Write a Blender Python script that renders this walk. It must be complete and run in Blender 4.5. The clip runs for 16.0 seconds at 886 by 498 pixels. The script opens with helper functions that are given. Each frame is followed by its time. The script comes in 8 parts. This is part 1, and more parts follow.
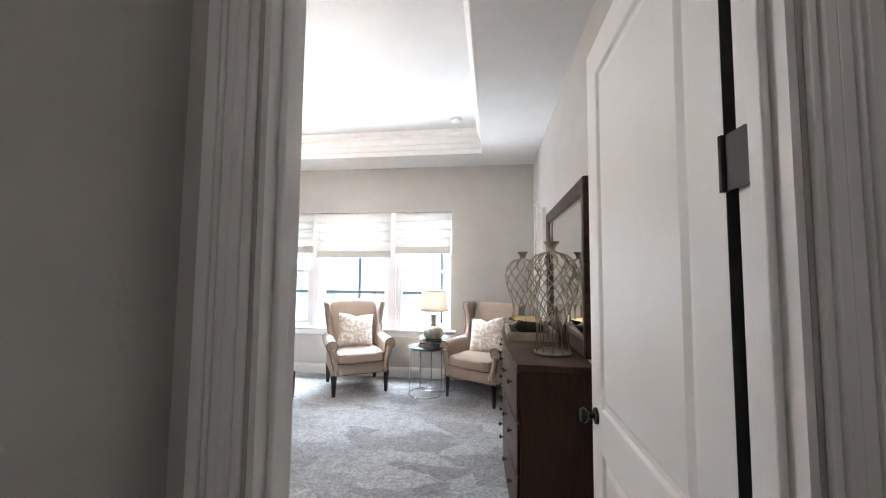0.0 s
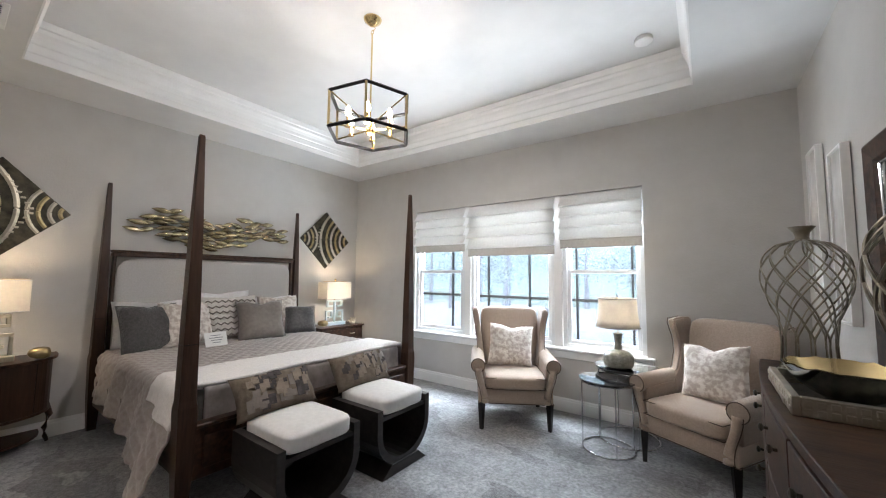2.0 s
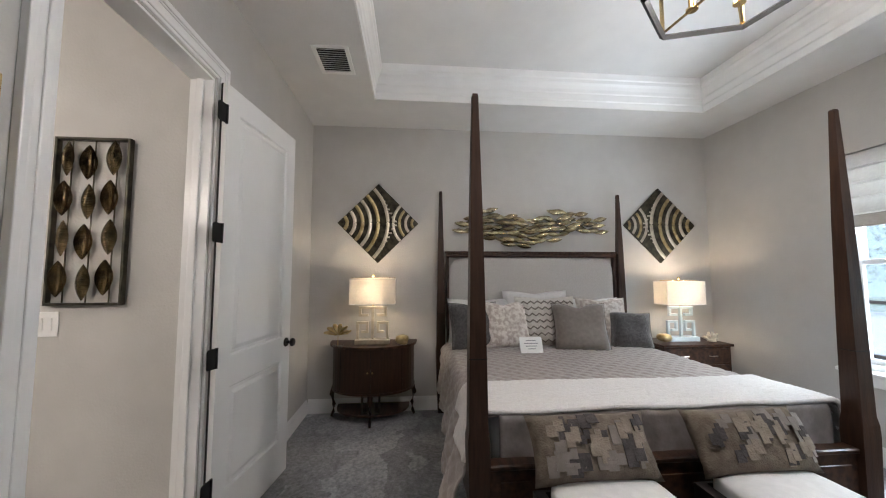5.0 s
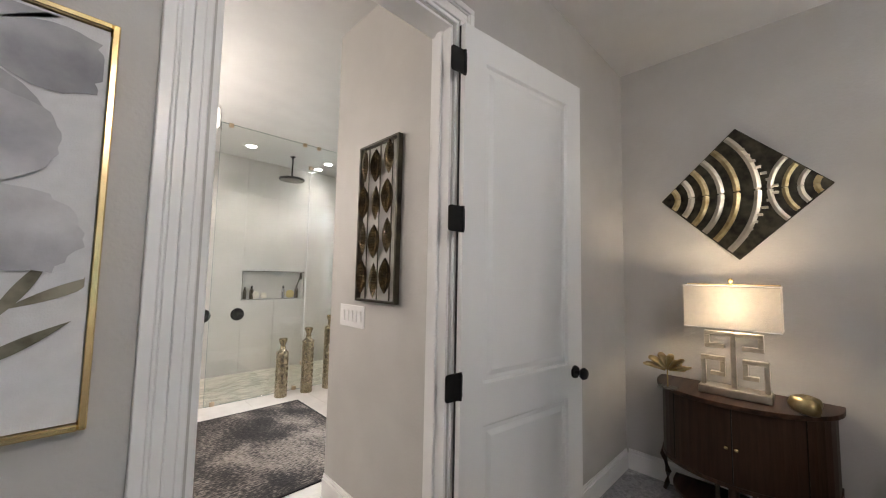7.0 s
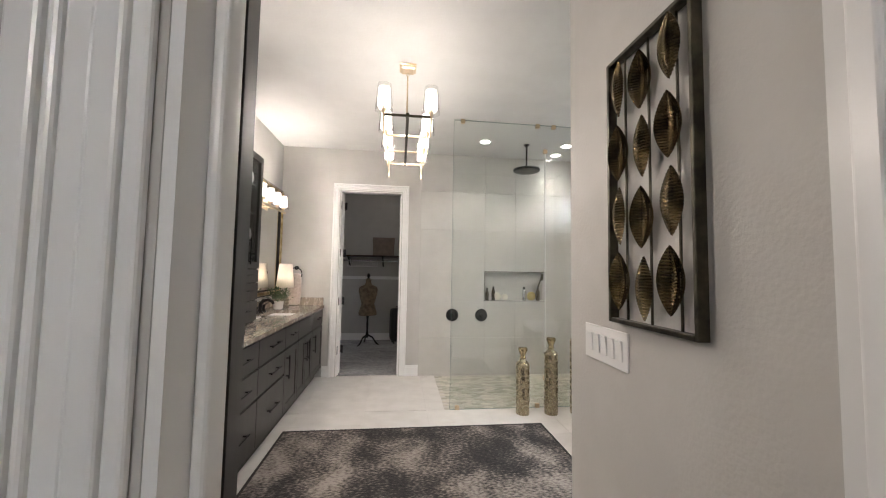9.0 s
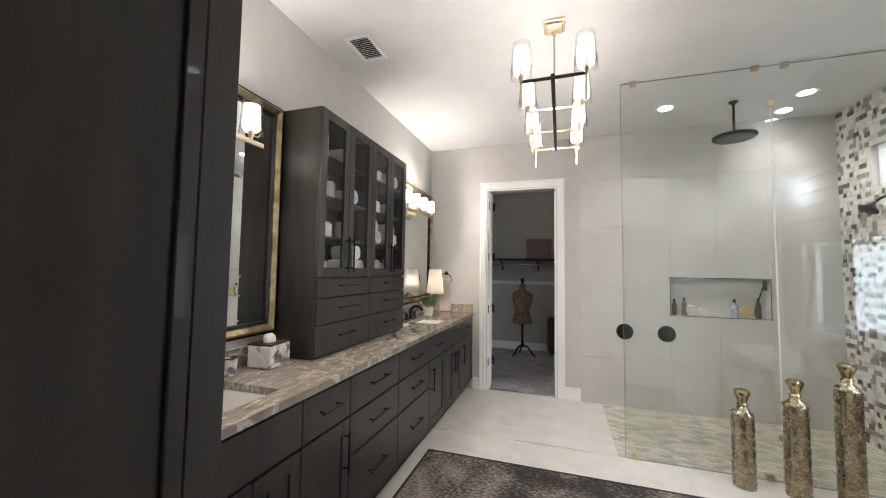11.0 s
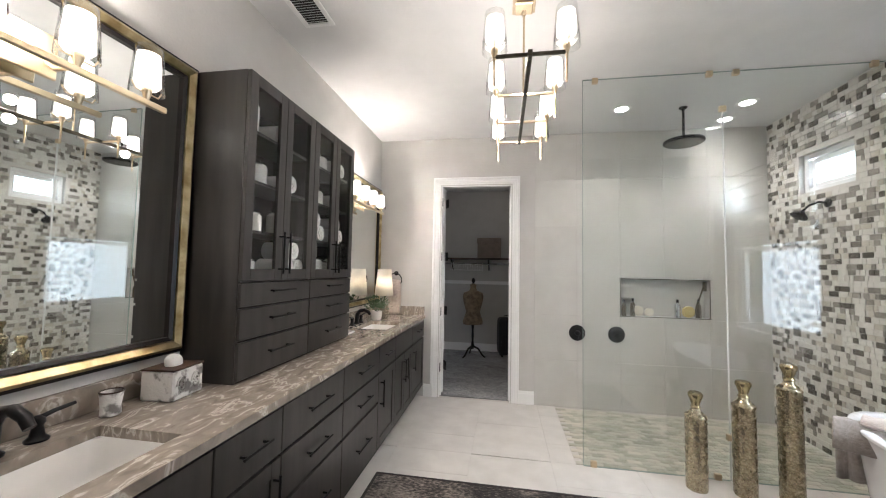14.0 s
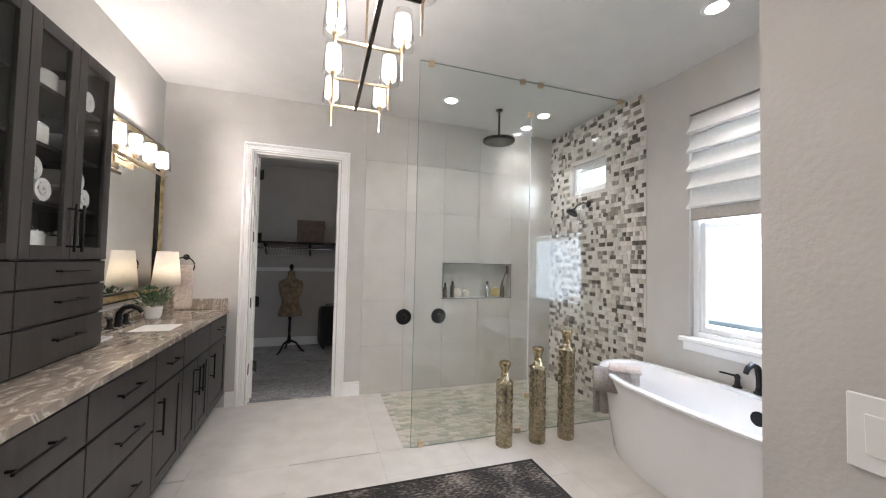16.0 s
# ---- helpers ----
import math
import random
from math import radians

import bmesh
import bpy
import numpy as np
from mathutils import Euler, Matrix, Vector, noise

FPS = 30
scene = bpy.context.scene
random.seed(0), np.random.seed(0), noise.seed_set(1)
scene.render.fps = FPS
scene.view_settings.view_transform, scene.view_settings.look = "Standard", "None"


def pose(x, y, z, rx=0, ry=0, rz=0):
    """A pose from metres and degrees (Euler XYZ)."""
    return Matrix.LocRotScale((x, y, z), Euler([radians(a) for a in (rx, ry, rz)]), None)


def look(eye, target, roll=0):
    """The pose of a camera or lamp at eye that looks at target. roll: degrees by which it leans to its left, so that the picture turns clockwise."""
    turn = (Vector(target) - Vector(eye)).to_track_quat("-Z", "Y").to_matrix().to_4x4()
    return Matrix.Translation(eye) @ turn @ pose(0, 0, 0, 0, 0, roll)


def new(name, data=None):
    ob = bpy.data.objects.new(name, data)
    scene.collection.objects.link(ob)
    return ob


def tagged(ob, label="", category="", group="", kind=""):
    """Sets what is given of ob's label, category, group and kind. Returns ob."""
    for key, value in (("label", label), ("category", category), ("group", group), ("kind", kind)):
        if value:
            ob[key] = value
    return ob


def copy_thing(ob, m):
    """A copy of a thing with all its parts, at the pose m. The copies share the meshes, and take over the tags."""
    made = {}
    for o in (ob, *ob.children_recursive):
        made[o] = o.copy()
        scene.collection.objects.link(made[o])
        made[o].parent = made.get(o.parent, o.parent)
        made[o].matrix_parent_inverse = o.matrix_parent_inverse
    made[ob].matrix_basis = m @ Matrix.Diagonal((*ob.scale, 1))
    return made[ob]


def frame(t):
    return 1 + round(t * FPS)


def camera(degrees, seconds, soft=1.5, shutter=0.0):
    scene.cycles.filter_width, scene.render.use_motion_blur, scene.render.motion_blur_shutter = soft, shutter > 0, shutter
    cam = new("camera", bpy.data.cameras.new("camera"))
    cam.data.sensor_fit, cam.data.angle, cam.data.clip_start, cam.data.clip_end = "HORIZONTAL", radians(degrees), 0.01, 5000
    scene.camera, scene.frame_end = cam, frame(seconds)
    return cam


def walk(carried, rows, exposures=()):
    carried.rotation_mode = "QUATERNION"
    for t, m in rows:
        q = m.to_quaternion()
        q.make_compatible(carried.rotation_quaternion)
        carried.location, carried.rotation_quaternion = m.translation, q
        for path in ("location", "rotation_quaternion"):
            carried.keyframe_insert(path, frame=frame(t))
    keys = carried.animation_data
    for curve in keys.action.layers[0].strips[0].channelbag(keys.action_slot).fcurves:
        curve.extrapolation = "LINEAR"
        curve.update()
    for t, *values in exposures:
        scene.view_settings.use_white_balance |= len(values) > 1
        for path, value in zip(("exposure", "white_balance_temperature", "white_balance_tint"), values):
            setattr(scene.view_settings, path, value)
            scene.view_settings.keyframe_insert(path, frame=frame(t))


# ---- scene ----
cam = camera(101.5, 16.0, soft=1.1)
PATH = [
    (0, (0.689, 0.608, 1.479), (0.421, 2.586, 1.608), 0.5),
    (0.5, (0.694, 0.984, 1.464), (0.418, 2.96, 1.597), 0.6),
    (1, (0.67, 1.272, 1.438), (0.25, 3.222, 1.58), 0.6),
    (1.5, (0.643, 1.489, 1.439), (-0.176, 3.308, 1.583), 0.5),
    (2, (0.591, 1.687, 1.42), (-0.576, 3.303, 1.573), 0.6),
    (2.5, (0.562, 1.79, 1.416), (-0.862, 3.186, 1.572), 0.6),
    (3, (0.537, 1.825, 1.421), (-1.092, 2.976, 1.571), 0.6),
    (5.5, (-0.475, 2.336, 1.382), (-2.46, 2.139, 1.529), 0.2),
    (6, (-0.742, 2.344, 1.404), (-2.634, 1.711, 1.545), 0.6),
    (6.5, (-0.974, 2.326, 1.389), (-2.69, 1.31, 1.536), 0.6),
    (7, (-1.137, 2.243, 1.389), (-2.532, 0.818, 1.534), 1.1),
    (7.5, (-1.282, 2.053, 1.398), (-2.307, 0.34, 1.525), 0.9),
    (8, (-1.406, 1.861, 1.396), (-2.087, -0.015, 1.522), 0.9),
    (8.5, (-1.508, 1.698, 1.384), (-1.95, -0.248, 1.511), 1.3),
    (9, (-1.536, 1.56, 1.397), (-1.769, -0.423, 1.516), 1.0),
    (9.5, (-1.568, 1.438, 1.387), (-1.538, -0.558, 1.506), 1.0),
    (10, (-1.588, 1.289, 1.395), (-1.33, -0.691, 1.516), 0.9),
    (12.5, (-1.595, 0.948, 1.483), (-0.74, -0.857, 1.588), 0.9),
    (13, (-1.562, 0.922, 1.479), (-0.856, -0.946, 1.587), 1.0),
    (13.5, (-1.511, 0.883, 1.476), (-0.984, -1.043, 1.582), 1.1),
    (14, (-1.457, 0.821, 1.46), (-1.127, -1.148, 1.571), 1.1),
    (14.5, (-1.424, 0.75, 1.456), (-1.338, -1.245, 1.564), 1.2),
    (15, (-1.408, 0.692, 1.453), (-1.582, -1.298, 1.551), 1.1),
    (15.5, (-1.392, 0.64, 1.429), (-1.821, -1.311, 1.521), 1.3),
    (16, (-1.385, 0.571, 1.415), (-2.018, -1.325, 1.483), 1.3),
]
EXPOSURES = [(0.0, 2.15, 6500, 15), (0.5, 1.74, 6500, 15), (1.5, 1.44, 6450, 13), (3.0, 1.40, 6400, 13), (5.5, 1.32, 6350, 13), (7.0, 1.34, 6450, 14), (8.5, 1.15, 6450, 14),
             (10.0, 1.08, 6300, 11), (12.5, 1.20, 6150, 11), (16.0, 1.02, 6150, 14)]
walk(cam, [(t, look(eye, target, roll)) for t, eye, target, roll in PATH], EXPOSURES)

# ---- world, sun and lamps ----
world = bpy.data.worlds.new("sky")
scene.world = world
world.use_nodes = True
wn = world.node_tree.nodes
sky = wn.new("ShaderNodeTexSky")
sky.sky_type = "NISHITA"
sky.sun_disc = False
sky.sun_elevation, sky.sun_rotation = radians(58), radians(160)
world.node_tree.links.new(sky.outputs[0], wn["Background"].inputs[0])
wn["Background"].inputs[1].default_value = 0.15


def lamp(name, kind, power, colour, m, size=0.05, size_y=None, spot=None):
    data = bpy.data.lights.new(name, kind)
    data.energy, data.color = power, colour
    if kind == "AREA":
        data.shape, data.size, data.size_y = "RECTANGLE", size, size_y or size
    elif kind == "SUN":
        data.angle = radians(size)
    else:
        data.shadow_soft_size = size
    if spot:
        data.spot_size, data.spot_blend = radians(spot), 0.6
    ob = new(name, data)
    ob.matrix_world = m
    return ob


WARM, COOL, SOFT, BATH_WHITE = (1.0, 0.80, 0.56), (0.80, 0.92, 1.0), (1.0, 0.94, 0.89), (1.0, 0.89, 0.78)
lamp("sun", "SUN", 3.0, (1.0, 0.95, 0.88), look((-3, -8, 12), (0, 0, 0)), 0.5)
# skylight falling in through the window openings
lamp("window_light", "AREA", 260, COOL, look((-1.34, 6.40, 2.50), (-2.2, 2.9, 1.0)), 3.4, 0.9)
# added lamp, unseen below the sills, in place of skylight thrown up from the pale paving outside
lamp("patio_bounce_light", "AREA", 75, COOL, look((-1.34, 6.55, 0.10), (-1.4, 4.3, 2.5)), 3.4, 0.5)
lamp("bath_window_light", "AREA", 70, COOL, look((-5.0, -0.93, 2.7), (-2.6, -0.93, 0.9)), 1.3, 0.8)
# ceiling fixtures and lamps that burn
lamp("bedroom_chandelier_light", "POINT", 18, SOFT, pose(-1.33, 3.43, 2.36), 0.06)
lamp("near_nightstand_light", "POINT", 3.5, WARM, pose(-3.83, 1.905, 1.27), 0.05)
lamp("far_nightstand_light", "POINT", 3.5, WARM, pose(-3.86, 5.13, 1.24), 0.05)
lamp("table_lamp_light", "POINT", 0.5, WARM, pose(-0.055, 5.26, 1.09), 0.05)
for by in (-0.90, -1.60):
    lamp("bath_chandelier_light", "POINT", 3.8, BATH_WHITE, pose(-1.56, by, 2.46), 0.03)
    lamp("bath_chandelier_down_light", "SPOT", 11, BATH_WHITE, look((-1.56, by, 2.34), (-1.56, by, 0)), 0.03, spot=165)
for vy in (0.045, -2.555):
    lamp("vanity_light", "POINT", 18, BATH_WHITE, pose(-0.145, vy, 2.17), 0.02)
for cx, cy in ((-2.54, -2.74), (-3.59, -2.73), (-3.61, -3.10), (-3.61, -0.95)):
    lamp("recessed_light", "SPOT", 6 if cy < -3 else 13, (1.0, 0.92, 0.83), look((cx, cy, 2.965), (cx, cy, 0)), 0.05, spot=120)
lamp("counter_lamp_light", "POINT", 0.8, WARM, pose(-0.145, -3.08, 1.30), 0.04)
# added fill lamps: closet and hall have no fixture of their own
lamp("closet_light", "POINT", 0.7, (1.0, 0.88, 0.76), pose(-1.2, -5.0, 2.75), 0.1)
lamp("hall_light", "POINT", 2.2, (1.0, 0.95, 0.9), pose(0.9, -0.9, 2.6), 0.1)

# ---- materials ----
def material(name, c1, c2=None, scale=8.0, rough=0.6, metal=0.0, bump=0.0, bscale=60.0, stretch=(1, 1, 1), spread=(0.35, 0.65),
             big=0.0, vary=0.0, coat=0.0, sheen=0.0, rough2=None, gloss=0.5):
    """Two colours mixed by fine noise, a broad mottling, fine relief, and a shift of value from piece to piece."""
    m = bpy.data.materials.new(name)
    m.use_nodes = True
    n, l = m.node_tree.nodes, m.node_tree.links
    b = n["Principled BSDF"]
    co = n.new("ShaderNodeTexCoord")
    mp = n.new("ShaderNodeMapping")
    mp.inputs["Scale"].default_value = stretch
    l.new(co.outputs["Object"], mp.inputs[0])
    t = n.new("ShaderNodeTexNoise")
    t.inputs["Scale"].default_value, t.inputs["Detail"].default_value = scale, 6
    l.new(mp.outputs[0], t.inputs["Vector"])
    r = n.new("ShaderNodeValToRGB")
    r.color_ramp.elements[0].position, r.color_ramp.elements[1].position = spread
    r.color_ramp.elements[0].color, r.color_ramp.elements[1].color = (*c1, 1), (*(c2 or c1), 1)
    l.new(t.outputs["Fac"], r.inputs[0])
    out = r.outputs[0]
    if big:
        t2 = n.new("ShaderNodeTexNoise")
        t2.inputs["Scale"].default_value, t2.inputs["Detail"].default_value = 1.3, 3
        l.new(co.outputs["Object"], t2.inputs["Vector"])
        mr = n.new("ShaderNodeMapRange")
        mr.inputs["From Min"].default_value, mr.inputs["From Max"].default_value = 0.3, 0.7
        mr.inputs["To Min"].default_value, mr.inputs["To Max"].default_value = 1 - big, 1 + big
        l.new(t2.outputs["Fac"], mr.inputs[0])
        hs = n.new("ShaderNodeHueSaturation")
        l.new(out, hs.inputs["Color"])
        l.new(mr.outputs[0], hs.inputs["Value"])
        out = hs.outputs[0]
    if vary:
        oi = n.new("ShaderNodeObjectInfo")
        mr = n.new("ShaderNodeMapRange")
        mr.inputs["To Min"].default_value, mr.inputs["To Max"].default_value = 1 - vary, 1 + vary
        l.new(oi.outputs["Random"], mr.inputs[0])
        hs = n.new("ShaderNodeHueSaturation")
        l.new(out, hs.inputs["Color"])
        l.new(mr.outputs[0], hs.inputs["Value"])
        out = hs.outputs[0]
    l.new(out, b.inputs["Base Color"])
    b.inputs["Roughness"].default_value, b.inputs["Metallic"].default_value = rough, metal
    if rough2 is not None:
        mr = n.new("ShaderNodeMapRange")
        mr.inputs["To Min"].default_value, mr.inputs["To Max"].default_value = rough, rough2
        l.new(t.outputs["Fac"], mr.inputs[0])
        l.new(mr.outputs[0], b.inputs["Roughness"])
    b.inputs["Coat Weight"].default_value = coat
    b.inputs["Specular IOR Level"].default_value = gloss
    b.inputs["Sheen Weight"].default_value = sheen
    if bump:
        t3 = n.new("ShaderNodeTexNoise")
        t3.inputs["Scale"].default_value, t3.inputs["Detail"].default_value = bscale, 4
        l.new(mp.outputs[0], t3.inputs["Vector"])
        bp = n.new("ShaderNodeBump")
        bp.inputs["Strength"].default_value, bp.inputs["Distance"].default_value = bump, 0.01
        l.new(t3.outputs["Fac"], bp.inputs["Height"])
        l.new(bp.outputs[0], b.inputs["Normal"])
    return m


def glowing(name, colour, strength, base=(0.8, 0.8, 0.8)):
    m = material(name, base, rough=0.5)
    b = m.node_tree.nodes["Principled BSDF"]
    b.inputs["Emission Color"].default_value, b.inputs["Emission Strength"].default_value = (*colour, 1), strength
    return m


def glassy(name, colour, rough=0.0, tint=1.0):
    """Thin clear pane: mostly see-through, with a Fresnel reflection."""
    m = bpy.data.materials.new(name)
    m.use_nodes = True
    n, l = m.node_tree.nodes, m.node_tree.links
    n.remove(n["Principled BSDF"])
    tr, gl, mx, lw = n.new("ShaderNodeBsdfTransparent"), n.new("ShaderNodeBsdfGlossy"), n.new("ShaderNodeMixShader"), n.new("ShaderNodeLayerWeight")
    pw, ma = n.new("ShaderNodeMath"), n.new("ShaderNodeMath")
    pw.operation, ma.operation = "POWER", "MULTIPLY_ADD"
    base = ((tint - 1) / (tint + 1)) ** 2
    lw.inputs["Blend"].default_value, pw.inputs[1].default_value = 0.5, 5.0
    ma.inputs[1].default_value, ma.inputs[2].default_value = 1 - base, base
    l.new(lw.outputs["Facing"], pw.inputs[0])
    l.new(pw.outputs[0], ma.inputs[0])
    tr.inputs[0].default_value, gl.inputs["Roughness"].default_value = (*colour, 1), rough
    l.new(ma.outputs[0], mx.inputs[0])
    l.new(tr.outputs[0], mx.inputs[1])
    l.new(gl.outputs[0], mx.inputs[2])
    l.new(mx.outputs[0], n["Material Output"].inputs[0])
    return m


def fabric_glow(name, colour, amount=0.5, bump=0.2):
    """Cloth that lets light through."""
    m = material(name, colour, tuple(c * 0.93 for c in colour), 40, 0.9, bump=bump, bscale=300)
    n, l = m.node_tree.nodes, m.node_tree.links
    b = n["Principled BSDF"]
    t, mx = n.new("ShaderNodeBsdfTranslucent"), n.new("ShaderNodeMixShader")
    t.inputs[0].default_value = (*colour, 1)
    mx.inputs[0].default_value = amount
    l.new(b.outputs[0], mx.inputs[1])
    l.new(t.outputs[0], mx.inputs[2])
    l.new(mx.outputs[0], n["Material Output"].inputs[0])
    return m


M_WALL = material("wall_paint", (0.500, 0.486, 0.464), (0.530, 0.516, 0.494), 5, 0.55, bump=0.16, bscale=75, big=0.02)
M_CEIL = material("ceiling_paint", (0.67, 0.668, 0.662), (0.70, 0.698, 0.692), 5, 0.7, bump=0.10, bscale=45, big=0.02)
M_TRIM = material("trim_paint", (0.82, 0.818, 0.81), (0.85, 0.848, 0.84), 6, 0.28, bump=0.02, bscale=30, big=0.01)
M_DOOR = material("door_paint", (0.78, 0.78, 0.77), (0.81, 0.81, 0.80), 4, 0.32, bump=0.03, bscale=40, stretch=(1, 1, 0.25), big=0.01)


def plush(name, dark, light):
    """Deep carpet pile, brushed this way and that in long swaths."""
    m = material(name, dark, light, 40, 1.0, bump=0.9, bscale=110, spread=(0.30, 0.70), big=0.12, sheen=0.25)
    n, l = m.node_tree.nodes, m.node_tree.links
    b = n["Principled BSDF"]
    src = b.inputs["Base Color"].links[0].from_socket
    co, ns, add, mp = n.new("ShaderNodeTexCoord"), n.new("ShaderNodeTexNoise"), n.new("ShaderNodeMixRGB"), n.new("ShaderNodeMapping")
    ns.inputs["Scale"].default_value, ns.inputs["Detail"].default_value = 3.2, 4
    add.blend_type, add.inputs[0].default_value = "ADD", 0.34
    mp.inputs["Rotation"].default_value, mp.inputs["Scale"].default_value = (0, 0, 0.6), (1.0, 2.1, 1)
    l.new(co.outputs["Object"], ns.inputs["Vector"])
    l.new(co.outputs["Object"], add.inputs[1])
    l.new(ns.outputs["Color"], add.inputs[2])
    l.new(add.outputs[0], mp.inputs[0])
    v = n.new("ShaderNodeTexVoronoi")
    v.inputs["Scale"].default_value = 2.3
    l.new(mp.outputs[0], v.inputs["Vector"])
    sp, mr, hs = n.new("ShaderNodeSeparateColor"), n.new("ShaderNodeMapRange"), n.new("ShaderNodeHueSaturation")
    l.new(v.outputs["Color"], sp.inputs[0])
    mr.inputs["To Min"].default_value, mr.inputs["To Max"].default_value = 0.72, 1.28
    l.new(sp.outputs[0], mr.inputs[0])
    tuft, mr2, mul = n.new("ShaderNodeTexNoise"), n.new("ShaderNodeMapRange"), n.new("ShaderNodeMath")
    tuft.inputs["Scale"].default_value, tuft.inputs["Detail"].default_value, tuft.inputs["Roughness"].default_value = 13, 5, 0.65
    l.new(co.outputs["Object"], tuft.inputs["Vector"])
    mr2.inputs["From Min"].default_value, mr2.inputs["From Max"].default_value = 0.36, 0.62
    mr2.inputs["To Min"].default_value, mr2.inputs["To Max"].default_value = 0.80, 1.15
    l.new(tuft.outputs["Fac"], mr2.inputs[0])
    mul.operation = "MULTIPLY"
    l.new(mr.outputs[0], mul.inputs[0])
    l.new(mr2.outputs[0], mul.inputs[1])
    l.new(src, hs.inputs["Color"])
    l.new(mul.outputs[0], hs.inputs["Value"])
    l.new(hs.outputs[0], b.inputs["Base Color"])
    return m


M_CARPET = plush("carpet_pile", (0.175, 0.177, 0.184), (0.36, 0.365, 0.375))
M_BLACK = material("black_metal", (0.006, 0.006, 0.0065), (0.011, 0.011, 0.011), 20, 0.42, metal=0.1, bump=0.05, bscale=120, gloss=0.25)
M_WOOD = material("dark_walnut", (0.020, 0.0095, 0.006), (0.066, 0.031, 0.018), 5, 0.42, bump=0.10, bscale=30, stretch=(0.6, 6, 6), big=0.15, coat=0.08, gloss=0.28)
M_WOODV = material("dark_walnut_upright", (0.029, 0.014, 0.0085), (0.048, 0.023, 0.0135), 9, 0.42, bump=0.10, bscale=30, stretch=(6, 6, 0.6), big=0.15, coat=0.08, gloss=0.28)
M_CAB = material("charcoal_stain", (0.020, 0.018, 0.0165), (0.036, 0.032, 0.029), 4, 0.40, bump=0.02, bscale=30, stretch=(5, 5, 0.5), big=0.1, coat=0.1, gloss=0.5)
M_FLOORTILE = material("pale_floor_tile", (0.57, 0.548, 0.52), (0.64, 0.618, 0.59), 6, 0.35, bump=0.03, bscale=40, big=0.03, vary=0.012, rough2=0.42)
M_GROUT = material("grout", (0.55, 0.525, 0.495), (0.60, 0.575, 0.545), 40, 0.9, bump=0.2, bscale=200)
M_SHOWERTILE = material("shower_wall_tile", (0.53, 0.52, 0.49), (0.58, 0.57, 0.54), 3, 0.25, bump=0.01, bscale=20, big=0.04, vary=0.012)
M_VINYL = material("window_vinyl", (0.80, 0.81, 0.82), (0.83, 0.84, 0.85), 5, 0.3, big=0.01)
M_PANE = glassy("window_glass", (0.97, 0.985, 1.0), 0.0, 1.30)
M_SHADE = fabric_glow("roman_shade_linen", (0.76, 0.75, 0.73), 0.155)
M_SHADEHEM = material("roman_shade_hem_linen", (0.56, 0.53, 0.49), (0.62, 0.59, 0.55), 40, 0.9, bump=0.2, bscale=300)
M_SHADEBAND = material("shade_trim_band", (0.42, 0.39, 0.36), (0.47, 0.44, 0.41), 60, 0.9, bump=0.2, bscale=300)
M_PATIO = material("patio_pavers", (0.26, 0.27, 0.28), (0.36, 0.37, 0.38), 4, 0.8, bump=0.2, bscale=20, big=0.1)
M_GRASS = material("lawn", (0.07, 0.11, 0.05), (0.12, 0.17, 0.08), 5, 0.9, bump=0.5, bscale=40, big=0.2)
M_BARK = material("bark", (0.06, 0.05, 0.04), (0.13, 0.11, 0.09), 12, 0.9, bump=0.5, bscale=30, stretch=(1, 1, 0.3))
M_LEAF = material("leaves", (0.06, 0.11, 0.05), (0.12, 0.19, 0.08), 9, 0.6, vary=0.3)
# flat backdrop: its faint emission stands in for daylight on distant trees
M_BACKGLOW = glowing("backdrop_glow", (0.50, 0.80, 0.80), 0.21, (0.10, 0.14, 0.10))
M_SCREEN = glassy("insect_screen", (1, 1, 1))
sn, sl = M_SCREEN.node_tree.nodes, M_SCREEN.node_tree.links
screen_mix, screen_thread = sn.new("ShaderNodeMixShader"), sn.new("ShaderNodeBsdfDiffuse")
# real screen, but its pale blue thread also paints a hazy veil outdoors
screen_mix.inputs[0].default_value = 0.22
screen_thread.inputs[0].default_value = (0.45, 0.54, 0.64, 1)
sl.new(sn["Transparent BSDF"].outputs[0], screen_mix.inputs[1])
sl.new(screen_thread.outputs[0], screen_mix.inputs[2])
sl.new(screen_mix.outputs[0], sn["Material Output"].inputs[0])
# emission put into the stucco stands in for sunlight on that wall
M_STUCCOGLOW = glowing("glowing_stucco", (0.84, 0.94, 1.0), 2.8)
M_BRONZE = material("dark_bronze", (0.02, 0.018, 0.016), (0.03, 0.026, 0.022), 10, 0.5, metal=0.3)
M_TAN = material("tan_upholstery", (0.34, 0.262, 0.205), (0.41, 0.318, 0.25), 90, 0.85, bump=0.25, bscale=420, big=0.05, sheen=0.25)
M_PIPING = material("brown_piping", (0.07, 0.045, 0.03), (0.10, 0.065, 0.045), 40, 0.7)
M_CREAM = material("cream_damask", (0.49, 0.42, 0.37), (0.73, 0.68, 0.63), 26, 0.85, bump=0.35, bscale=60, spread=(0.42, 0.58), sheen=0.2)
M_LEG = material("black_brown_leg", (0.006, 0.0045, 0.004), (0.012, 0.009, 0.0075), 12, 0.35, gloss=0.28)
M_QUILT = material("taupe_quilt", (0.31, 0.265, 0.24), (0.39, 0.34, 0.315), 30, 0.55, bump=0.15, bscale=160, big=0.06, sheen=0.3)
M_THROW = material("white_plush_throw", (0.72, 0.69, 0.67), (0.80, 0.77, 0.75), 60, 0.95, bump=0.6, bscale=140, big=0.03, sheen=0.4)
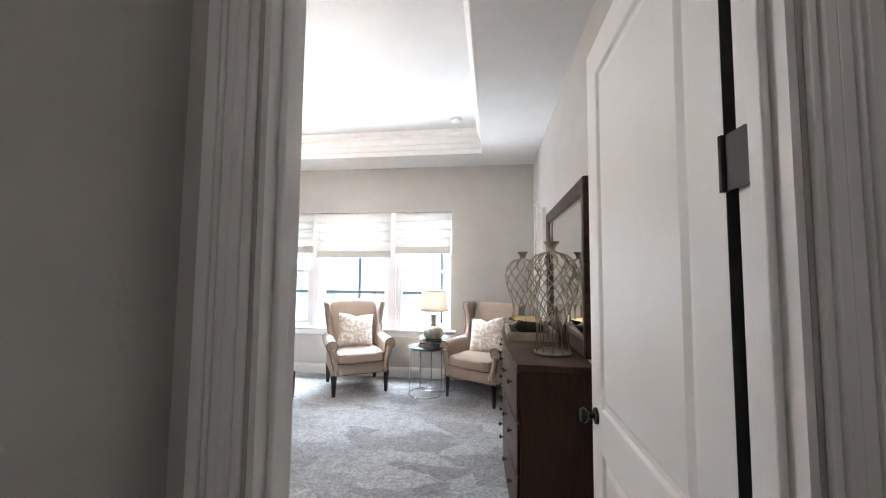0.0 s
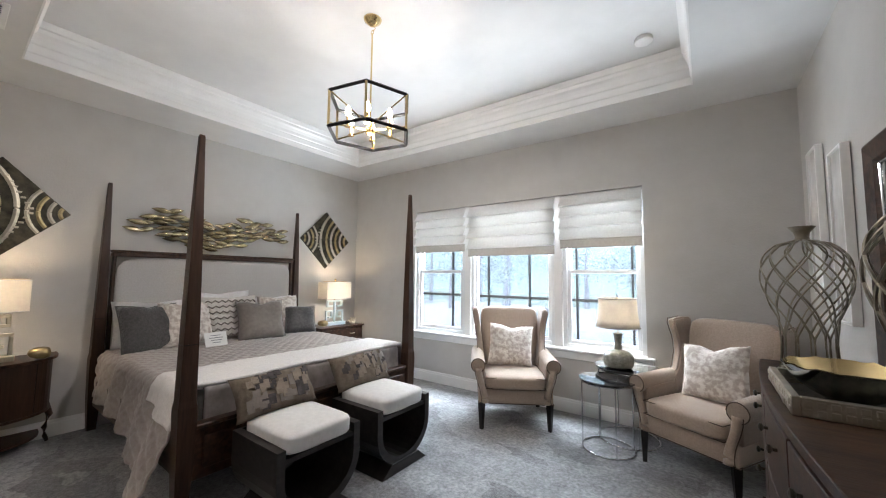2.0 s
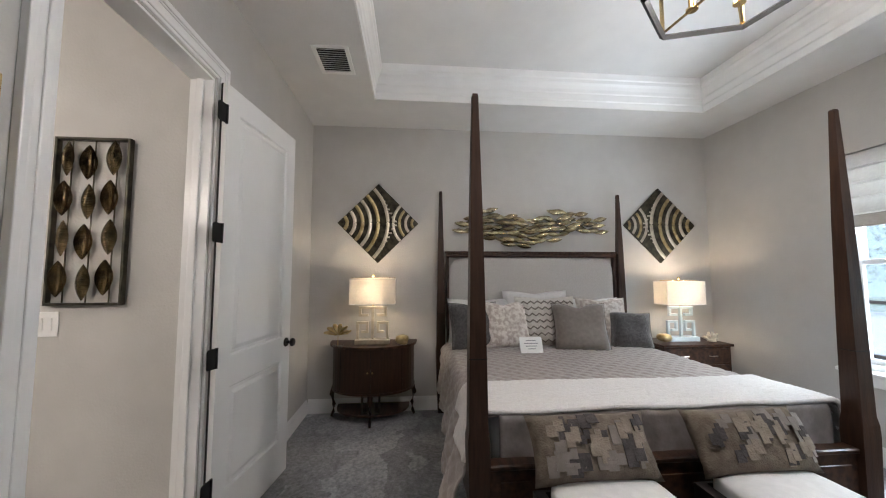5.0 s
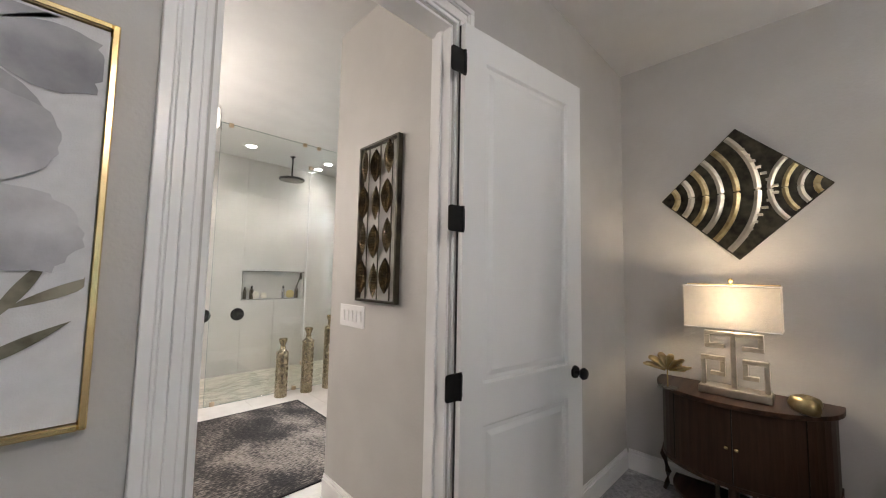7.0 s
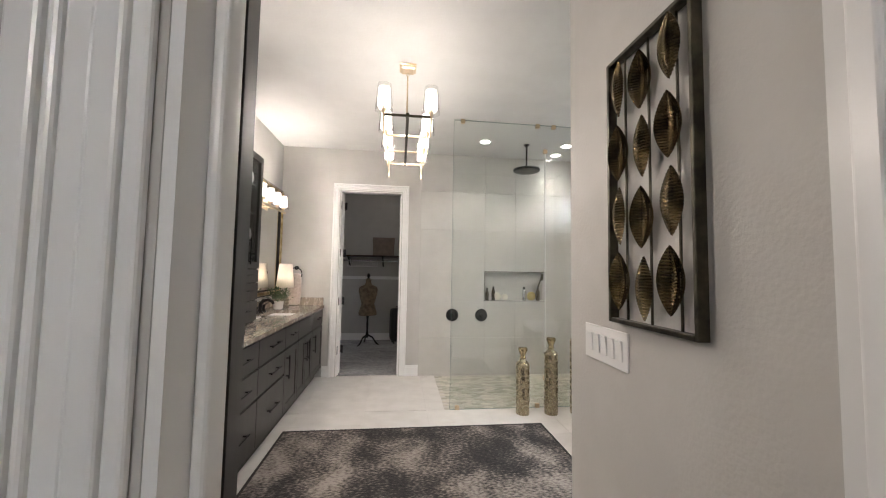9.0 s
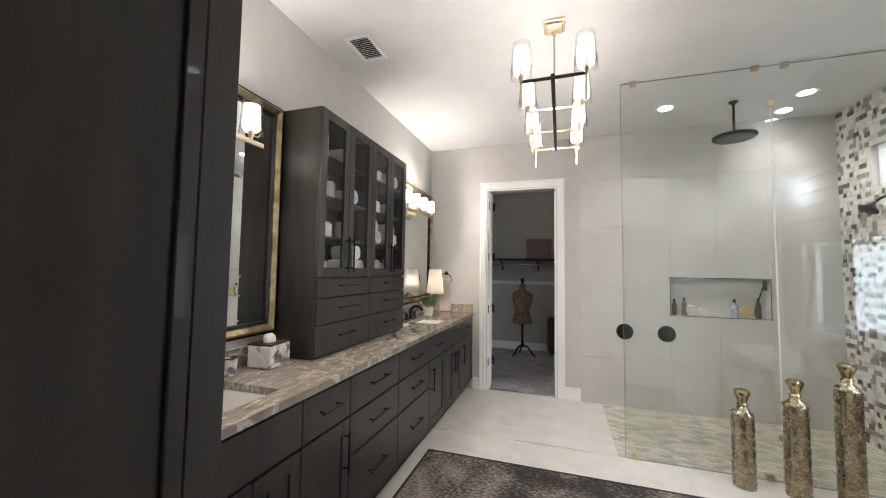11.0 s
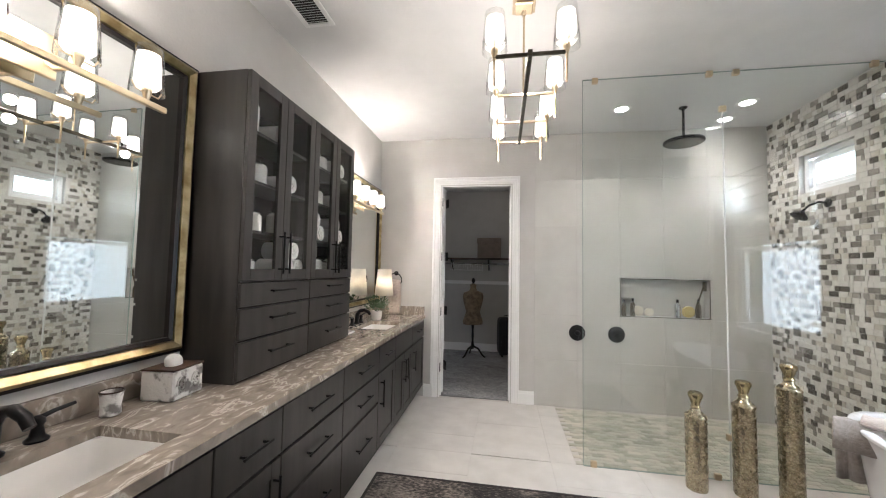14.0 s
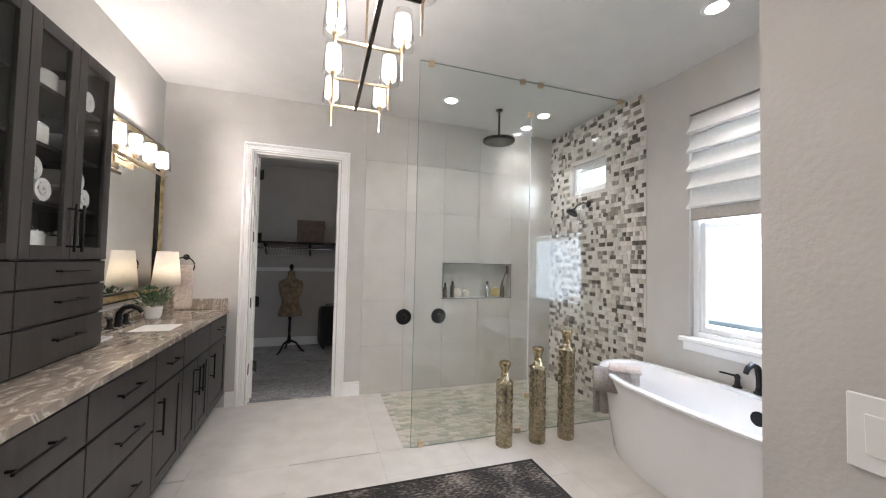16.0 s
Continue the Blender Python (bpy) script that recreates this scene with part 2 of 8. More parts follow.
M_SATIN = material("grey_crinkled_satin", (0.18, 0.155, 0.145), (0.32, 0.28, 0.265), 9, 0.42, bump=0.6, bscale=14, big=0.1)
M_WHITE = material("white_linen", (0.70, 0.69, 0.68), (0.76, 0.75, 0.74), 30, 0.9, bump=0.2, bscale=240, big=0.03)
M_SLATE = material("slate_shag", (0.060, 0.056, 0.055), (0.102, 0.096, 0.094), 45, 0.95, bump=0.9, bscale=90, sheen=0.4)
M_TAUPE = material("taupe_velvet", (0.17, 0.145, 0.125), (0.21, 0.18, 0.16), 30, 0.75, bump=0.15, bscale=200, sheen=0.4)
M_KNIT = material("woven_cream", (0.60, 0.57, 0.52), (0.70, 0.67, 0.63), 30, 0.95, bump=0.5, bscale=90)
M_OATMEAL = material("headboard_linen", (0.48, 0.46, 0.44), (0.54, 0.52, 0.50), 80, 0.9, bump=0.2, bscale=400, big=0.03)
M_GOLD = material("antique_gold", (0.30, 0.22, 0.10), (0.58, 0.48, 0.28), 14, 0.28, metal=1.0, bump=0.12, bscale=50, rough2=0.4)
M_BRASS = material("polished_brass", (0.72, 0.53, 0.24), (0.80, 0.62, 0.33), 10, 0.18, metal=1.0)
M_SILVERGOLD = material("champagne_metal", (0.50, 0.45, 0.36), (0.66, 0.61, 0.52), 14, 0.3, metal=1.0, bump=0.1, bscale=70)
M_WIRE = material("antiqued_silver_wire", (0.24, 0.21, 0.16), (0.42, 0.38, 0.31), 14, 0.30, metal=1.0, bump=0.1, bscale=70)
M_DARKMETAL = material("dark_antique_metal", (0.035, 0.032, 0.026), (0.10, 0.09, 0.065), 16, 0.36, metal=0.9, bump=0.2, bscale=60)
M_BENCH = material("espresso_wood", (0.018, 0.015, 0.014), (0.034, 0.029, 0.027), 5, 0.35, bump=0.06, bscale=30, stretch=(5, 0.8, 5), big=0.1, gloss=0.28)
M_CHROME = material("chrome", (0.62, 0.63, 0.64), (0.70, 0.71, 0.72), 6, 0.12, metal=1.0)
M_SMOKE = material("dark_polished_top", (0.012, 0.012, 0.014), (0.02, 0.02, 0.022), 8, 0.06, coat=0.6)
M_MIRROR = material("mirror_glass", (0.86, 0.88, 0.87), (0.87, 0.89, 0.88), 2, 0.0, metal=1.0)
M_ACRYLIC = glassy("clear_acrylic", (0.93, 0.95, 0.95), 0.03, 1.45)
M_BLUEWHITE = material("pale_blue_lacquer", (0.62, 0.71, 0.74), (0.68, 0.77, 0.80), 6, 0.3)
M_CORAL = material("ivory_coral", (0.62, 0.56, 0.46), (0.74, 0.69, 0.60), 30, 0.7, bump=0.4, bscale=80)
M_CARD = material("white_card", (0.76, 0.75, 0.73), (0.79, 0.78, 0.76), 20, 0.6)
M_INK = material("grey_print", (0.18, 0.18, 0.19), (0.24, 0.24, 0.25), 20, 0.7)
M_LAMPCERAMIC = material("hammered_pewter_ceramic", (0.20, 0.20, 0.17), (0.36, 0.36, 0.32), 24, 0.3, metal=0.5, bump=0.5, bscale=60)
M_LAMPSHADE = fabric_glow("lamp_shade_linen", (0.84, 0.80, 0.74), 0.32)
M_BULB = glowing("lit_bulb", (1.0, 0.86, 0.62), 22.0)
M_CANVAS = material("painted_canvas", (0.64, 0.64, 0.65), (0.69, 0.69, 0.70), 30, 0.8, bump=0.15, bscale=300)
M_PETAL = material("grey_petal_paint", (0.27, 0.27, 0.295), (0.62, 0.615, 0.63), 7, 0.8, bump=0.1, bscale=80, spread=(0.30, 0.70), big=0.12, vary=0.10)
M_OLIVE = material("olive_leaf_paint", (0.10, 0.095, 0.065), (0.32, 0.30, 0.23), 14, 0.8)
M_ABSTRACT = material("grey_abstract_paint", (0.40, 0.38, 0.36), (0.62, 0.60, 0.58), 5, 0.7, stretch=(1, 3, 0.6))
M_PLASTIC = material("white_plastic", (0.78, 0.78, 0.77), (0.80, 0.80, 0.79), 8, 0.35)
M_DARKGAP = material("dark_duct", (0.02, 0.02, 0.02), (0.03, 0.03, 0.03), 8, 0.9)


def veined(name, stops, scale, rough, stretch=(1, 1, 1), distortion=1.0, bump=0.0, bscale=80, streak=0.0, streak_stretch=(1, 1, 1)):
    """Several colours in drifting veins, with finer streaks crossing them."""
    m = material(name, (0.5, 0.5, 0.5), None, 8, rough, bump=bump, bscale=bscale)
    n, l = m.node_tree.nodes, m.node_tree.links
    co, mp, t, r = n.new("ShaderNodeTexCoord"), n.new("ShaderNodeMapping"), n.new("ShaderNodeTexNoise"), n.new("ShaderNodeValToRGB")
    mp.inputs["Scale"].default_value = stretch
    l.new(co.outputs["Object"], mp.inputs[0])
    l.new(mp.outputs[0], t.inputs["Vector"])
    t.inputs["Scale"].default_value, t.inputs["Detail"].default_value, t.inputs["Distortion"].default_value = scale, 8, distortion
    fac = t.outputs["Fac"]
    if streak:
        mp2, t2, mx = n.new("ShaderNodeMapping"), n.new("ShaderNodeTexNoise"), n.new("ShaderNodeMath")
        mp2.inputs["Scale"].default_value = streak_stretch
        t2.inputs["Scale"].default_value, t2.inputs["Detail"].default_value = 6, 8
        l.new(co.outputs["Object"], mp2.inputs[0])
        l.new(mp2.outputs[0], t2.inputs["Vector"])
        ma = n.new("ShaderNodeMath")
        ma.operation = "MULTIPLY_ADD"
        l.new(t2.outputs["Fac"], ma.inputs[0])
        ma.inputs[1].default_value, ma.inputs[2].default_value = streak, -streak / 2
        l.new(ma.outputs[0], mx.inputs[0])
        l.new(fac, mx.inputs[1])
        fac = mx.outputs[0]
    while len(r.color_ramp.elements) < len(stops):
        r.color_ramp.elements.new(0.5)
    for e, (p, c) in zip(r.color_ramp.elements, stops):
        e.position, e.color = p, (*c, 1)
    l.new(fac, r.inputs[0])
    l.new(r.outputs[0], n["Principled BSDF"].inputs["Base Color"])
    return m


M_QUARTZ = veined("veined_quartz", [(0.30, (0.19, 0.16, 0.135)), (0.45, (0.25, 0.215, 0.18)), (0.55, (0.29, 0.25, 0.21)), (0.585, (0.42, 0.38, 0.33)), (0.62, (0.52, 0.48, 0.42)), (0.65, (0.27, 0.23, 0.195))], 8.5, 0.09, (2.2, 1.0, 1), 1.3)
M_RUG = veined("distressed_rug", [(0.30, (0.013, 0.012, 0.012)), (0.44, (0.036, 0.031, 0.030)), (0.52, (0.10, 0.087, 0.077)), (0.60, (0.20, 0.172, 0.150)), (0.72, (0.31, 0.275, 0.245))], 2.2, 0.95, (1.2, 1.0, 1), 0.5,
               bump=0.5, bscale=220, streak=0.80, streak_stretch=(6.0, 12.0, 1))
M_RUGEDGE = material("rug_binding", (0.02, 0.018, 0.018), (0.035, 0.03, 0.03), 40, 0.9, bump=0.3, bscale=200)
M_CERAMIC = material("white_ceramic", (0.76, 0.75, 0.73), (0.79, 0.78, 0.76), 4, 0.12, coat=0.3)
M_TUB = material("white_acrylic_tub", (0.78, 0.78, 0.79), (0.80, 0.80, 0.81), 3, 0.16, coat=0.4)
M_SHOWERGLASS = glassy("shower_glass", (0.965, 0.982, 0.975), 0.0, 1.6)
M_GLASSEDGE = material("polished_glass_edge", (0.24, 0.31, 0.29), (0.34, 0.42, 0.39), 20, 0.15)
M_SEAL = material("clear_door_seal", (0.66, 0.68, 0.67), (0.72, 0.74, 0.73), 20, 0.25)
M_CLEAR = glassy("clear_glass", (0.98, 0.985, 0.98), 0.0, 1.35)


def crackled(name, dark, light, scale):
    """Gilt metal hammered into small facets with dark joints."""
    m = material(name, light, dark, 30, 0.20, metal=1.0, rough2=0.34)
    n, l = m.node_tree.nodes, m.node_tree.links
    b = n["Principled BSDF"]
    co, cell, edge, sp, r = n.new("ShaderNodeTexCoord"), n.new("ShaderNodeTexVoronoi"), n.new("ShaderNodeTexVoronoi"), n.new("ShaderNodeSeparateColor"), n.new("ShaderNodeValToRGB")
    edge.feature = "DISTANCE_TO_EDGE"
    for v in (cell, edge):
        v.inputs["Scale"].default_value = scale
        l.new(co.outputs["Object"], v.inputs["Vector"])
    l.new(cell.outputs["Color"], sp.inputs[0])
    r.color_ramp.elements[0].position, r.color_ramp.elements[1].position = 0.10, 0.85
    r.color_ramp.elements[0].color, r.color_ramp.elements[1].color = (*dark, 1), (*light, 1)
    l.new(sp.outputs[0], r.inputs[0])
    mr, hs, bp = n.new("ShaderNodeMapRange"), n.new("ShaderNodeHueSaturation"), n.new("ShaderNodeBump")
    mr.inputs["From Max"].default_value, mr.inputs["To Min"].default_value = 0.10, 0.45
    l.new(edge.outputs["Distance"], mr.inputs[0])
    l.new(r.outputs[0], hs.inputs["Color"])
    l.new(mr.outputs[0], hs.inputs["Value"])
    l.new(hs.outputs[0], b.inputs["Base Color"])
    bp.inputs["Strength"].default_value, bp.inputs["Distance"].default_value = 0.35, 0.002
    l.new(sp.outputs[1], bp.inputs["Height"])
    l.new(bp.outputs[0], b.inputs["Normal"])
    return m


M_MERCURY = crackled("mercury_gilt_metal", (0.30, 0.25, 0.155), (0.58, 0.51, 0.37), 160)
M_GILTNECK = material("aged_gilt", (0.34, 0.27, 0.15), (0.50, 0.42, 0.26), 20, 0.24, metal=1.0, bump=0.05, bscale=60)
M_SATINBRASS = material("satin_champagne", (0.56, 0.45, 0.30), (0.64, 0.53, 0.38), 10, 0.3, metal=1.0)
M_FROST = glowing("lit_frosted_shade", (1.0, 0.91, 0.80), 1.7)
M_CAN = glowing("lit_downlight", (1.0, 0.97, 0.92), 12.0)
M_TOWEL = material("grey_brown_towel", (0.22, 0.19, 0.17), (0.29, 0.26, 0.24), 50, 0.95, bump=0.6, bscale=160, sheen=0.3)
M_TOWEL2 = material("blush_textured_towel", (0.50, 0.42, 0.38), (0.60, 0.52, 0.48), 40, 0.95, bump=0.7, bscale=110, sheen=0.3)
M_PLANT = material("succulent_leaf", (0.035, 0.075, 0.035), (0.09, 0.15, 0.07), 12, 0.5)
M_CARVED = material("whitewashed_carving", (0.20, 0.19, 0.18), (0.68, 0.67, 0.65), 15, 0.75, bump=0.8, bscale=28, spread=(0.42, 0.5))
M_BURLAP = material("printed_burlap", (0.17, 0.12, 0.075), (0.30, 0.23, 0.15), 18, 0.9, bump=0.3, bscale=200, big=0.1)
M_BOX = material("tan_storage_box", (0.20, 0.155, 0.13), (0.25, 0.195, 0.165), 12, 0.8, bump=0.2, bscale=100)
M_SUITCASE = material("black_nylon", (0.012, 0.012, 0.013), (0.022, 0.022, 0.024), 60, 0.6, bump=0.3, bscale=300)
M_SOAP = material("amber_bottle", (0.06, 0.05, 0.035), (0.09, 0.075, 0.05), 8, 0.2)
M_SPONGE = material("yellow_sponge", (0.52, 0.42, 0.16), (0.62, 0.52, 0.24), 30, 0.95, bump=0.8, bscale=60)
M_CARD2 = material("cream_soap", (0.66, 0.62, 0.52), (0.72, 0.68, 0.58), 12, 0.5)
MOSAIC = [material("mosaic_" + n, a, b, 9, 0.16, bump=0.03, bscale=30, vary=0.10) for n, a, b in (
    ("white", (0.62, 0.60, 0.56), (0.70, 0.68, 0.64)), ("cream", (0.50, 0.46, 0.40), (0.58, 0.54, 0.48)),
    ("grey", (0.23, 0.215, 0.19), (0.33, 0.31, 0.28)), ("umber", (0.080, 0.074, 0.062), (0.15, 0.135, 0.115)))]
PEBBLE = [material("shower_mosaic_" + n, a, b, 14, 0.4, bump=0.1, bscale=60, vary=0.12) for n, a, b in (
    ("sage", (0.42, 0.41, 0.34), (0.50, 0.49, 0.42)), ("sand", (0.48, 0.45, 0.38), (0.56, 0.53, 0.46)), ("moss", (0.33, 0.33, 0.26), (0.40, 0.40, 0.33)))]
M_FISH = material("gilt_leaf_metal", (0.12, 0.09, 0.045), (0.66, 0.56, 0.36), 7, 0.22, metal=1.0, bump=0.25, bscale=40, vary=0.35)

# ---- builders ----
def cyl_between(bm, a, b, r0, r1=None, seg=10):
    a, b = Vector(a), Vector(b)
    d = b - a
    g = bmesh.ops.create_cone(bm, cap_ends=True, segments=seg, radius1=r0, radius2=r0 if r1 is None else r1, depth=d.length)
    m = Matrix.Translation((a + b) / 2) @ d.to_track_quat("Z", "Y").to_matrix().to_4x4()
    bmesh.ops.transform(bm, matrix=m, verts=g["verts"])
    return g["verts"]


def box(x0, y0, z0, x1, y1, z1, bevel=0.0, bm=None, seg=1):
    own = bmesh.new()
    bmesh.ops.create_cube(own, size=1)
    bmesh.ops.transform(own, verts=own.verts, matrix=Matrix.Translation(((x0 + x1) / 2, (y0 + y1) / 2, (z0 + z1) / 2)) @
                        Matrix.Diagonal((abs(x1 - x0), abs(y1 - y0), abs(z1 - z0), 1)))
    if bevel:
        bmesh.ops.bevel(own, geom=own.edges[:], offset=bevel, segments=seg, affect="EDGES", profile=0.5)
    return own if bm is None else merge(bm, own)


def merge(bm, other, m=None):
    """Adds the geometry of other to bm."""
    if m is not None:
        bmesh.ops.transform(other, matrix=m, verts=other.verts)
    me = bpy.data.meshes.new("tmp")
    other.to_mesh(me)
    other.free()
    bm.from_mesh(me)
    bpy.data.meshes.remove(me)
    return bm


def thicken(bm, thickness):
    bmesh.ops.recalc_face_normals(bm, faces=bm.faces[:])
    bm.normal_update()
    bmesh.ops.solidify(bm, geom=bm.faces[:], thickness=thickness)


def moved(bm, m):
    bmesh.ops.transform(bm, matrix=m, verts=bm.verts)
    return bm


def lathe(profile, seg=28, bm=None):
    """A turned body from (radius, height) pairs."""
    own = bmesh.new()
    rings = []
    for r, z in profile:
        rings.append([own.verts.new((max(r, 1e-4) * math.cos(2 * math.pi * i / seg), max(r, 1e-4) * math.sin(2 * math.pi * i / seg), z)) for i in range(seg)])
    for a, b in zip(rings, rings[1:]):
        for i in range(seg):
            own.faces.new((a[i], a[(i + 1) % seg], b[(i + 1) % seg], b[i]))
    own.faces.new(list(reversed(rings[0])))
    own.faces.new(rings[-1])
    return own if bm is None else merge(bm, own)


def tube(points, r, seg=8, closed=False, bm=None):
    """A round bar along points."""
    own = bmesh.new()
    pts = [Vector(p) for p in points]
    n = len(pts)
    rings = []
    up = Vector((0, 0, 1))
    for i, p in enumerate(pts):
        a = pts[(i - 1) % n] if closed or i else p
        b = pts[(i + 1) % n] if closed or i < n - 1 else p
        d = (b - a).normalized()
        s = d.cross(up)
        s = s.normalized() if s.length > 1e-3 else (rings and last or Vector((1, 0, 0)))
        last = s
        u = s.cross(d).normalized()
        rr = r(i / max(n - 1, 1)) if callable(r) else r
        rings.append([own.verts.new(p + (s * math.cos(2 * math.pi * k / seg) + u * math.sin(2 * math.pi * k / seg)) * rr) for k in range(seg)])
    pairs = list(zip(rings, rings[1:])) + ([(rings[-1], rings[0])] if closed else [])
    for a, b in pairs:
        for k in range(seg):
            own.faces.new((a[k], a[(k + 1) % seg], b[(k + 1) % seg], b[k]))
    if not closed:
        own.faces.new(list(reversed(rings[0])))
        own.faces.new(rings[-1])
    bmesh.ops.recalc_face_normals(own, faces=own.faces[:])
    return own if bm is None else merge(bm, own)


def prism(outline, lo, hi, axis="y", bevel=0.0, bm=None):
    """An outline of 2D points drawn out along an axis: (x, z) along y, (y, z) along x, (x, y) along z."""
    own = bmesh.new()

    def at(p, h):
        return {"y": (p[0], h, p[1]), "x": (h, p[0], p[1]), "z": (p[0], p[1], h)}[axis]
    a = [own.verts.new(at(p, lo)) for p in outline]
    b = [own.verts.new(at(p, hi)) for p in outline]
    n = len(outline)
    own.faces.new(a)
    own.faces.new(list(reversed(b)))
    for i in range(n):
        own.faces.new((a[i], b[i], b[(i + 1) % n], a[(i + 1) % n]))
    bmesh.ops.recalc_face_normals(own, faces=own.faces[:])
    if bevel:
        bmesh.ops.bevel(own, geom=own.edges[:], offset=bevel, segments=1, affect="EDGES")
    return own if bm is None else merge(bm, own)


def soft_box(w, d, h, n=8, power=4.0, puff=0.0, seed=0, rough=0.0):
    """A cushioned block of that size, its middle at the origin, with rounded edges and slight lumps."""
    own = bmesh.new()
    bmesh.ops.create_cube(own, size=2)
    bmesh.ops.subdivide_edges(own, edges=own.edges[:], cuts=n, use_grid_fill=True)
    for v in own.verts:
        c = v.co
        k = (abs(c.x) ** power + abs(c.y) ** power + abs(c.z) ** power) ** (1 / power)
        q = c / k
        bulge = 1 + puff * (1 - min(1, c.x * c.x)) * (1 - min(1, c.y * c.y))
        p = Vector((q.x * w / 2, q.y * d / 2, q.z * h / 2 * bulge))
        if rough:
            p += noise.noise_vector(p * 9 + Vector((seed * 7.3, seed, 0))) * rough
        v.co = p
    return own


def pillow_mesh(w, h, thick, seed=0, crumple=0.012, n=14, chop=0.0):
    """A scatter cushion standing in the x-z plane, its foot at z = 0, with pinched corners and a puffed middle."""
    own = bmesh.new()
    grid = {}
    for side in (-1, 1):
        for i in range(n + 1):
            for j in range(n + 1):
                u, v = 2 * i / n - 1, 2 * j / n - 1
                edge = (1 - u ** 4) * (1 - v ** 4)
                t = thick / 2 * max(edge, 0) ** 0.55
                pinch = 1 - 0.07 * (1 - abs(u) ** 2) * abs(v) ** 3, 1 - 0.07 * (1 - abs(v) ** 2) * abs(u) ** 3
                x, z = u * w / 2 * pinch[1], v * h / 2 * pinch[0]
                if chop:
                    z -= chop * h * max(0, 1 - abs(u) * 2.2) * max(0, v) ** 2
                p = Vector((x, side * t, z + h / 2))
                if edge > 0:
                    p += noise.noise_vector(p * 7 + Vector((seed * 3.1, side * 5, seed))) * crumple * min(1, edge * 2)
                key = (side if 0 < i < n and 0 < j < n else 0, i, j)
                if key not in grid:
                    grid[key] = own.verts.new(p)
    for side in (-1, 1):
        for i in range(n):
            for j in range(n):
                q = [grid.get((side, a, b)) or grid[(0, a, b)] for a, b in ((i, j), (i + 1, j), (i + 1, j + 1), (i, j + 1))]
                own.faces.new(q if side < 0 else list(reversed(q)))
    bmesh.ops.recalc_face_normals(own, faces=own.faces[:])
    return own


def mesh_object(name, bm, mat, smooth=False):
    me = bpy.data.meshes.new(name)
    bm.normal_update()
    bm.to_mesh(me)
    bm.free()
    if mat:
        me.materials.append(mat)
    if smooth:
        me.shade_smooth() if smooth is True else me.set_sharp_from_angle(angle=radians(smooth))
        me.polygons.foreach_set("use_smooth", [True] * len(me.polygons))
    return new(name, me)


def part(name, bm, mat, parent, label="", smooth=False):
    ob = mesh_object(name, bm, mat, smooth)
    ob.parent = parent
    return tagged(ob, label)


def shared(name, me, parent, m):
    """One more object on a mesh that others use too."""
    ob = new(name, me)
    ob.parent = parent
    ob.matrix_basis = m
    return ob


def thing(name, m, label, category, group="", kind=""):
    ob = new(name)
    ob.empty_display_size = 0.1
    ob.matrix_basis = m
    return tagged(ob, label, category, group, kind)


def solid(name, bm, mat, label, category, group="", kind="", smooth=False, m=None):
    ob = mesh_object(name, bm, mat, smooth)
    if m is not None:
        ob.matrix_basis = m
    return tagged(ob, label, category, group, kind)


def structure(name, bm, mat, label, category, smooth=False):
    return solid(name, bm, mat, label, category, kind="structure", smooth=smooth)


def wall_mesh(axis, lo, hi, a0, a1, z0, z1, holes=()):
    """A wall between lo and hi across its thickness, from a0 to a1 along, with rectangular holes (a0, a1, z0, z1) through it."""
    bm = bmesh.new()
    xs = sorted({a0, a1, *[h[0] for h in holes], *[h[1] for h in holes]})
    zs = sorted({z0, z1, *[h[2] for h in holes], *[h[3] for h in holes]})
    def gap(i, j):
        u, w = (xs[i] + xs[i + 1]) / 2, (zs[j] + zs[j + 1]) / 2
        return any(h[0] < u < h[1] and h[2] < w < h[3] for h in holes)
    def vert(u, t, w):
        return bm.verts.new((u, t, w) if axis == "x" else (t, u, w))
    cells = {(i, j) for i in range(len(xs) - 1) for j in range(len(zs) - 1) if not gap(i, j)}
    for i, j in cells:
        u0, u1, w0, w1 = xs[i], xs[i + 1], zs[j], zs[j + 1]
        quads = [[(u0, lo, w0), (u1, lo, w0), (u1, lo, w1), (u0, lo, w1)], [(u0, hi, w0), (u0, hi, w1), (u1, hi, w1), (u1, hi, w0)]]
        if (i - 1, j) not in cells:
            quads.append([(u0, lo, w0), (u0, lo, w1), (u0, hi, w1), (u0, hi, w0)])
        if (i + 1, j) not in cells:
            quads.append([(u1, lo, w0), (u1, hi, w0), (u1, hi, w1), (u1, lo, w1)])
        if (i, j - 1) not in cells:
            quads.append([(u0, lo, w0), (u0, hi, w0), (u1, hi, w0), (u1, lo, w0)])
        if (i, j + 1) not in cells:
            quads.append([(u0, lo, w1), (u1, lo, w1), (u1, hi, w1), (u0, hi, w1)])
        for q in quads:
            bm.faces.new([vert(*p) for p in q])
    bmesh.ops.remove_doubles(bm, verts=bm.verts, dist=1e-5)
    bmesh.ops.recalc_face_normals(bm, faces=bm.faces[:])
    return bm

# ---- the rooms: bedroom, hall, bath, closet ----
W, E, S, N = -4.085, 1.26, 1.30, 5.70          # bedroom faces
BE, BW, BB = 0.02, -4.12, -3.34                # bath faces: east, west, back
CEIL, TRAY = 3.0, 3.29
T = 0.12
SB = 1.225                                       # the wall steps back towards the bath door
BACK = SB - T
ENT, BATH, CLOSET = (0.285, 1.13), (-2.17, -1.328), (-1.545, -0.73)
HEAD = 2.44
WIN = (-2.80, 0.12, 0.67, 2.345)
BWIN = (-1.51, -0.35, 0.87, 2.62)
SWIN = (-2.935, -2.40, 2.20, 2.55)

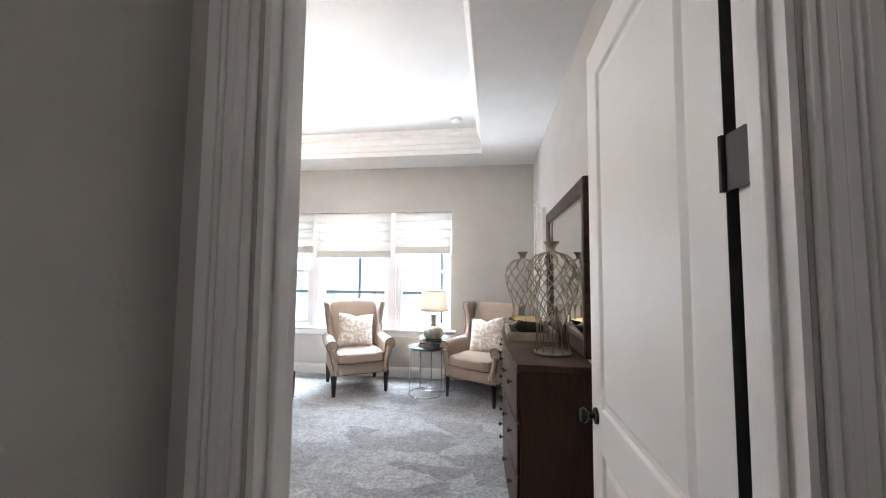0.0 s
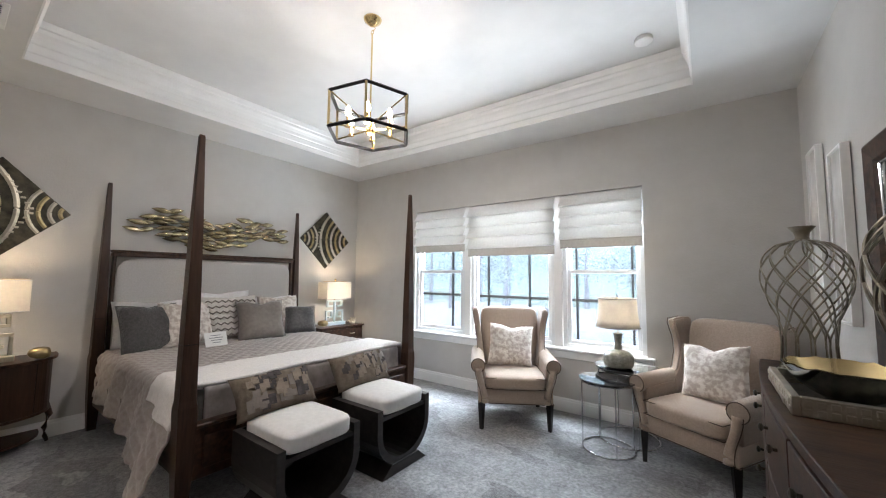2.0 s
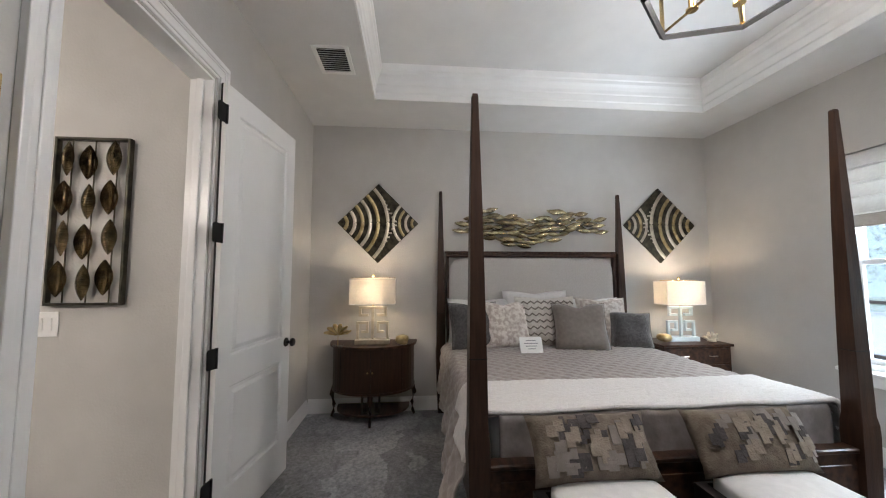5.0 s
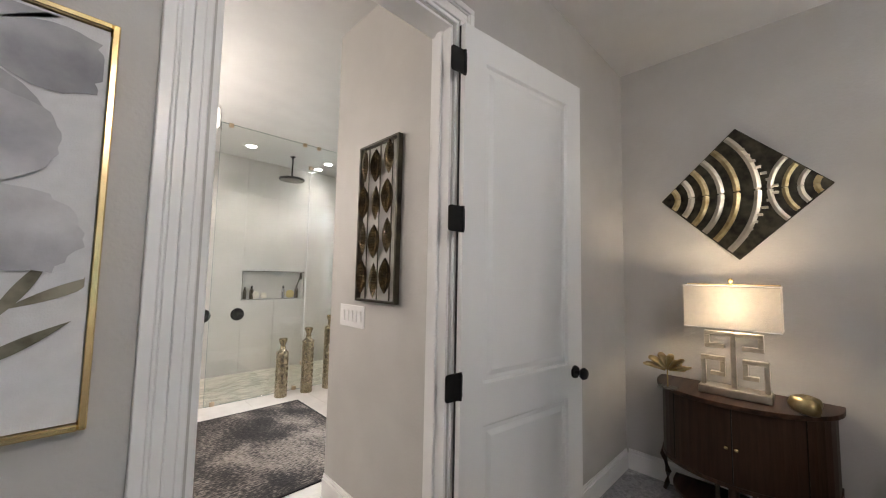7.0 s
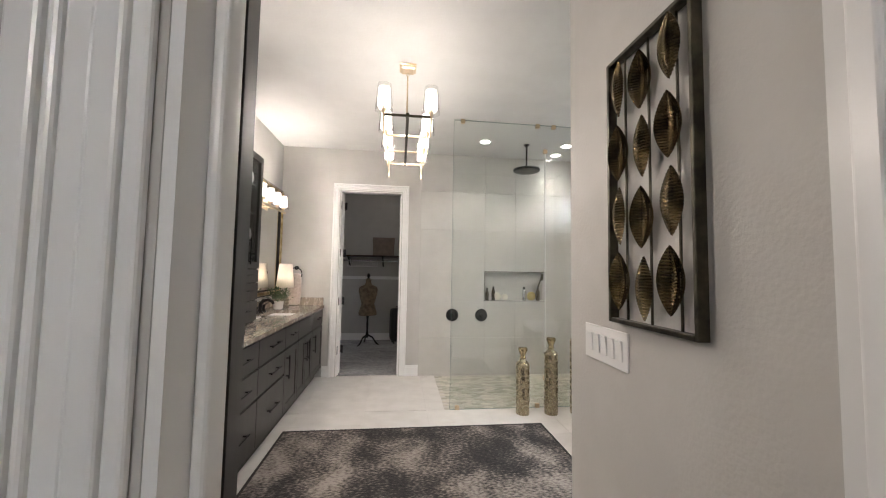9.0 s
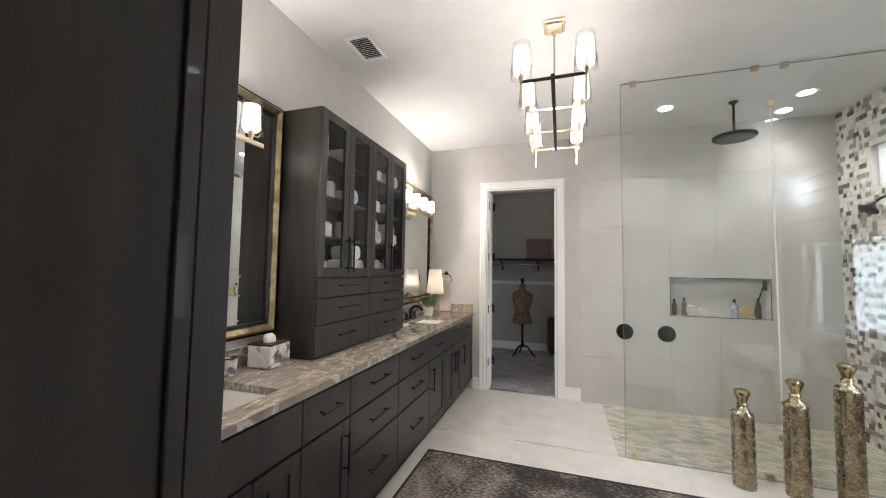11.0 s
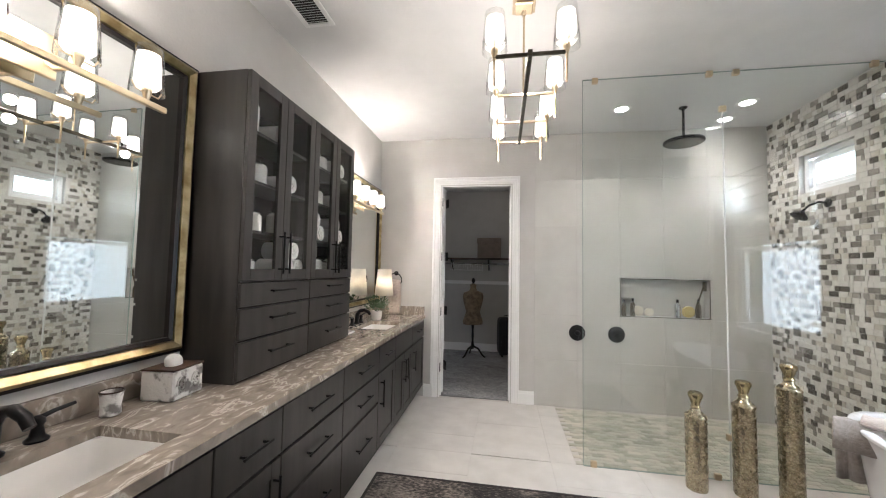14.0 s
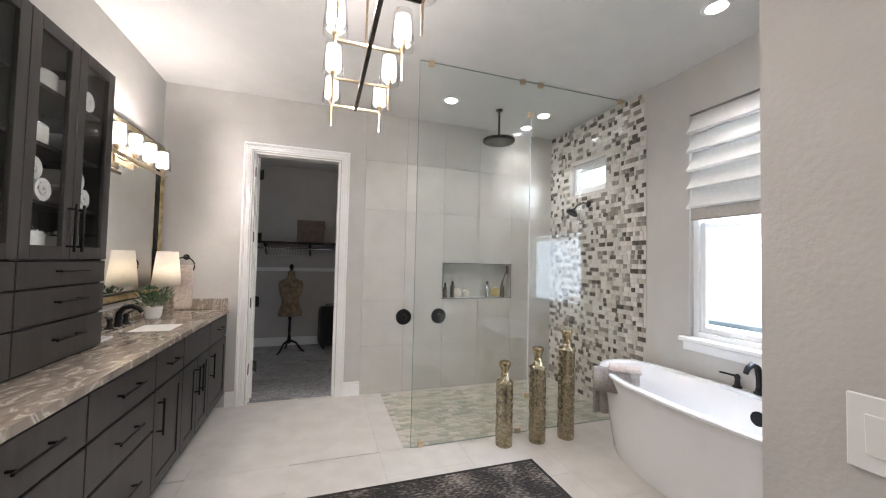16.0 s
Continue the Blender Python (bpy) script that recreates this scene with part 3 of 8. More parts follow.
structure("wall_north", wall_mesh("x", N, N + 0.16, W - T, E + T, 0, TRAY + 0.1, [WIN]), M_WALL, "greige painted bedroom wall with a wide triple window", "wall")
structure("wall_west", wall_mesh("y", W - T, W, SB, N, 0, TRAY + 0.1), M_WALL, "greige painted bedroom wall behind the bed", "wall")
structure("wall_east", wall_mesh("y", E, E + T, S, N, 0, TRAY + 0.1), M_WALL, "greige painted bedroom wall behind the dresser", "wall")
structure("wall_south", wall_mesh("x", S - T, S, BE, E + 0.9, 0, TRAY + 0.1, [(*ENT, -0.1, HEAD)]), M_WALL, "greige painted wall round the bedroom entrance", "wall")
structure("wall_south_bath", wall_mesh("x", BACK, SB, W - T, BE, 0, TRAY + 0.1, [(*BATH, -0.1, HEAD)]), M_WALL, "greige painted wall round the bath door", "wall")
structure("hall_wall_west", wall_mesh("y", BE, BE + T, BB, S - T, 0, CEIL + 0.1), M_WALL, "greige painted wall between hall and bath", "wall")
structure("hall_wall_east", wall_mesh("y", E + 0.8, E + 0.9, -1.5, S - T, 0, CEIL + 0.1), M_WALL, "greige painted hall wall", "wall")
structure("hall_wall_south", wall_mesh("x", -1.6, -1.5, BE + T, E + 0.9, 0, CEIL + 0.1), M_WALL, "greige painted hall end wall", "wall")
structure("hall_ceiling", box(BE + T, -1.5, CEIL, E + 0.8, S - T, CEIL + 0.1), M_CEIL, "white painted hall ceiling", "ceiling")
structure("bath_wall_back", wall_mesh("x", BB - T, BB, BW - T, BE, 0, CEIL + 0.1, [(*CLOSET, -0.1, HEAD), (-3.555, -2.695, 1.0, 1.39)]), M_WALL, "greige painted bath wall with a closet doorway", "wall")
structure("bath_wall_west", wall_mesh("y", BW - T, BW, BB, 0.05 + T, 0, CEIL + 0.1, [BWIN, SWIN]), M_WALL, "greige painted bath wall with two windows", "wall")
structure("bath_wall_north", wall_mesh("x", 0.05, 0.05 + T, BW, -2.28 - T, 0, CEIL + 0.1), M_WALL, "greige painted wall beside the tub", "wall")
structure("passage_wall", wall_mesh("y", -2.28 - T, -2.28, 0.05, BACK, 0, CEIL + 0.1), M_WALL, "greige painted passage wall with leaf art", "wall")
structure("linen_nook_wall", wall_mesh("y", -0.60, BE, 0.78, BACK, 0, CEIL + 0.1), M_WALL, "greige painted wall behind the linen cabinet", "wall")
structure("closet_wall_back", wall_mesh("x", -5.9, -5.8, -2.6, 0.6, 0, CEIL), M_WALL, "grey painted closet back wall", "wall")
structure("closet_wall_west", wall_mesh("y", -2.6, -2.5, -5.8, BB - T, 0, CEIL), M_WALL, "grey painted closet side wall", "wall")
structure("closet_wall_east", wall_mesh("y", 0.5, 0.6, -5.8, BB - T, 0, CEIL), M_WALL, "grey painted closet side wall", "wall")
structure("closet_ceiling", box(-2.6, -5.9, 2.9, 0.6, BB - T, 3.0), M_CEIL, "white painted closet ceiling", "ceiling")
structure("closet_floor", box(-2.5, -5.8, -0.1, 0.5, BB - T / 2, 0.006), M_CARPET, "grey plush closet carpet", "carpet")
structure("bath_ceiling", box(BW - T, BB - T, CEIL, BE, BACK, CEIL + 0.1), M_CEIL, "white painted bath ceiling", "ceiling")
structure("carpet", box(W, SB - T / 2, -0.1, BE, S - T / 2, 0.0, bm=box(W, S - T / 2, -0.1, E, N, 0.0)), M_CARPET, "grey plush wall-to-wall bedroom carpet", "carpet")
structure("hall_floor", box(BE, -1.5, -0.1, E + 0.8, S - T / 2, 0.0), M_CARPET, "grey plush hall carpet", "carpet")
structure("bath_slab", box(BW, BB - T / 2, -0.1, BE, SB - T / 2, -0.006), M_GROUT, "pale grout bed under the bath floor tiles", "floor")

# tray ceiling: a soffit round a raised middle
TX0, TX1, TY0, TY1 = -3.445, 0.569, 1.932, 5.153
bm = bmesh.new()
for b in ((W, SB, TX0, N), (TX1, S, E, N), (TX0, SB, TX1, TY0), (TX0, TY1, TX1, N)):
    box(b[0], b[1], CEIL, b[2], b[3], TRAY + 0.02, bm=bm)
structure("ceiling", bm, M_CEIL, "pale painted soffit round the tray ceiling", "ceiling")
structure("tray_ceiling", box(W, SB, TRAY + 0.02, E, N, TRAY + 0.12), M_CEIL, "pale painted raised tray ceiling", "ceiling")
CROWN = ((0.0, CEIL - 0.004), (0.010, CEIL - 0.004), (0.010, CEIL + 0.055), (0.018, CEIL + 0.065), (0.018, CEIL + 0.125), (0.026, CEIL + 0.135),
         (0.030, CEIL + 0.165), (0.042, CEIL + 0.195), (0.058, CEIL + 0.215), (0.058, CEIL + 0.245), (0.068, CEIL + 0.255), (0.068, TRAY + 0.02), (0.0, TRAY + 0.02))


def ring_moulding(profile, x0, y0, x1, y1):
    bm = bmesh.new()
    rings = [[bm.verts.new(p) for p in ((x0 + d, y0 + d, z), (x1 - d, y0 + d, z), (x1 - d, y1 - d, z), (x0 + d, y1 - d, z))] for d, z in profile]
    for a, b in zip(rings, rings[1:] + rings[:1]):
        for i in range(4):
            bm.faces.new((a[i], a[(i + 1) % 4], b[(i + 1) % 4], b[i]))
    bmesh.ops.recalc_face_normals(bm, faces=bm.faces[:])
    return bm


structure("crown_moulding", ring_moulding(CROWN, TX0, TY0, TX1, TY1), M_TRIM, "white stepped crown moulding inside the tray ceiling", "moulding")


def baseboard(x0, y0, x1, y1, nx, ny):
    """Along a wall from (x0, y0) to (x1, y1); (nx, ny) points into the room."""
    bm = bmesh.new()
    for d, h in ((0.016, 0.112), (0.010, 0.130), (0.006, 0.140)):
        box(min(x0, x1, x0 + nx * d, x1 + nx * d), min(y0, y1, y0 + ny * d, y1 + ny * d), 0, max(x0, x1, x0 + nx * d, x1 + nx * d),
            max(y0, y1, y0 + ny * d, y1 + ny * d), h, bm=bm)
    structure("baseboard", bm, M_TRIM, "white painted baseboard", "baseboard")


for b in ((W, N, E, N, 0, -1), (W, SB + 0.016, W, N - 0.016, 1, 0), (E, S + 0.016, E, N - 0.016, -1, 0), (W + 0.016, SB, BATH[0] - 0.106, SB, 0, 1),
          (BATH[1] + 0.106, SB, BE, SB, 0, 1), (BE, S, ENT[0] - 0.09, S, 0, 1), (-2.28, 0.05, -2.28, BACK, 1, 0), (CLOSET[0] - 0.09, BB, -1.80, BB, 0, 1),
          (CLOSET[1] + 0.09, BB, -0.56, BB, 0, 1), (BW, -1.90, BW, 0.05, 1, 0), (BW + 0.016, 0.05, -2.40, 0.05, 0, -1), (-2.5, -5.8, 0.5, -5.8, 0, 1),
          (BE + T, -1.5, BE + T, S - T, 1, 0)):
    baseboard(*b)


def door_trim(x0, x1, y_face, ny, cw=0.09):
    """Casing of width cw on one face of a wall, in rounded steps."""
    ob = thing("door_trim", pose(0, 0, 0), "white stepped door casing", "door frame", kind="structure")
    k = cw / 0.09
    steps = [(a * k, b * k, d) for a, b, d in ((0, 0.022, 0.026), (0.022, 0.030, 0.020), (0.030, 0.050, 0.015), (0.050, 0.070, 0.019), (0.070, 0.084, 0.012))]
    for name, a, b, z0, z1 in (("casing", x0 - cw, x0 - 0.006, 0, HEAD), ("casing", x1 + 0.006, x1 + cw, 0, HEAD), ("head_casing", x0 - cw, x1 + cw, HEAD + 0.006, HEAD + cw)):
        bm = bmesh.new()
        if name == "casing":
            o = -1 if a < x0 else 1
            e0 = a if o < 0 else b                          # outer edge
            for s0, s1, d in steps:
                u0, u1 = e0 - o * s0, e0 - o * s1
                box(min(u0, u1), min(y_face, y_face + ny * d), z0, max(u0, u1), max(y_face, y_face + ny * d), z1 + cw - s1, 0.0035, bm, 2)
        else:
            for s0, s1, d in steps:
                d -= 0.0005
                box(a + s0, min(y_face, y_face + ny * d), z1 - s1, b - s0, max(y_face, y_face + ny * d), z1 - s0, 0.0035, bm, 2)
        part(name, bm, M_TRIM, ob)
    return ob


def jamb(x0, x1, y0, y1, stop):
    """Lining of the opening with a door stop at y = stop."""
    ob = thing("door_jamb", pose(0, 0, 0), "white door jamb lining", "door frame", kind="structure")
    part("jamb", box(x0 - 0.004, y0 + 0.002, 0, x0 + 0.012, y1 - 0.002, HEAD), M_TRIM, ob)
    part("jamb", box(x1 - 0.012, y0 + 0.002, 0, x1 + 0.004, y1 - 0.002, HEAD), M_TRIM, ob)
    part("head_jamb", box(x0, y0 + 0.002, HEAD - 0.012, x1, y1 - 0.002, HEAD + 0.004), M_TRIM, ob)
    part("door_stop", box(x0 + 0.012, stop, 0, x0 + 0.026, stop + 0.038, HEAD - 0.012, 0.006, seg=3), M_TRIM, ob)
    part("door_stop", box(x1 - 0.026, stop, 0, x1 - 0.012, stop + 0.038, HEAD - 0.012, 0.006, seg=3), M_TRIM, ob)
    return ob


for op, y0, y1 in ((ENT, S - T, S), (BATH, BACK, SB), (CLOSET, BB - T, BB)):
    width = 0.106 if op is BATH else 0.09
    door_trim(*op, y1, 1, width)
    door_trim(*op, y0, -1, width)
    jamb(*op, y0, y1, y1 - 0.085)


closet_jamb = bpy.data.objects["door_jamb.002"]
for hz in (0.33, 0.97, 1.61, 2.25):
    part("hinge_plate", box(CLOSET[1] - 0.016, BB - 0.050, hz - 0.05, CLOSET[1] - 0.0122, BB - 0.004, hz + 0.05, 0.001), M_BLACK, closet_jamb, "black hinge plate")


def panel_door(name, width, m, label, heights=(0.33, 0.97, 1.61, 2.25), flip=1, strip=False):
    """A two-panel door leaf: its hinge edge at the origin, along +x, 35 mm thick about y = 0. flip: the side to which the hinges show."""
    ob = thing(name, m, label, "door", kind="structure")
    h, z0 = 2.425, 0.012
    bm = bmesh.new()
    for b in ((0, 0.115, z0, h), (width - 0.115, width, z0, h), (0.115, width - 0.115, h - 0.125, h), (0.115, width - 0.115, 0.80, 0.95), (0.115, width - 0.115, z0, 0.25)):
        box(b[0], -0.0175, b[2], b[1], 0.0175, b[3], bm=bm)
    part("leaf_frame", bm, M_DOOR, ob)
    for za, zb in ((0.25, 0.80), (0.95, h - 0.125)):
        bm = box(0.115, -0.005, za, width - 0.115, 0.005, zb)
        for s in (-1, 1):                                   # sloping mould and raised field
            rings = []
            for d, y in ((0.0, 0.0172), (0.007, 0.0165), (0.016, 0.0062), (0.034, 0.0062), (0.056, 0.0140)):
                rings.append([bm.verts.new((x, s * y, z)) for x, z in ((0.115 + d, za + d), (width - 0.115 - d, za + d), (width - 0.115 - d, zb - d), (0.115 + d, zb - d))])
            for a, b in zip(rings, rings[1:]):
                for i in range(4):
                    q = (a[i], a[(i + 1) % 4], b[(i + 1) % 4], b[i])
                    bm.faces.new(q if s < 0 else tuple(reversed(q)))
            bm.faces.new(rings[-1] if s < 0 else list(reversed(rings[-1])))
        part("panel", bm, M_DOOR, ob)
    # black strip added over the hinge edge in place of the dark gap
    part("edge_seal", box(-0.003, -0.0172 if strip else 0.008, 0.012, -0.0005, 0.0172, 2.425), M_DARKGAP, ob, "black strip standing in for the dark gap at the hinge edge")
    if heights:
        for hz in heights:
            bm = bmesh.new()                                # a plate with rounded corners
            rim = [(cx + 0.014 * math.cos(math.radians(a)), cz + 0.014 * math.sin(math.radians(a))) for cx, cz, a0 in ((-0.006, hz + 0.037, 0), (-0.060, hz + 0.037, 90), (-0.060, hz - 0.037, 180), (-0.006, hz - 0.037, 270)) for a in range(a0, a0 + 91, 18)]
            lo, hi = ([bm.verts.new((px, flip * py, pz)) for px, pz in rim] for py in (0.0175, 0.0215))
            bm.faces.new(hi)
            bm.faces.new(lo[::-1])
            for i in range(len(rim)):
                bm.faces.new((lo[i], lo[(i + 1) % len(rim)], hi[(i + 1) % len(rim)], hi[i]))
            bmesh.ops.recalc_face_normals(bm, faces=bm.faces[:])
            cyl_between(bm, (-0.004, flip * 0.022, hz - 0.052), (-0.004, flip * 0.022, hz + 0.052), 0.007)
            part("hinge", bm, M_BLACK, ob, "black hinge")
    for s in (-1, 1):
        bm = bmesh.new()
        cyl_between(bm, (width - 0.065, s * 0.017, 0.915), (width - 0.065, s * 0.027, 0.915), 0.032, 0.030, 20)
        cyl_between(bm, (width - 0.065, s * 0.025, 0.915), (width - 0.065, s * 0.058, 0.915), 0.011, seg=12)
        kn = lathe([(0.012, 0), (0.026, 0.008), (0.030, 0.018), (0.024, 0.03), (0.008, 0.034)], 16)
        merge(bm, kn, pose(width - 0.065, s * 0.05, 0.915, -90 * s, 0, 0))
        part("door_knob", bm, M_BLACK, ob, "black door knob", smooth=40)
    return ob


panel_door("door_1", 0.90, pose(ENT[1] - 0.002, S + 0.022, 0, 0, 0, 90.5), "white two-panel door standing wide open with a black knob", (0.26, 0.97, 1.68, 2.30), flip=1, strip=True)
panel_door("door_2", 0.825, pose(BATH[0] - 0.010, SB + 0.045, 0, 0, 0, 173), "white two-panel door folded back against the wall", flip=-1)
panel_door("door_3", 0.78, pose(CLOSET[1] - 0.018, BB - T - 0.03, 0, 0, 0, -58), "white two-panel closet door swung into the closet", flip=-1)


# ---- windows ----
def sash_window(name, x0, x1, z0, z1, rail, m, label):
    """A vinyl window in the x-z plane, its inner face towards -y; rail: the height of the meeting rail, or None for a fixed light."""
    ob = thing(name, m, label, "window", kind="structure")
    def ring(a0, a1, c0, c1, w, ya, yb):
        bm = bmesh.new()
        for b in ((a0, a0 + w, c0, c1), (a1 - w, a1, c0, c1), (a0 + w, a1 - w, c0, c0 + w), (a0 + w, a1 - w, c1 - w, c1)):
            box(b[0], ya, b[2], b[1], yb, b[3], 0.003, bm)
        return bm
    part("window_frame", ring(x0, x1, z0, z1, 0.045, 0.04, 0.13), M_VINYL, ob)
    halves = [(z0 + 0.045, rail + 0.02, 0.06, 0.09), (rail - 0.02, z1 - 0.045, 0.092, 0.12)] if rail else [(z0 + 0.045, z1 - 0.045, 0.07, 0.10)]
    for a, b, ya, yb in halves:
        sash = part("sash", ring(x0 + 0.045, x1 - 0.045, a, b, 0.04, ya, yb), M_VINYL, ob)
        pane = part("pane", box(x0 + 0.085, (ya + yb) / 2 - 0.003, a + 0.04, x1 - 0.085, (ya + yb) / 2 + 0.003, b - 0.04), M_PANE, sash)
        pane.visible_shadow = False
    return ob


sash_window("window_1", WIN[0], -1.965, WIN[2], WIN[3], 1.49, pose(0, N, 0), "white vinyl single-hung window looking on a screened patio")
sash_window("window_2", -1.875, -0.78, WIN[2], WIN[3], None, pose(0, N, 0), "white vinyl fixed window looking on a screened patio")
sash_window("window_3", -0.69, WIN[1], WIN[2], WIN[3], 1.49, pose(0, N, 0), "white vinyl single-hung window looking on a screened patio")
for a, b in ((-1.965, -1.875), (-0.78, -0.69)):
    structure("mullion", box(a, N + 0.02, WIN[2], b, N + 0.14, WIN[3], 0.004), M_TRIM, "white window mullion post", "mullion")
bm = box(WIN[0] - 0.07, N - 0.055, WIN[2] - 0.03, WIN[1] + 0.07, N - 0.001, WIN[2] - 0.001, 0.006)
box(WIN[0] + 0.002, N - 0.01, WIN[2] - 0.03, WIN[1] - 0.002, N + 0.05, WIN[2] + 0.004, bm=bm)
box(WIN[0] - 0.05, N - 0.020, WIN[2] - 0.11, WIN[1] + 0.05, N - 0.001, WIN[2] - 0.03, 0.004, bm)
structure("window_sill", bm, M_TRIM, "white painted window stool and apron", "window sill")
sash_window("window_4", -BWIN[1], -BWIN[0], BWIN[2], BWIN[3], 1.74, pose(BW, 0, 0, 0, 0, 90) @ pose(0, 0, 0, 0, 0, 0) @ Matrix.Diagonal((-1, 1, 1, 1)), "white vinyl single-hung window above the bathtub")
sash_window("window_5", -SWIN[1], -SWIN[0], SWIN[2], SWIN[3], None, pose(BW, 0, 0, 0, 0, 90) @ Matrix.Diagonal((-1, 1, 1, 1)), "small fixed shower window high in the tiled wall")
bm = box(BW - 0.05, BWIN[0] - 0.06, BWIN[2] - 0.03, BW + 0.05, BWIN[1] + 0.06, BWIN[2] + 0.004, 0.006)
box(BW + 0.001, BWIN[0] - 0.04, BWIN[2] - 0.10, BW + 0.018, BWIN[1] + 0.04, BWIN[2] - 0.03, 0.004, bm)
structure("window_sill", bm, M_TRIM, "white painted window stool above the bathtub", "window sill")

# ---- outdoors ----
structure("ground", box(-60, -60, -0.35, 60, 60, -0.15), M_GRASS, "green lawn round the house", "ground")
structure("patio", box(-14, N + 0.3, -0.15, 9, N + 15, -0.06), M_PATIO, "sunlit pale paver patio", "patio")
structure("backdrop", box(-40, N + 30, -1, 36, N + 30.2, 20), M_BACKGLOW, "flat backdrop with a faint glow in place of a daylit distant tree line", "backdrop")
structure("neighbour_wall", box(BW - 3.2, -7, -0.2, BW - 3.0, 4, 5), M_STUCCOGLOW, "stucco wall of the neighbouring house, made to glow as if sunlit", "house wall")

# screen enclosure round the patio
cage = thing("patio_screen_frame", pose(0, N + 4.6, -0.06), "dark bronze frame of a screened patio enclosure", "screen frame")
for k in range(9):
    x = -6.4 + k * 1.15
    part("post", box(x - 0.02, -0.04, 0, x + 0.02, 0.04, 2.9, 0.004), M_BRONZE, cage)
for z in (0.02, 0.95, 2.85):
    part("rail", box(-6.43, -0.025, z, 2.83, 0.025, z + 0.06, 0.003), M_BRONZE, cage)

for k in range(8):
    x = -6.4 + k * 1.15
    part("screen_panel", box(x + 0.02, -0.003, 0.08, x + 1.13, 0.003, 2.85), M_SCREEN, cage, "fine pale insect screen")


def tree(x, y, h, seed):
    ob = thing("tree", pose(x, y, -0.15), "slender leafy tree beyond the patio", "tree", "trees beyond the patio")
    rng = random.Random(seed)
    lean = rng.uniform(-0.3, 0.3)
    bm = tube([(lean * t * t, 0.1 * math.sin(t * 4), h * t) for t in (0, 0.25, 0.5, 0.75, 1.0)], lambda t: 0.13 - 0.10 * t, 8)
    tips = []
    for k in range(16):
        t = rng.uniform(0.15, 0.95)
        a = rng.uniform(0, 6.28)
        L = rng.uniform(0.7, 1.7) * (1.1 - 0.5 * t)
        b = Vector((lean * t * t, 0, h * t))
        e = b + Vector((math.cos(a) * L, math.sin(a) * L, rng.uniform(0.1, 0.7)))
        tube([tuple(b), tuple((b + e) / 2 + Vector((0, 0, 0.1))), tuple(e)], lambda t: 0.035 - 0.025 * t, 5, bm=bm)
        tips += [(b + e) / 2, e]
    part("trunk", bm, M_BARK, ob)
    verts, faces = [], []
    for c in tips:
        for k in range(46):
            p = c + Vector((rng.gauss(0, 0.34), rng.gauss(0, 0.34), rng.gauss(0, 0.26)))
            u = Vector((rng.uniform(-1, 1), rng.uniform(-1, 1), rng.uniform(-1, 1))).normalized() * 0.09
            w = u.cross(Vector((rng.uniform(-1, 1), rng.uniform(-1, 1), 1))).normalized() * 0.045
            n0 = len(verts)
            verts += [tuple(p - u), tuple(p + w), tuple(p + u), tuple(p - w)]
            faces.append((n0, n0 + 1, n0 + 2, n0 + 3))
    me = bpy.data.meshes.new("crown")
    me.from_pydata(verts, [], faces)
    me.materials.append(M_LEAF)
    crown = new("crown", me)
    crown.parent = ob
    tagged(crown, "many small sunlit leaves", kind="stuff")
    return ob


for k in range(15):
    tree(-14.0 + k * 1.45 + 0.5 * math.sin(k * 5), N + 10 + 3.5 * (k % 3) + math.sin(k * 3), 5.5 + (k % 4), k)


# ---- bedroom fixtures ----
def shade_unit(name, x0, x1, z1, z0, m, label, folds=4):
    """A roman shade hanging in the x-z plane: soft billowed folds above a banded hem."""
    ob = thing(name, m, label, "window shade", "roman shades")
    step = (z1 - z0 - 0.10) / folds
    prof = [(0.0, z1), (-0.012, z1)]
    for k in range(folds):
        top = z1 - k * step
        prof += [(-0.012, top - 0.012), (-0.024, top - step * 0.40), (-0.058, top - step * 0.80), (-0.080, top - step * 0.98), (-0.074, top - step * 1.08), (-0.012, top - step * 1.0)]
    zb = z1 - folds * step
    prof += [(-0.022, zb - 0.02), (-0.024, z0)]
    n = 24
    bm = bmesh.new()
    rows = []
    for i in range(n + 1):
        x = x0 + (x1 - x0) * i / n
        rows.append([bm.verts.new((x, y + 0.0035 * noise.noise((x * 4, z * 9, 1)), z + 0.004 * noise.noise((x * 3, z * 5, 7)) * (1 if 0 < j else 0))) for j, (y, z) in enumerate(prof)])
    for a, b in zip(rows, rows[1:]):
        for j in range(len(prof) - 1):
            bm.faces.new((a[j], b[j], b[j + 1], a[j + 1]))
    thicken(bm, 0.003)
    part("fabric", bm, M_SHADE, ob, smooth=22)
    part("hem_flap", box(x0 + 0.001, -0.031, z0 + 0.001, x1 - 0.001, -0.0285, zb - 0.004, 0.001), M_SHADEHEM, ob, "doubled linen hem")
    part("headrail", box(x0, 0.0, z1 - 0.03, x1, 0.03, z1), M_VINYL, ob)
    part("hem_band", box(x0 + 0.002, -0.0345, zb - 0.010, x1 - 0.002, -0.0315, zb + 0.002), M_SHADEBAND, ob, "grey trim band")
    part("hem_band", box(x0 + 0.002, -0.0340, z0 + 0.002, x1 - 0.002, -0.0315, z0 + 0.012), M_SHADEBAND, ob, "grey trim band")
    return ob


shade_unit("roman_shade", WIN[0] + 0.01, -1.955, 2.335, 1.755, pose(0, N + 0.03, 0), "white linen roman shade half drawn over the window")
shade_unit("roman_shade", -1.900, -0.765, 2.335, 1.685, pose(0, N + 0.026, 0), "white linen roman shade hanging lower over the middle window")
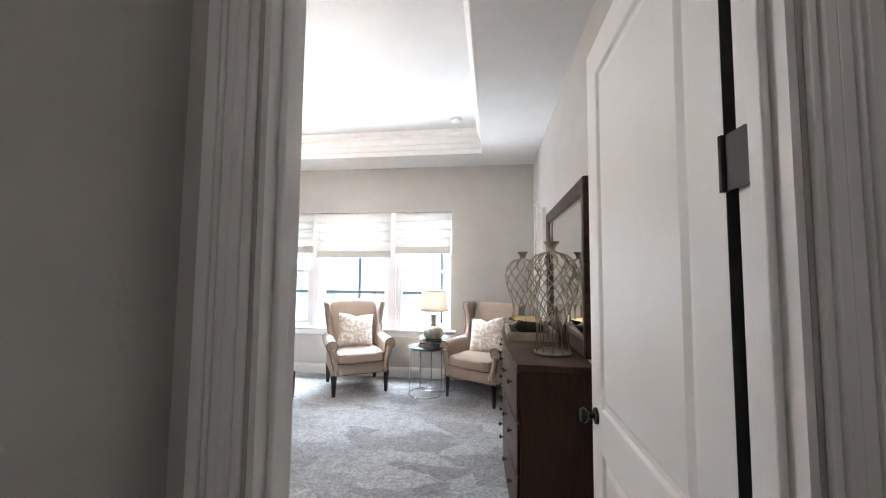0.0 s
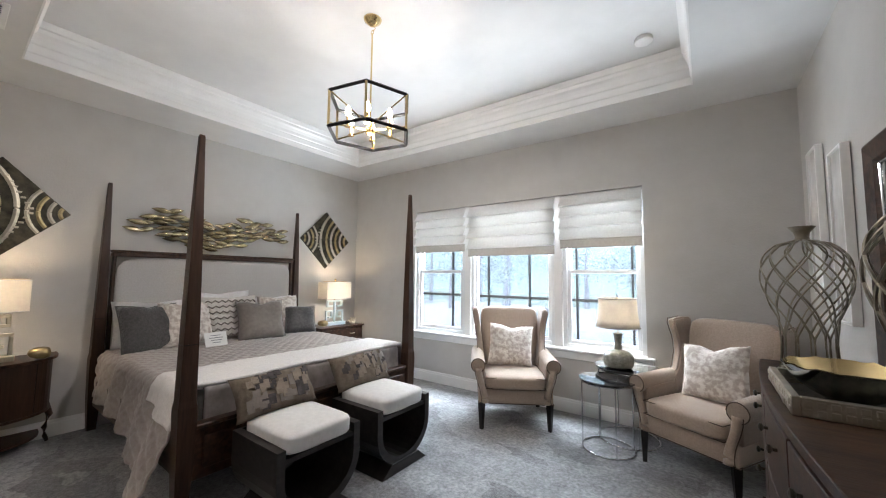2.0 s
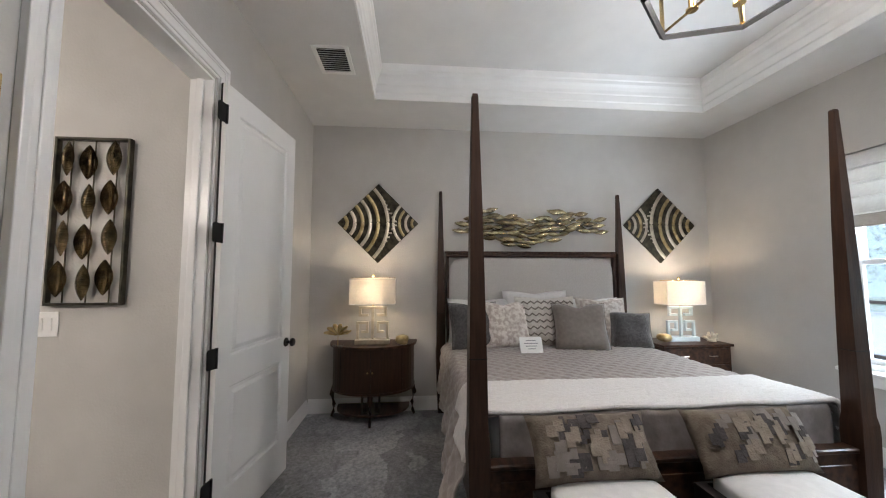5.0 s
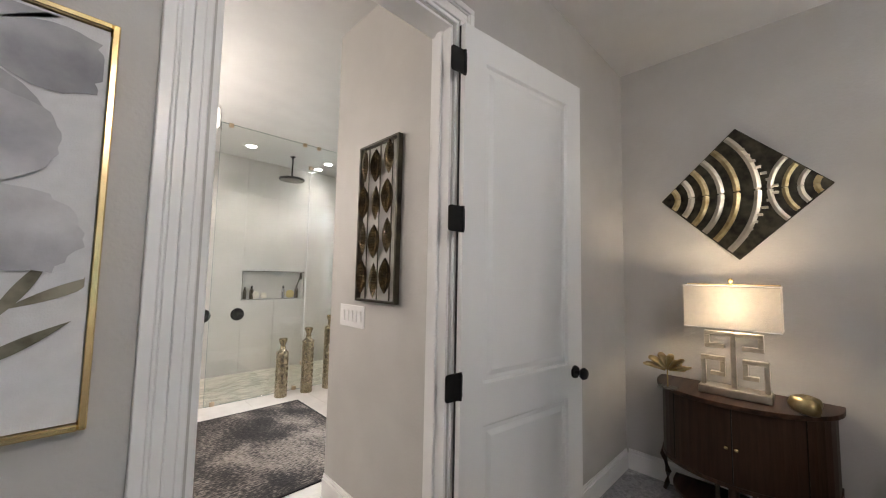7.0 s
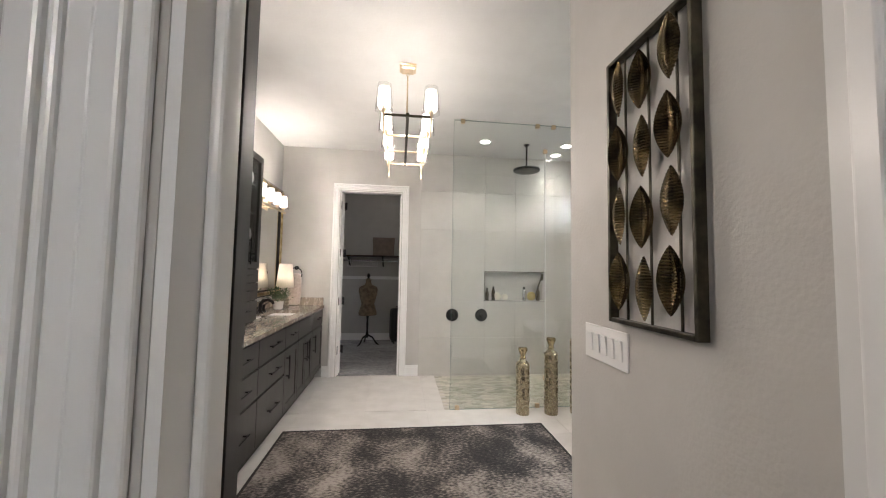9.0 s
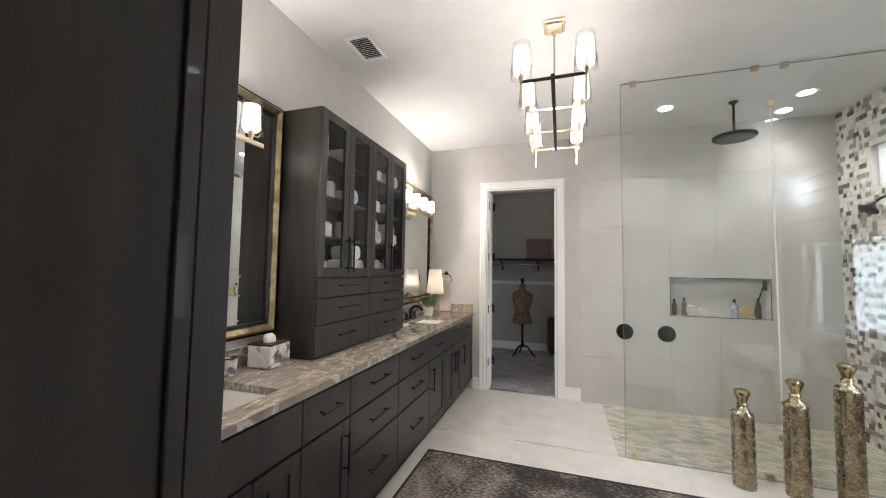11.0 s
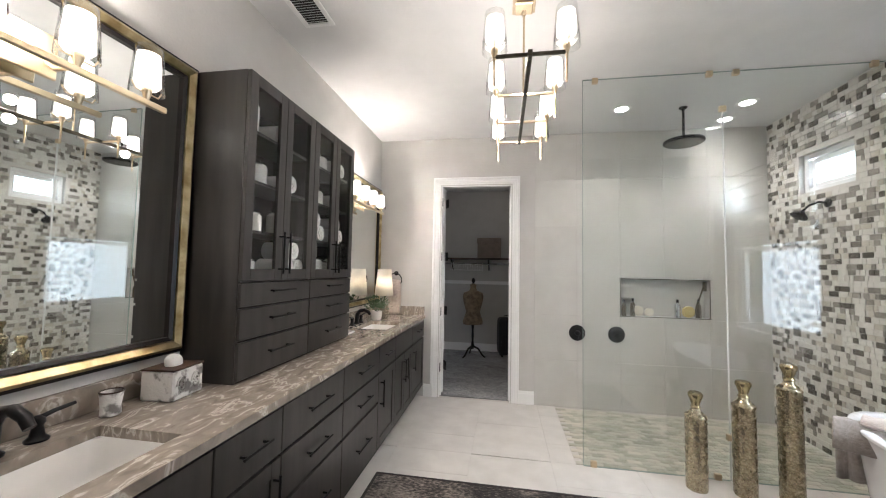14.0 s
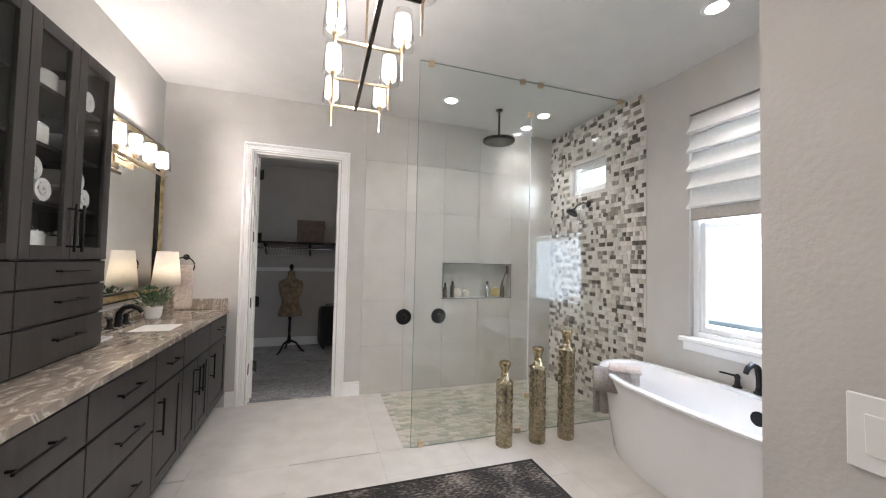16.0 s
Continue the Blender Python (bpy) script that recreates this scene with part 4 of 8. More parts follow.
shade_unit("roman_shade", -0.705, WIN[1] - 0.01, 2.335, 1.745, pose(0, N + 0.03, 0), "white linen roman shade half drawn over the window")


def vent(name, m, w, d, n, label):
    ob = thing(name, m, label, "ceiling vent")
    bm = bmesh.new()
    for b in ((-w / 2, -d / 2, w / 2, -d / 2 + 0.03), (-w / 2, d / 2 - 0.03, w / 2, d / 2), (-w / 2, -d / 2 + 0.03, -w / 2 + 0.03, d / 2 - 0.03), (w / 2 - 0.03, -d / 2 + 0.03, w / 2, d / 2 - 0.03)):
        box(b[0], b[1], -0.012, b[2], b[3], 0, 0.003, bm)
    part("frame", bm, M_PLASTIC, ob)
    part("backing", box(-w / 2 + 0.03, -d / 2 + 0.03, -0.003, w / 2 - 0.03, d / 2 - 0.03, -0.001), M_DARKGAP, ob, "dark duct behind the slats")
    first = None
    for i in range(n):
        x = -w / 2 + 0.045 + (w - 0.09) * i / (n - 1)
        if first is None:
            first = part("slat", box(-0.005, -d / 2 + 0.03, -0.002, 0.005, d / 2 - 0.03, 0.0, 0), M_PLASTIC, ob)
            me = first.data
            first.matrix_basis = pose(x, 0, -0.006, 0, 40, 0)
        else:
            shared("slat", me, ob, pose(x, 0, -0.006, 0, 40, 0))
    return ob


vent("ceiling_vent", pose(-2.86, 1.695, CEIL), 0.36, 0.26, 11, "white slatted air vent in the soffit")

bm = lathe([(0.062, 0), (0.066, -0.008), (0.064, -0.028), (0.05, -0.036), (0.03, -0.04)], 24)
solid("smoke_detector", bm, M_PLASTIC, "round white smoke detector on the tray ceiling", "smoke detector", smooth=40, m=pose(0.267, 4.807, TRAY + 0.019))


def hex_chandelier(m):
    ob = thing("chandelier", m, "brass candle chandelier in a black hexagonal cage", "chandelier")
    r, zt, zb, n = 0.30, 2.675, 2.425, 6
    ang = [radians(60 * i + 12) for i in range(6)]
    top = [(r * math.cos(a), r * math.sin(a), zt) for a in ang]
    bot = [(r * math.cos(a), r * math.sin(a), zb) for a in ang]
    for i in range(6):
        for ring in (top, bot):
            a, b = ring[i], ring[(i + 1) % 6]
            part("cage_rail", cyl_bar(a, b, 0.011), M_BLACK, ob)
        part("cage_post", cyl_bar(top[i], bot[i], 0.009), M_BRASS, ob, "brass corner post")
        part("arm", cyl_bar((0, 0, 2.47), (bot[i][0] * 0.96, bot[i][1] * 0.96, 2.445), 0.006), M_BRASS, ob, "brass arm")
        if i % 2 == 0:
            part("brace", cyl_bar((0, 0, 2.50), (top[i][0] * 0.97, top[i][1] * 0.97, zt - 0.005), 0.005), M_BRASS, ob, "brass brace")
        x, y = bot[i][0] * 0.55, bot[i][1] * 0.55
        bm = bmesh.new()
        cyl_between(bm, (x, y, 2.455), (x, y, 2.525), 0.012, seg=12)
        cyl_between(bm, (x, y, 2.45), (x, y, 2.458), 0.022, seg=14)
        cand = part("candle_sleeve", bm, M_BRASS, ob, "brass candle sleeve")
        bulb = lathe([(0.008, 0), (0.017, 0.02), (0.019, 0.035), (0.013, 0.06), (0.004, 0.078)], 12)
        part("bulb", moved(bulb, pose(x, y, 2.525)), M_BULB, cand, "lit candle bulb", smooth=True)
    bm = bmesh.new()
    cyl_between(bm, (0, 0, 2.44), (0, 0, 3.20), 0.006)
    part("stem", bm, M_BRASS, ob)
    part("hub", moved(lathe([(0.012, -0.05), (0.026, -0.04), (0.03, 0), (0.02, 0.03), (0.01, 0.06)], 16), pose(0, 0, 2.48)), M_BRASS, ob, smooth=40)
    part("canopy", moved(lathe([(0.010, -0.05), (0.03, -0.04), (0.062, -0.012), (0.066, 0)], 24), pose(0, 0, TRAY + 0.019)), M_BRASS, ob, smooth=40)
    ring = [(0.014 * math.cos(t * math.pi / 6), 0, 3.21 + 0.014 * math.sin(t * math.pi / 6)) for t in range(12)]
    bm = tube(ring, 0.003, 6, closed=True)
    tube([(0, 0, 3.22), (0.02, 0.01, 3.235), (0.012, 0, 3.26), (0, 0, 3.27)], 0.003, 6, bm=bm)
    part("loop", bm, M_BRASS, ob)
    return ob


def cyl_bar(a, b, w):
    """A square bar of that half width from a to b."""
    bm = bmesh.new()
    cyl_between(bm, a, b, w * 1.2, seg=4)
    return bm


hex_chandelier(pose(-1.33, 3.43, 0))


# ---- bed ----
def tapered_post(bm_parent, x, y):
    bm = bmesh.new()
    rings = []
    for z, w in ((0, 0.032), (0.28, 0.044), (0.58, 0.051), (0.64, 0.051), (0.68, 0.045), (1.10, 0.039), (1.70, 0.029), (2.27, 0.016), (2.285, 0.012)):
        rings.append([bm.verts.new((x + sx * w, y + sy * w, z)) for sx, sy in ((-1, -1), (1, -1), (1, 1), (-1, 1))])
    for a, b in zip(rings, rings[1:]):
        for i in range(4):
            bm.faces.new((a[i], a[(i + 1) % 4], b[(i + 1) % 4], b[i]))
    bm.faces.new(list(reversed(rings[0])))
    bm.faces.new(rings[-1])
    bmesh.ops.bevel(bm, geom=[e for e in bm.edges if abs(e.verts[0].co.z - e.verts[1].co.z) > 0.02], offset=0.004, segments=1, affect="EDGES")
    post = part("bedpost", bm, M_WOODV, bm_parent)
    part("collar", box(x - 0.0415, y - 0.0415, 1.000, x + 0.0415, y + 0.0415, 1.006, 0.001), M_LEG, post, "thin dark joint line")
    return post


bed = thing("four_poster_bed", pose(0, 0, 0), "dark walnut four-poster bed with an upholstered headboard", "bed")
BX0, BX1, BY0, BY1 = -4.0, -1.92, 2.585, 4.56
for x in (BX0, BX1):
    for y in (BY0, BY1):
        tapered_post(bed, x, y)
part("headboard_panel", moved(soft_box(0.06, 1.80, 0.98, 10, 10), pose(-4.015, 3.572, 1.09)), M_OATMEAL, bed, "oatmeal linen headboard panel", smooth=True)
bm = box(-4.045, 2.64, 1.585, -3.965, 4.505, 1.625, 0.006)
box(-4.04, 2.63, 1.625, -3.955, 4.515, 1.645, 0.005, bm)
part("head_rail", bm, M_WOOD, bed)
for y in (2.645, 4.475):
    part("head_stile", box(-4.035, y, 0.30, -3.975, y + 0.025, 1.585, 0.003), M_WOODV, bed)
bm = box(-1.955, BY0 + 0.05, 0.20, -1.90, BY1 - 0.05, 0.50, 0.006)
box(-1.965, BY0 + 0.05, 0.50, -1.885, BY1 - 0.05, 0.525, 0.006, bm)
box(-1.895, BY0 + 0.10, 0.26, -1.888, BY1 - 0.10, 0.45, 0.003, bm)
part("footboard", bm, M_WOOD, bed)
for y in (BY0 - 0.01, BY1 - 0.02):
    part("side_rail", box(-3.95, y, 0.22, -1.97, y + 0.03, 0.45, 0.005), M_WOOD, bed)
part("slat_deck", box(-3.97, BY0 + 0.03, 0.30, -1.97, BY1 - 0.03, 0.34), M_LEG, bed)
solid("mattress", moved(soft_box(1.98, 1.88, 0.34, 8, 12), pose(-2.975, 3.572, 0.512)), M_WHITE, "thick white mattress under the quilt", "mattress", smooth=True)


def cloth(x0, x1, y0, y1, zt, drop_s, drop_n, drop_f, nx, ny, relief, flare=0.10, lump=0.006, thick=0.012, r=0.05):
    """Bedding laid over a block: flat between x0, x1 and y0, y1, hanging at the sides and at the foot (+x)."""
    bm = bmesh.new()
    rows = []
    for i in range(nx + 1):
        a = x0 + (x1 + drop_f - x0) * i / nx
        row = []
        for j in range(ny + 1):
            ds = drop_s(a) if callable(drop_s) else drop_s
            fl = flare(a) if callable(flare) else flare
            b = (y0 - ds) + (y1 + drop_n - y0 + ds) * j / ny
            over_s, over_n, over_f = max(0, y0 - b), max(0, b - y1), max(0, a - x1)
            side, s = (over_s, -1) if over_s else (over_n, 1)
            down = max(side, over_f)
            bend = min(down, r)
            fall = (bend * bend / (2 * r)) + max(0, down - r)
            x, y = min(a, x1), min(max(b, y0), y1)
            wave = 0.022 * math.sin(a * 17 + 0.7) * min(1, side / 0.3) + 0.018 * noise.noise((a * 5, b * 3, 4)) * min(1, side / 0.2)
            y += s * (r * 0.5 * min(1, side / r) + fl * max(0, side - r) * 0.8 + wave) if side else 0
            x += (r * 0.5 * min(1, over_f / r) + 0.02 * max(0, over_f - r) + 0.012 * noise.noise((a * 4, b * 6, 9)) * min(1, over_f / 0.1)) if over_f else 0
            puff = relief(a, b)
            hang = min(1, side / r) if side else 0
            y += s * puff * hang
            z = zt - fall + lump * noise.noise((a * 2.6, b * 2.6, 2)) + puff * (1 - hang)
            row.append(bm.verts.new((x, y, max(z, 0.02))))
        rows.append(row)
    for p, q in zip(rows, rows[1:]):
        for j in range(ny):
            bm.faces.new((p[j], q[j], q[j + 1], p[j + 1]))
    bmesh.ops.recalc_face_normals(bm, faces=bm.faces[:])
    thicken(bm, thick)
    return bm


def diamonds(a, b):
    u, v = (a + b) / 0.11, (a - b) / 0.11
    return -0.010 * max(0, 1 - 5 * min(abs(u - round(u)), abs(v - round(v)))) + 0.003


solid("quilt", cloth(-3.90, -1.99, 2.645, 4.50, 0.715, lambda a: 0.46 + 0.28 * max(0, (a + 3.9) / 1.91) ** 3, 0.46, 0.02, 150, 240, diamonds, flare=lambda a: 0.12 + 0.40 * max(0, (a + 3.9) / 1.91) ** 3, r=0.13), M_QUILT, "taupe diamond-quilted coverlet spread over the bed", "quilt", smooth=True)
solid("foot_coverlet", cloth(-2.30, -1.985, 2.70, 4.45, 0.722, 0.0, 0.0, 0.25, 40, 100, lambda a, b: 0.014 * abs(noise.noise((a * 7, b * 7, 3))), lump=0.01), M_SATIN,
      "crinkled grey satin coverlet tucked over the bed foot", "coverlet", smooth=True)
solid("bed_throw", cloth(-2.44, -1.965, 2.63, 4.50, 0.742, lambda a: 0.22 + 0.08 * max(0, (a + 2.44) / 0.475), 0.30, 0.0, 50, 170,
                         lambda a, b: 0.004 * noise.noise((a * 40, b * 40, 1)), flare=lambda a: 0.12 + 0.40 * max(0, (a + 3.9) / 1.91) ** 3, lump=0.012, thick=0.02, r=0.135), M_THROW, "white plush throw laid across the bed end", "throw blanket", smooth=True)


def cushion(name, w, h, t, m, mat, label, seed, chop=0.0, crumple=0.012, group="bed pillows"):
    ob = thing(name, m, label, "pillow", group)
    part("cover", pillow_mesh(w, h, t, seed, crumple, chop=chop), mat, ob, smooth=True)
    loop = []
    for k in range(48):
        u = k / 48 * 4
        s, f = int(u), u % 1 * 2 - 1
        x, z = ((f, -1), (1, f), (-f, 1), (-1, -f))[s]
        px, pz = x * w / 2 * (1 - 0.07 * (1 - z * z) * abs(x) ** 3), z * h / 2 * (1 - 0.07 * (1 - x * x) * abs(z) ** 3)
        if chop:
            pz -= chop * h * max(0, 1 - abs(x) * 2.2) * max(0, z) ** 2
        loop.append((px, 0, pz + h / 2))
    part("piping", tube(loop, 0.004, 5, closed=True), mat, ob)
    return ob


# cushions face the foot of the bed (+x): turn 90 degrees, lean back towards the headboard
def on_bed(x, y, lean=14, turn=0, z=0.70):
    return pose(x, y, z, 0, 0, 90 + turn) @ pose(0, 0, 0, -lean, 0, 0)


for y, w in ((2.98, 0.66), (3.58, 0.70), (4.18, 0.62)):
    cushion("pillow", w, 0.46 if y != 3.58 else 0.54, 0.17, on_bed(-3.87, y, 12), M_WHITE, "white bed pillow propped against the headboard", int(y * 10), 0.04)
cushion("pillow", 0.50, 0.48, 0.16, on_bed(-3.68, 4.20, 18, -6), M_CREAM, "pale patterned square pillow on the bed", 5, 0.05)
knit = cushion("pillow", 0.62, 0.50, 0.17, on_bed(-3.66, 3.62, 18), M_KNIT, "cream and grey woven chevron pillow on the bed", 6, 0.03)
for r_ in range(7):
    z = 0.05 + r_ * 0.062
    pts = []
    for c in range(17):
        x = -0.27 + c * 0.034
        t = 0.17 / 2 * max(0.02, (1 - (x / 0.31) ** 4) * (1 - ((z - 0.25) / 0.25) ** 4)) ** 0.55
        pts.append((x, -t - 0.006, z + (0.012 if c % 2 else -0.012)))
    part("chevron_stripe", tube(pts, 0.008, 5), M_TAUPE, knit, "raised grey woven stripe")
cushion("pillow", 0.48, 0.46, 0.16, on_bed(-3.60, 3.20, 20, 8), M_CREAM, "cream pillow with a grey vine pattern on the bed", 8, 0.06)
cushion("pillow", 0.50, 0.46, 0.17, on_bed(-3.58, 2.90, 22, 10), M_SLATE, "slate-grey shaggy square pillow on the bed", 9, 0.05, 0.02)
cushion("pillow", 0.50, 0.46, 0.17, on_bed(-3.42, 3.84, 24, -10), M_TAUPE, "plain taupe velvet pillow with a dented top", 11, 0.10)
cushion("pillow", 0.37, 0.36, 0.24, on_bed(-3.50, 4.36, 26, -22), M_SLATE, "round slate-blue textured pillow on the bed", 12, 0.0, 0.02)
card = thing("welcome_card", pose(-3.30, 3.32, 0.722, 0, 0, 90) @ pose(0, 0, 0, -25), "small white printed card leaning on the pillows", "card")
part("sheet", box(-0.10, -0.002, 0, 0.10, 0.002, 0.14), M_CARD, card)
for i, w in enumerate((0.09, 0.12, 0.10, 0.07)):
    part("text_line", box(-w / 2, -0.0035, 0.105 - i * 0.024, w / 2, -0.002, 0.111 - i * 0.024), M_INK, card, "unreadable grey line of print")


# ---- benches at the bed foot ----
def bench():
    ob = thing("bench", pose(-1.525, 3.08, 0), "espresso U-shaped bench with a white cushioned seat", "bench", "benches at the bed foot")
    d0, d1 = -0.25, 0.25
    def u(w, zc, top):
        pts = [(-w, top)]
        for k in range(15):
            a = math.pi + math.pi * k / 14
            pts.append((w * math.cos(a), zc + (zc - 0.055 - (0.28 - w)) * math.sin(a)))
        return pts + [(w, top)]
    outer, inner = u(0.285, 0.30, 0.475), u(0.235, 0.30, 0.475)
    part("u_frame", prism(outer + list(reversed(inner)), d0, d1, "x"), M_BENCH, ob)
    part("back_panel", prism(inner, d0, d0 + 0.015, "x"), M_LEG, ob)
    part("seat_rail", box(d0 + 0.016, -0.234, 0.395, d1 - 0.01, 0.234, 0.42), M_BENCH, ob)
    part("base", prism([(-0.24, 0.0), (0.24, 0.0), (0.15, 0.075), (-0.15, 0.075)], d0 - 0.01, d1 + 0.012, "x", 0.003), M_BENCH, ob)
    part("seat", moved(soft_box(0.50, 0.50, 0.11, 8, 7, 0.25, 3, 0.003), pose(0.004, 0, 0.475)) if False else moved(soft_box(0.505, 0.465, 0.12, 8, 7, 0.25, 3, 0.003), pose(0.004, 0, 0.48)), M_WHITE, ob, "white cushioned seat", smooth=True)
    return ob


bench_a = bench()
copy_thing(bench_a, pose(-1.525, 3.81, 0))


def bolster(m, seed, label):
    ob = thing("lumbar_pillow", m, label, "pillow", "bench pillows")
    part("cover", pillow_mesh(0.56, 0.28, 0.15, seed, 0.014), M_COCOA, ob, smooth=True)
    rng = random.Random(seed)
    for i in range(26):
        x, z = rng.uniform(-0.22, 0.22), rng.uniform(0.05, 0.23)
        w, h = rng.uniform(0.018, 0.05), rng.uniform(0.03, 0.075)
        own = bmesh.new()
        for s in range(2):
            cx, cz, ww, hh = x + s * w * 0.8, z + s * 0.02, w / 2, h / 2
            vs = []
            for ux, uz in ((-ww, -hh), (ww, -hh), (ww, hh), (-ww, hh)):
                qx, qz = max(-0.26, min(0.26, cx + ux)), max(0.02, min(0.26, cz + uz))
                e = (1 - (qx / 0.28) ** 4) * (1 - ((qz - 0.14) / 0.14) ** 4)
                vs.append(own.verts.new((qx, -0.075 * max(0.02, e) ** 0.55 - 0.009 - 0.002 * (i % 3), qz)))
            own.faces.new(vs)
        thicken(own, 0.003)
        part("woven_block", own, (M_TAUPE, M_SLATEBROWN, M_SAND)[i % 3], ob, ("taupe woven block", "dark brown woven block", "sand woven block")[i % 3])
    return ob


M_COCOA = material("cocoa_weave", (0.13, 0.10, 0.075), (0.19, 0.155, 0.12), 25, 0.9, bump=0.4, bscale=120)
M_SLATEBROWN = material("dark_brown_weave", (0.045, 0.038, 0.038), (0.08, 0.07, 0.07), 30, 0.9, bump=0.4, bscale=120)
M_SAND = material("sand_weave", (0.22, 0.18, 0.14), (0.28, 0.235, 0.19), 30, 0.9, bump=0.4, bscale=120)
bolster(pose(-1.70, 3.06, 0.525, 0, 0, 90) @ pose(0, 0, 0, -32, 0, 0), 21, "lumbar pillow woven in brown and taupe blocks, propped on a bench")
bolster(pose(-1.70, 3.80, 0.525, 0, 0, 90) @ pose(0, 0, 0, -32, 0, 0), 22, "lumbar pillow woven in brown and taupe blocks, propped on a bench")


# ---- art over the bed ----
def diamond_art(cy, cz, half, turn, label):
    ob = thing("diamond_wall_art", pose(W + 0.004, cy, cz, 0, 0, 0), label, "wall art", "diamond wall art")
    part("plate", prism([(-half, 0), (0, -half), (half, 0), (0, half)], 0.0, 0.022, "x", 0.003), M_DARKMETAL, ob)
    def inside(y, z):
        return abs(y) + abs(z) < half * 0.985
    for side, radii in ((-1, [0.10, 0.18, 0.26, 0.34, 0.42, 0.52]), (1, [0.07, 0.135, 0.20, 0.265])):
        for k, rad in enumerate(radii):
            runs, cur = [], []
            for s in range(-40, 41):
                a = radians(s * 2.2)
                y, z = side * half - side * rad * (half / 0.42) * math.cos(a), rad * (half / 0.42) * math.sin(a)
                y, z = (y, z) if not turn else (-y, z)
                if inside(y, z):
                    cur.append((0.022, y, z))
                elif cur:
                    runs.append(cur)
                    cur = []
            if cur:
                runs.append(cur)
            for run in runs:
                if len(run) > 3:
                    bm = tube(run, 0.021 if side < 0 else 0.017, 6)
                    for v in bm.verts:
                        v.co.x = 0.022 + max(-0.004, (v.co.x - 0.022)) * 0.55
                    part("ridge", bm, (M_GOLD, M_SILVERGOLD)[k % 2], ob, "gilded curved ridge")
    rng = random.Random(int(cy * 10))
    for i in range(14):                                     # small tabs along the dark seam
        f = i / 13
        y, z = (0.19 - 0.16 * abs(f - 0.5) * 2) * half / 0.42, (f - 0.5) * 1.3 * half
        y = y if not turn else -y
        if inside(abs(y) + 0.03, abs(z) + 0.02):
            bm = box(0.022, y - 0.016, z - 0.008, 0.034, y + 0.016, z + 0.008, 0.002)
            part("tab", bm, M_SILVERGOLD, ob, "small silvery tab")
    return ob


diamond_art(1.925, 1.945, 0.425, False, "diamond-shaped wall art with gilded concentric ridges")
diamond_art(5.09, 1.955, 0.43, True, "diamond-shaped wall art with gilded concentric ridges")

fish = thing("metal_leaf_sculpture", pose(W, 0, 0), "gold metal wall sculpture of overlapping leaf shapes above the bed", "wall art")
rng = random.Random(4)
leaf = lathe([(0.0005, -0.092), (0.018, -0.06), (0.029, -0.02), (0.030, 0.01), (0.017, 0.055), (0.0005, 0.09)], 10)
for v in leaf.verts:
    v.co.x *= 0.55
leaf_me = None
count = 0
for col in range(15):
    y = 2.80 + col * 0.112
    mid = 1.905 + 0.055 * math.sin(col * 0.75) + 0.010 * max(0, col - 9) ** 1.3
    rows_ = (2, 3, 5, 6, 5, 6, 6, 5, 5, 6, 5, 4, 4, 3, 3)[col]
    for r_ in range(rows_):
        z = mid + (r_ - (rows_ - 1) / 2) * 0.060 + rng.uniform(-0.01, 0.01)
        m = pose(0.045 + rng.uniform(-0.012, 0.012), y + rng.uniform(-0.035, 0.035), z, 90 + rng.uniform(-14, 14), rng.uniform(-25, 25), rng.uniform(-18, 18))
        if leaf_me is None:
            first = part("leaf", leaf, M_FISH, fish, smooth=True)
            first.matrix_basis, leaf_me = m, first.data
        else:
            shared("leaf", leaf_me, fish, m)
bm = bmesh.new()
for z in (1.86, 1.95):
    tube([(0.02, 2.80 + k * 0.112, z + 0.05 * math.sin(k * 0.75) + 0.008 * max(0, k - 9)) for k in range(15)], 0.004, 6, bm=bm)
for y in (3.0, 3.6, 4.2):
    cyl_between(bm, (0.0, y, 1.90), (0.045, y, 1.90), 0.005)
part("stem_rod", bm, M_DARKMETAL, fish)


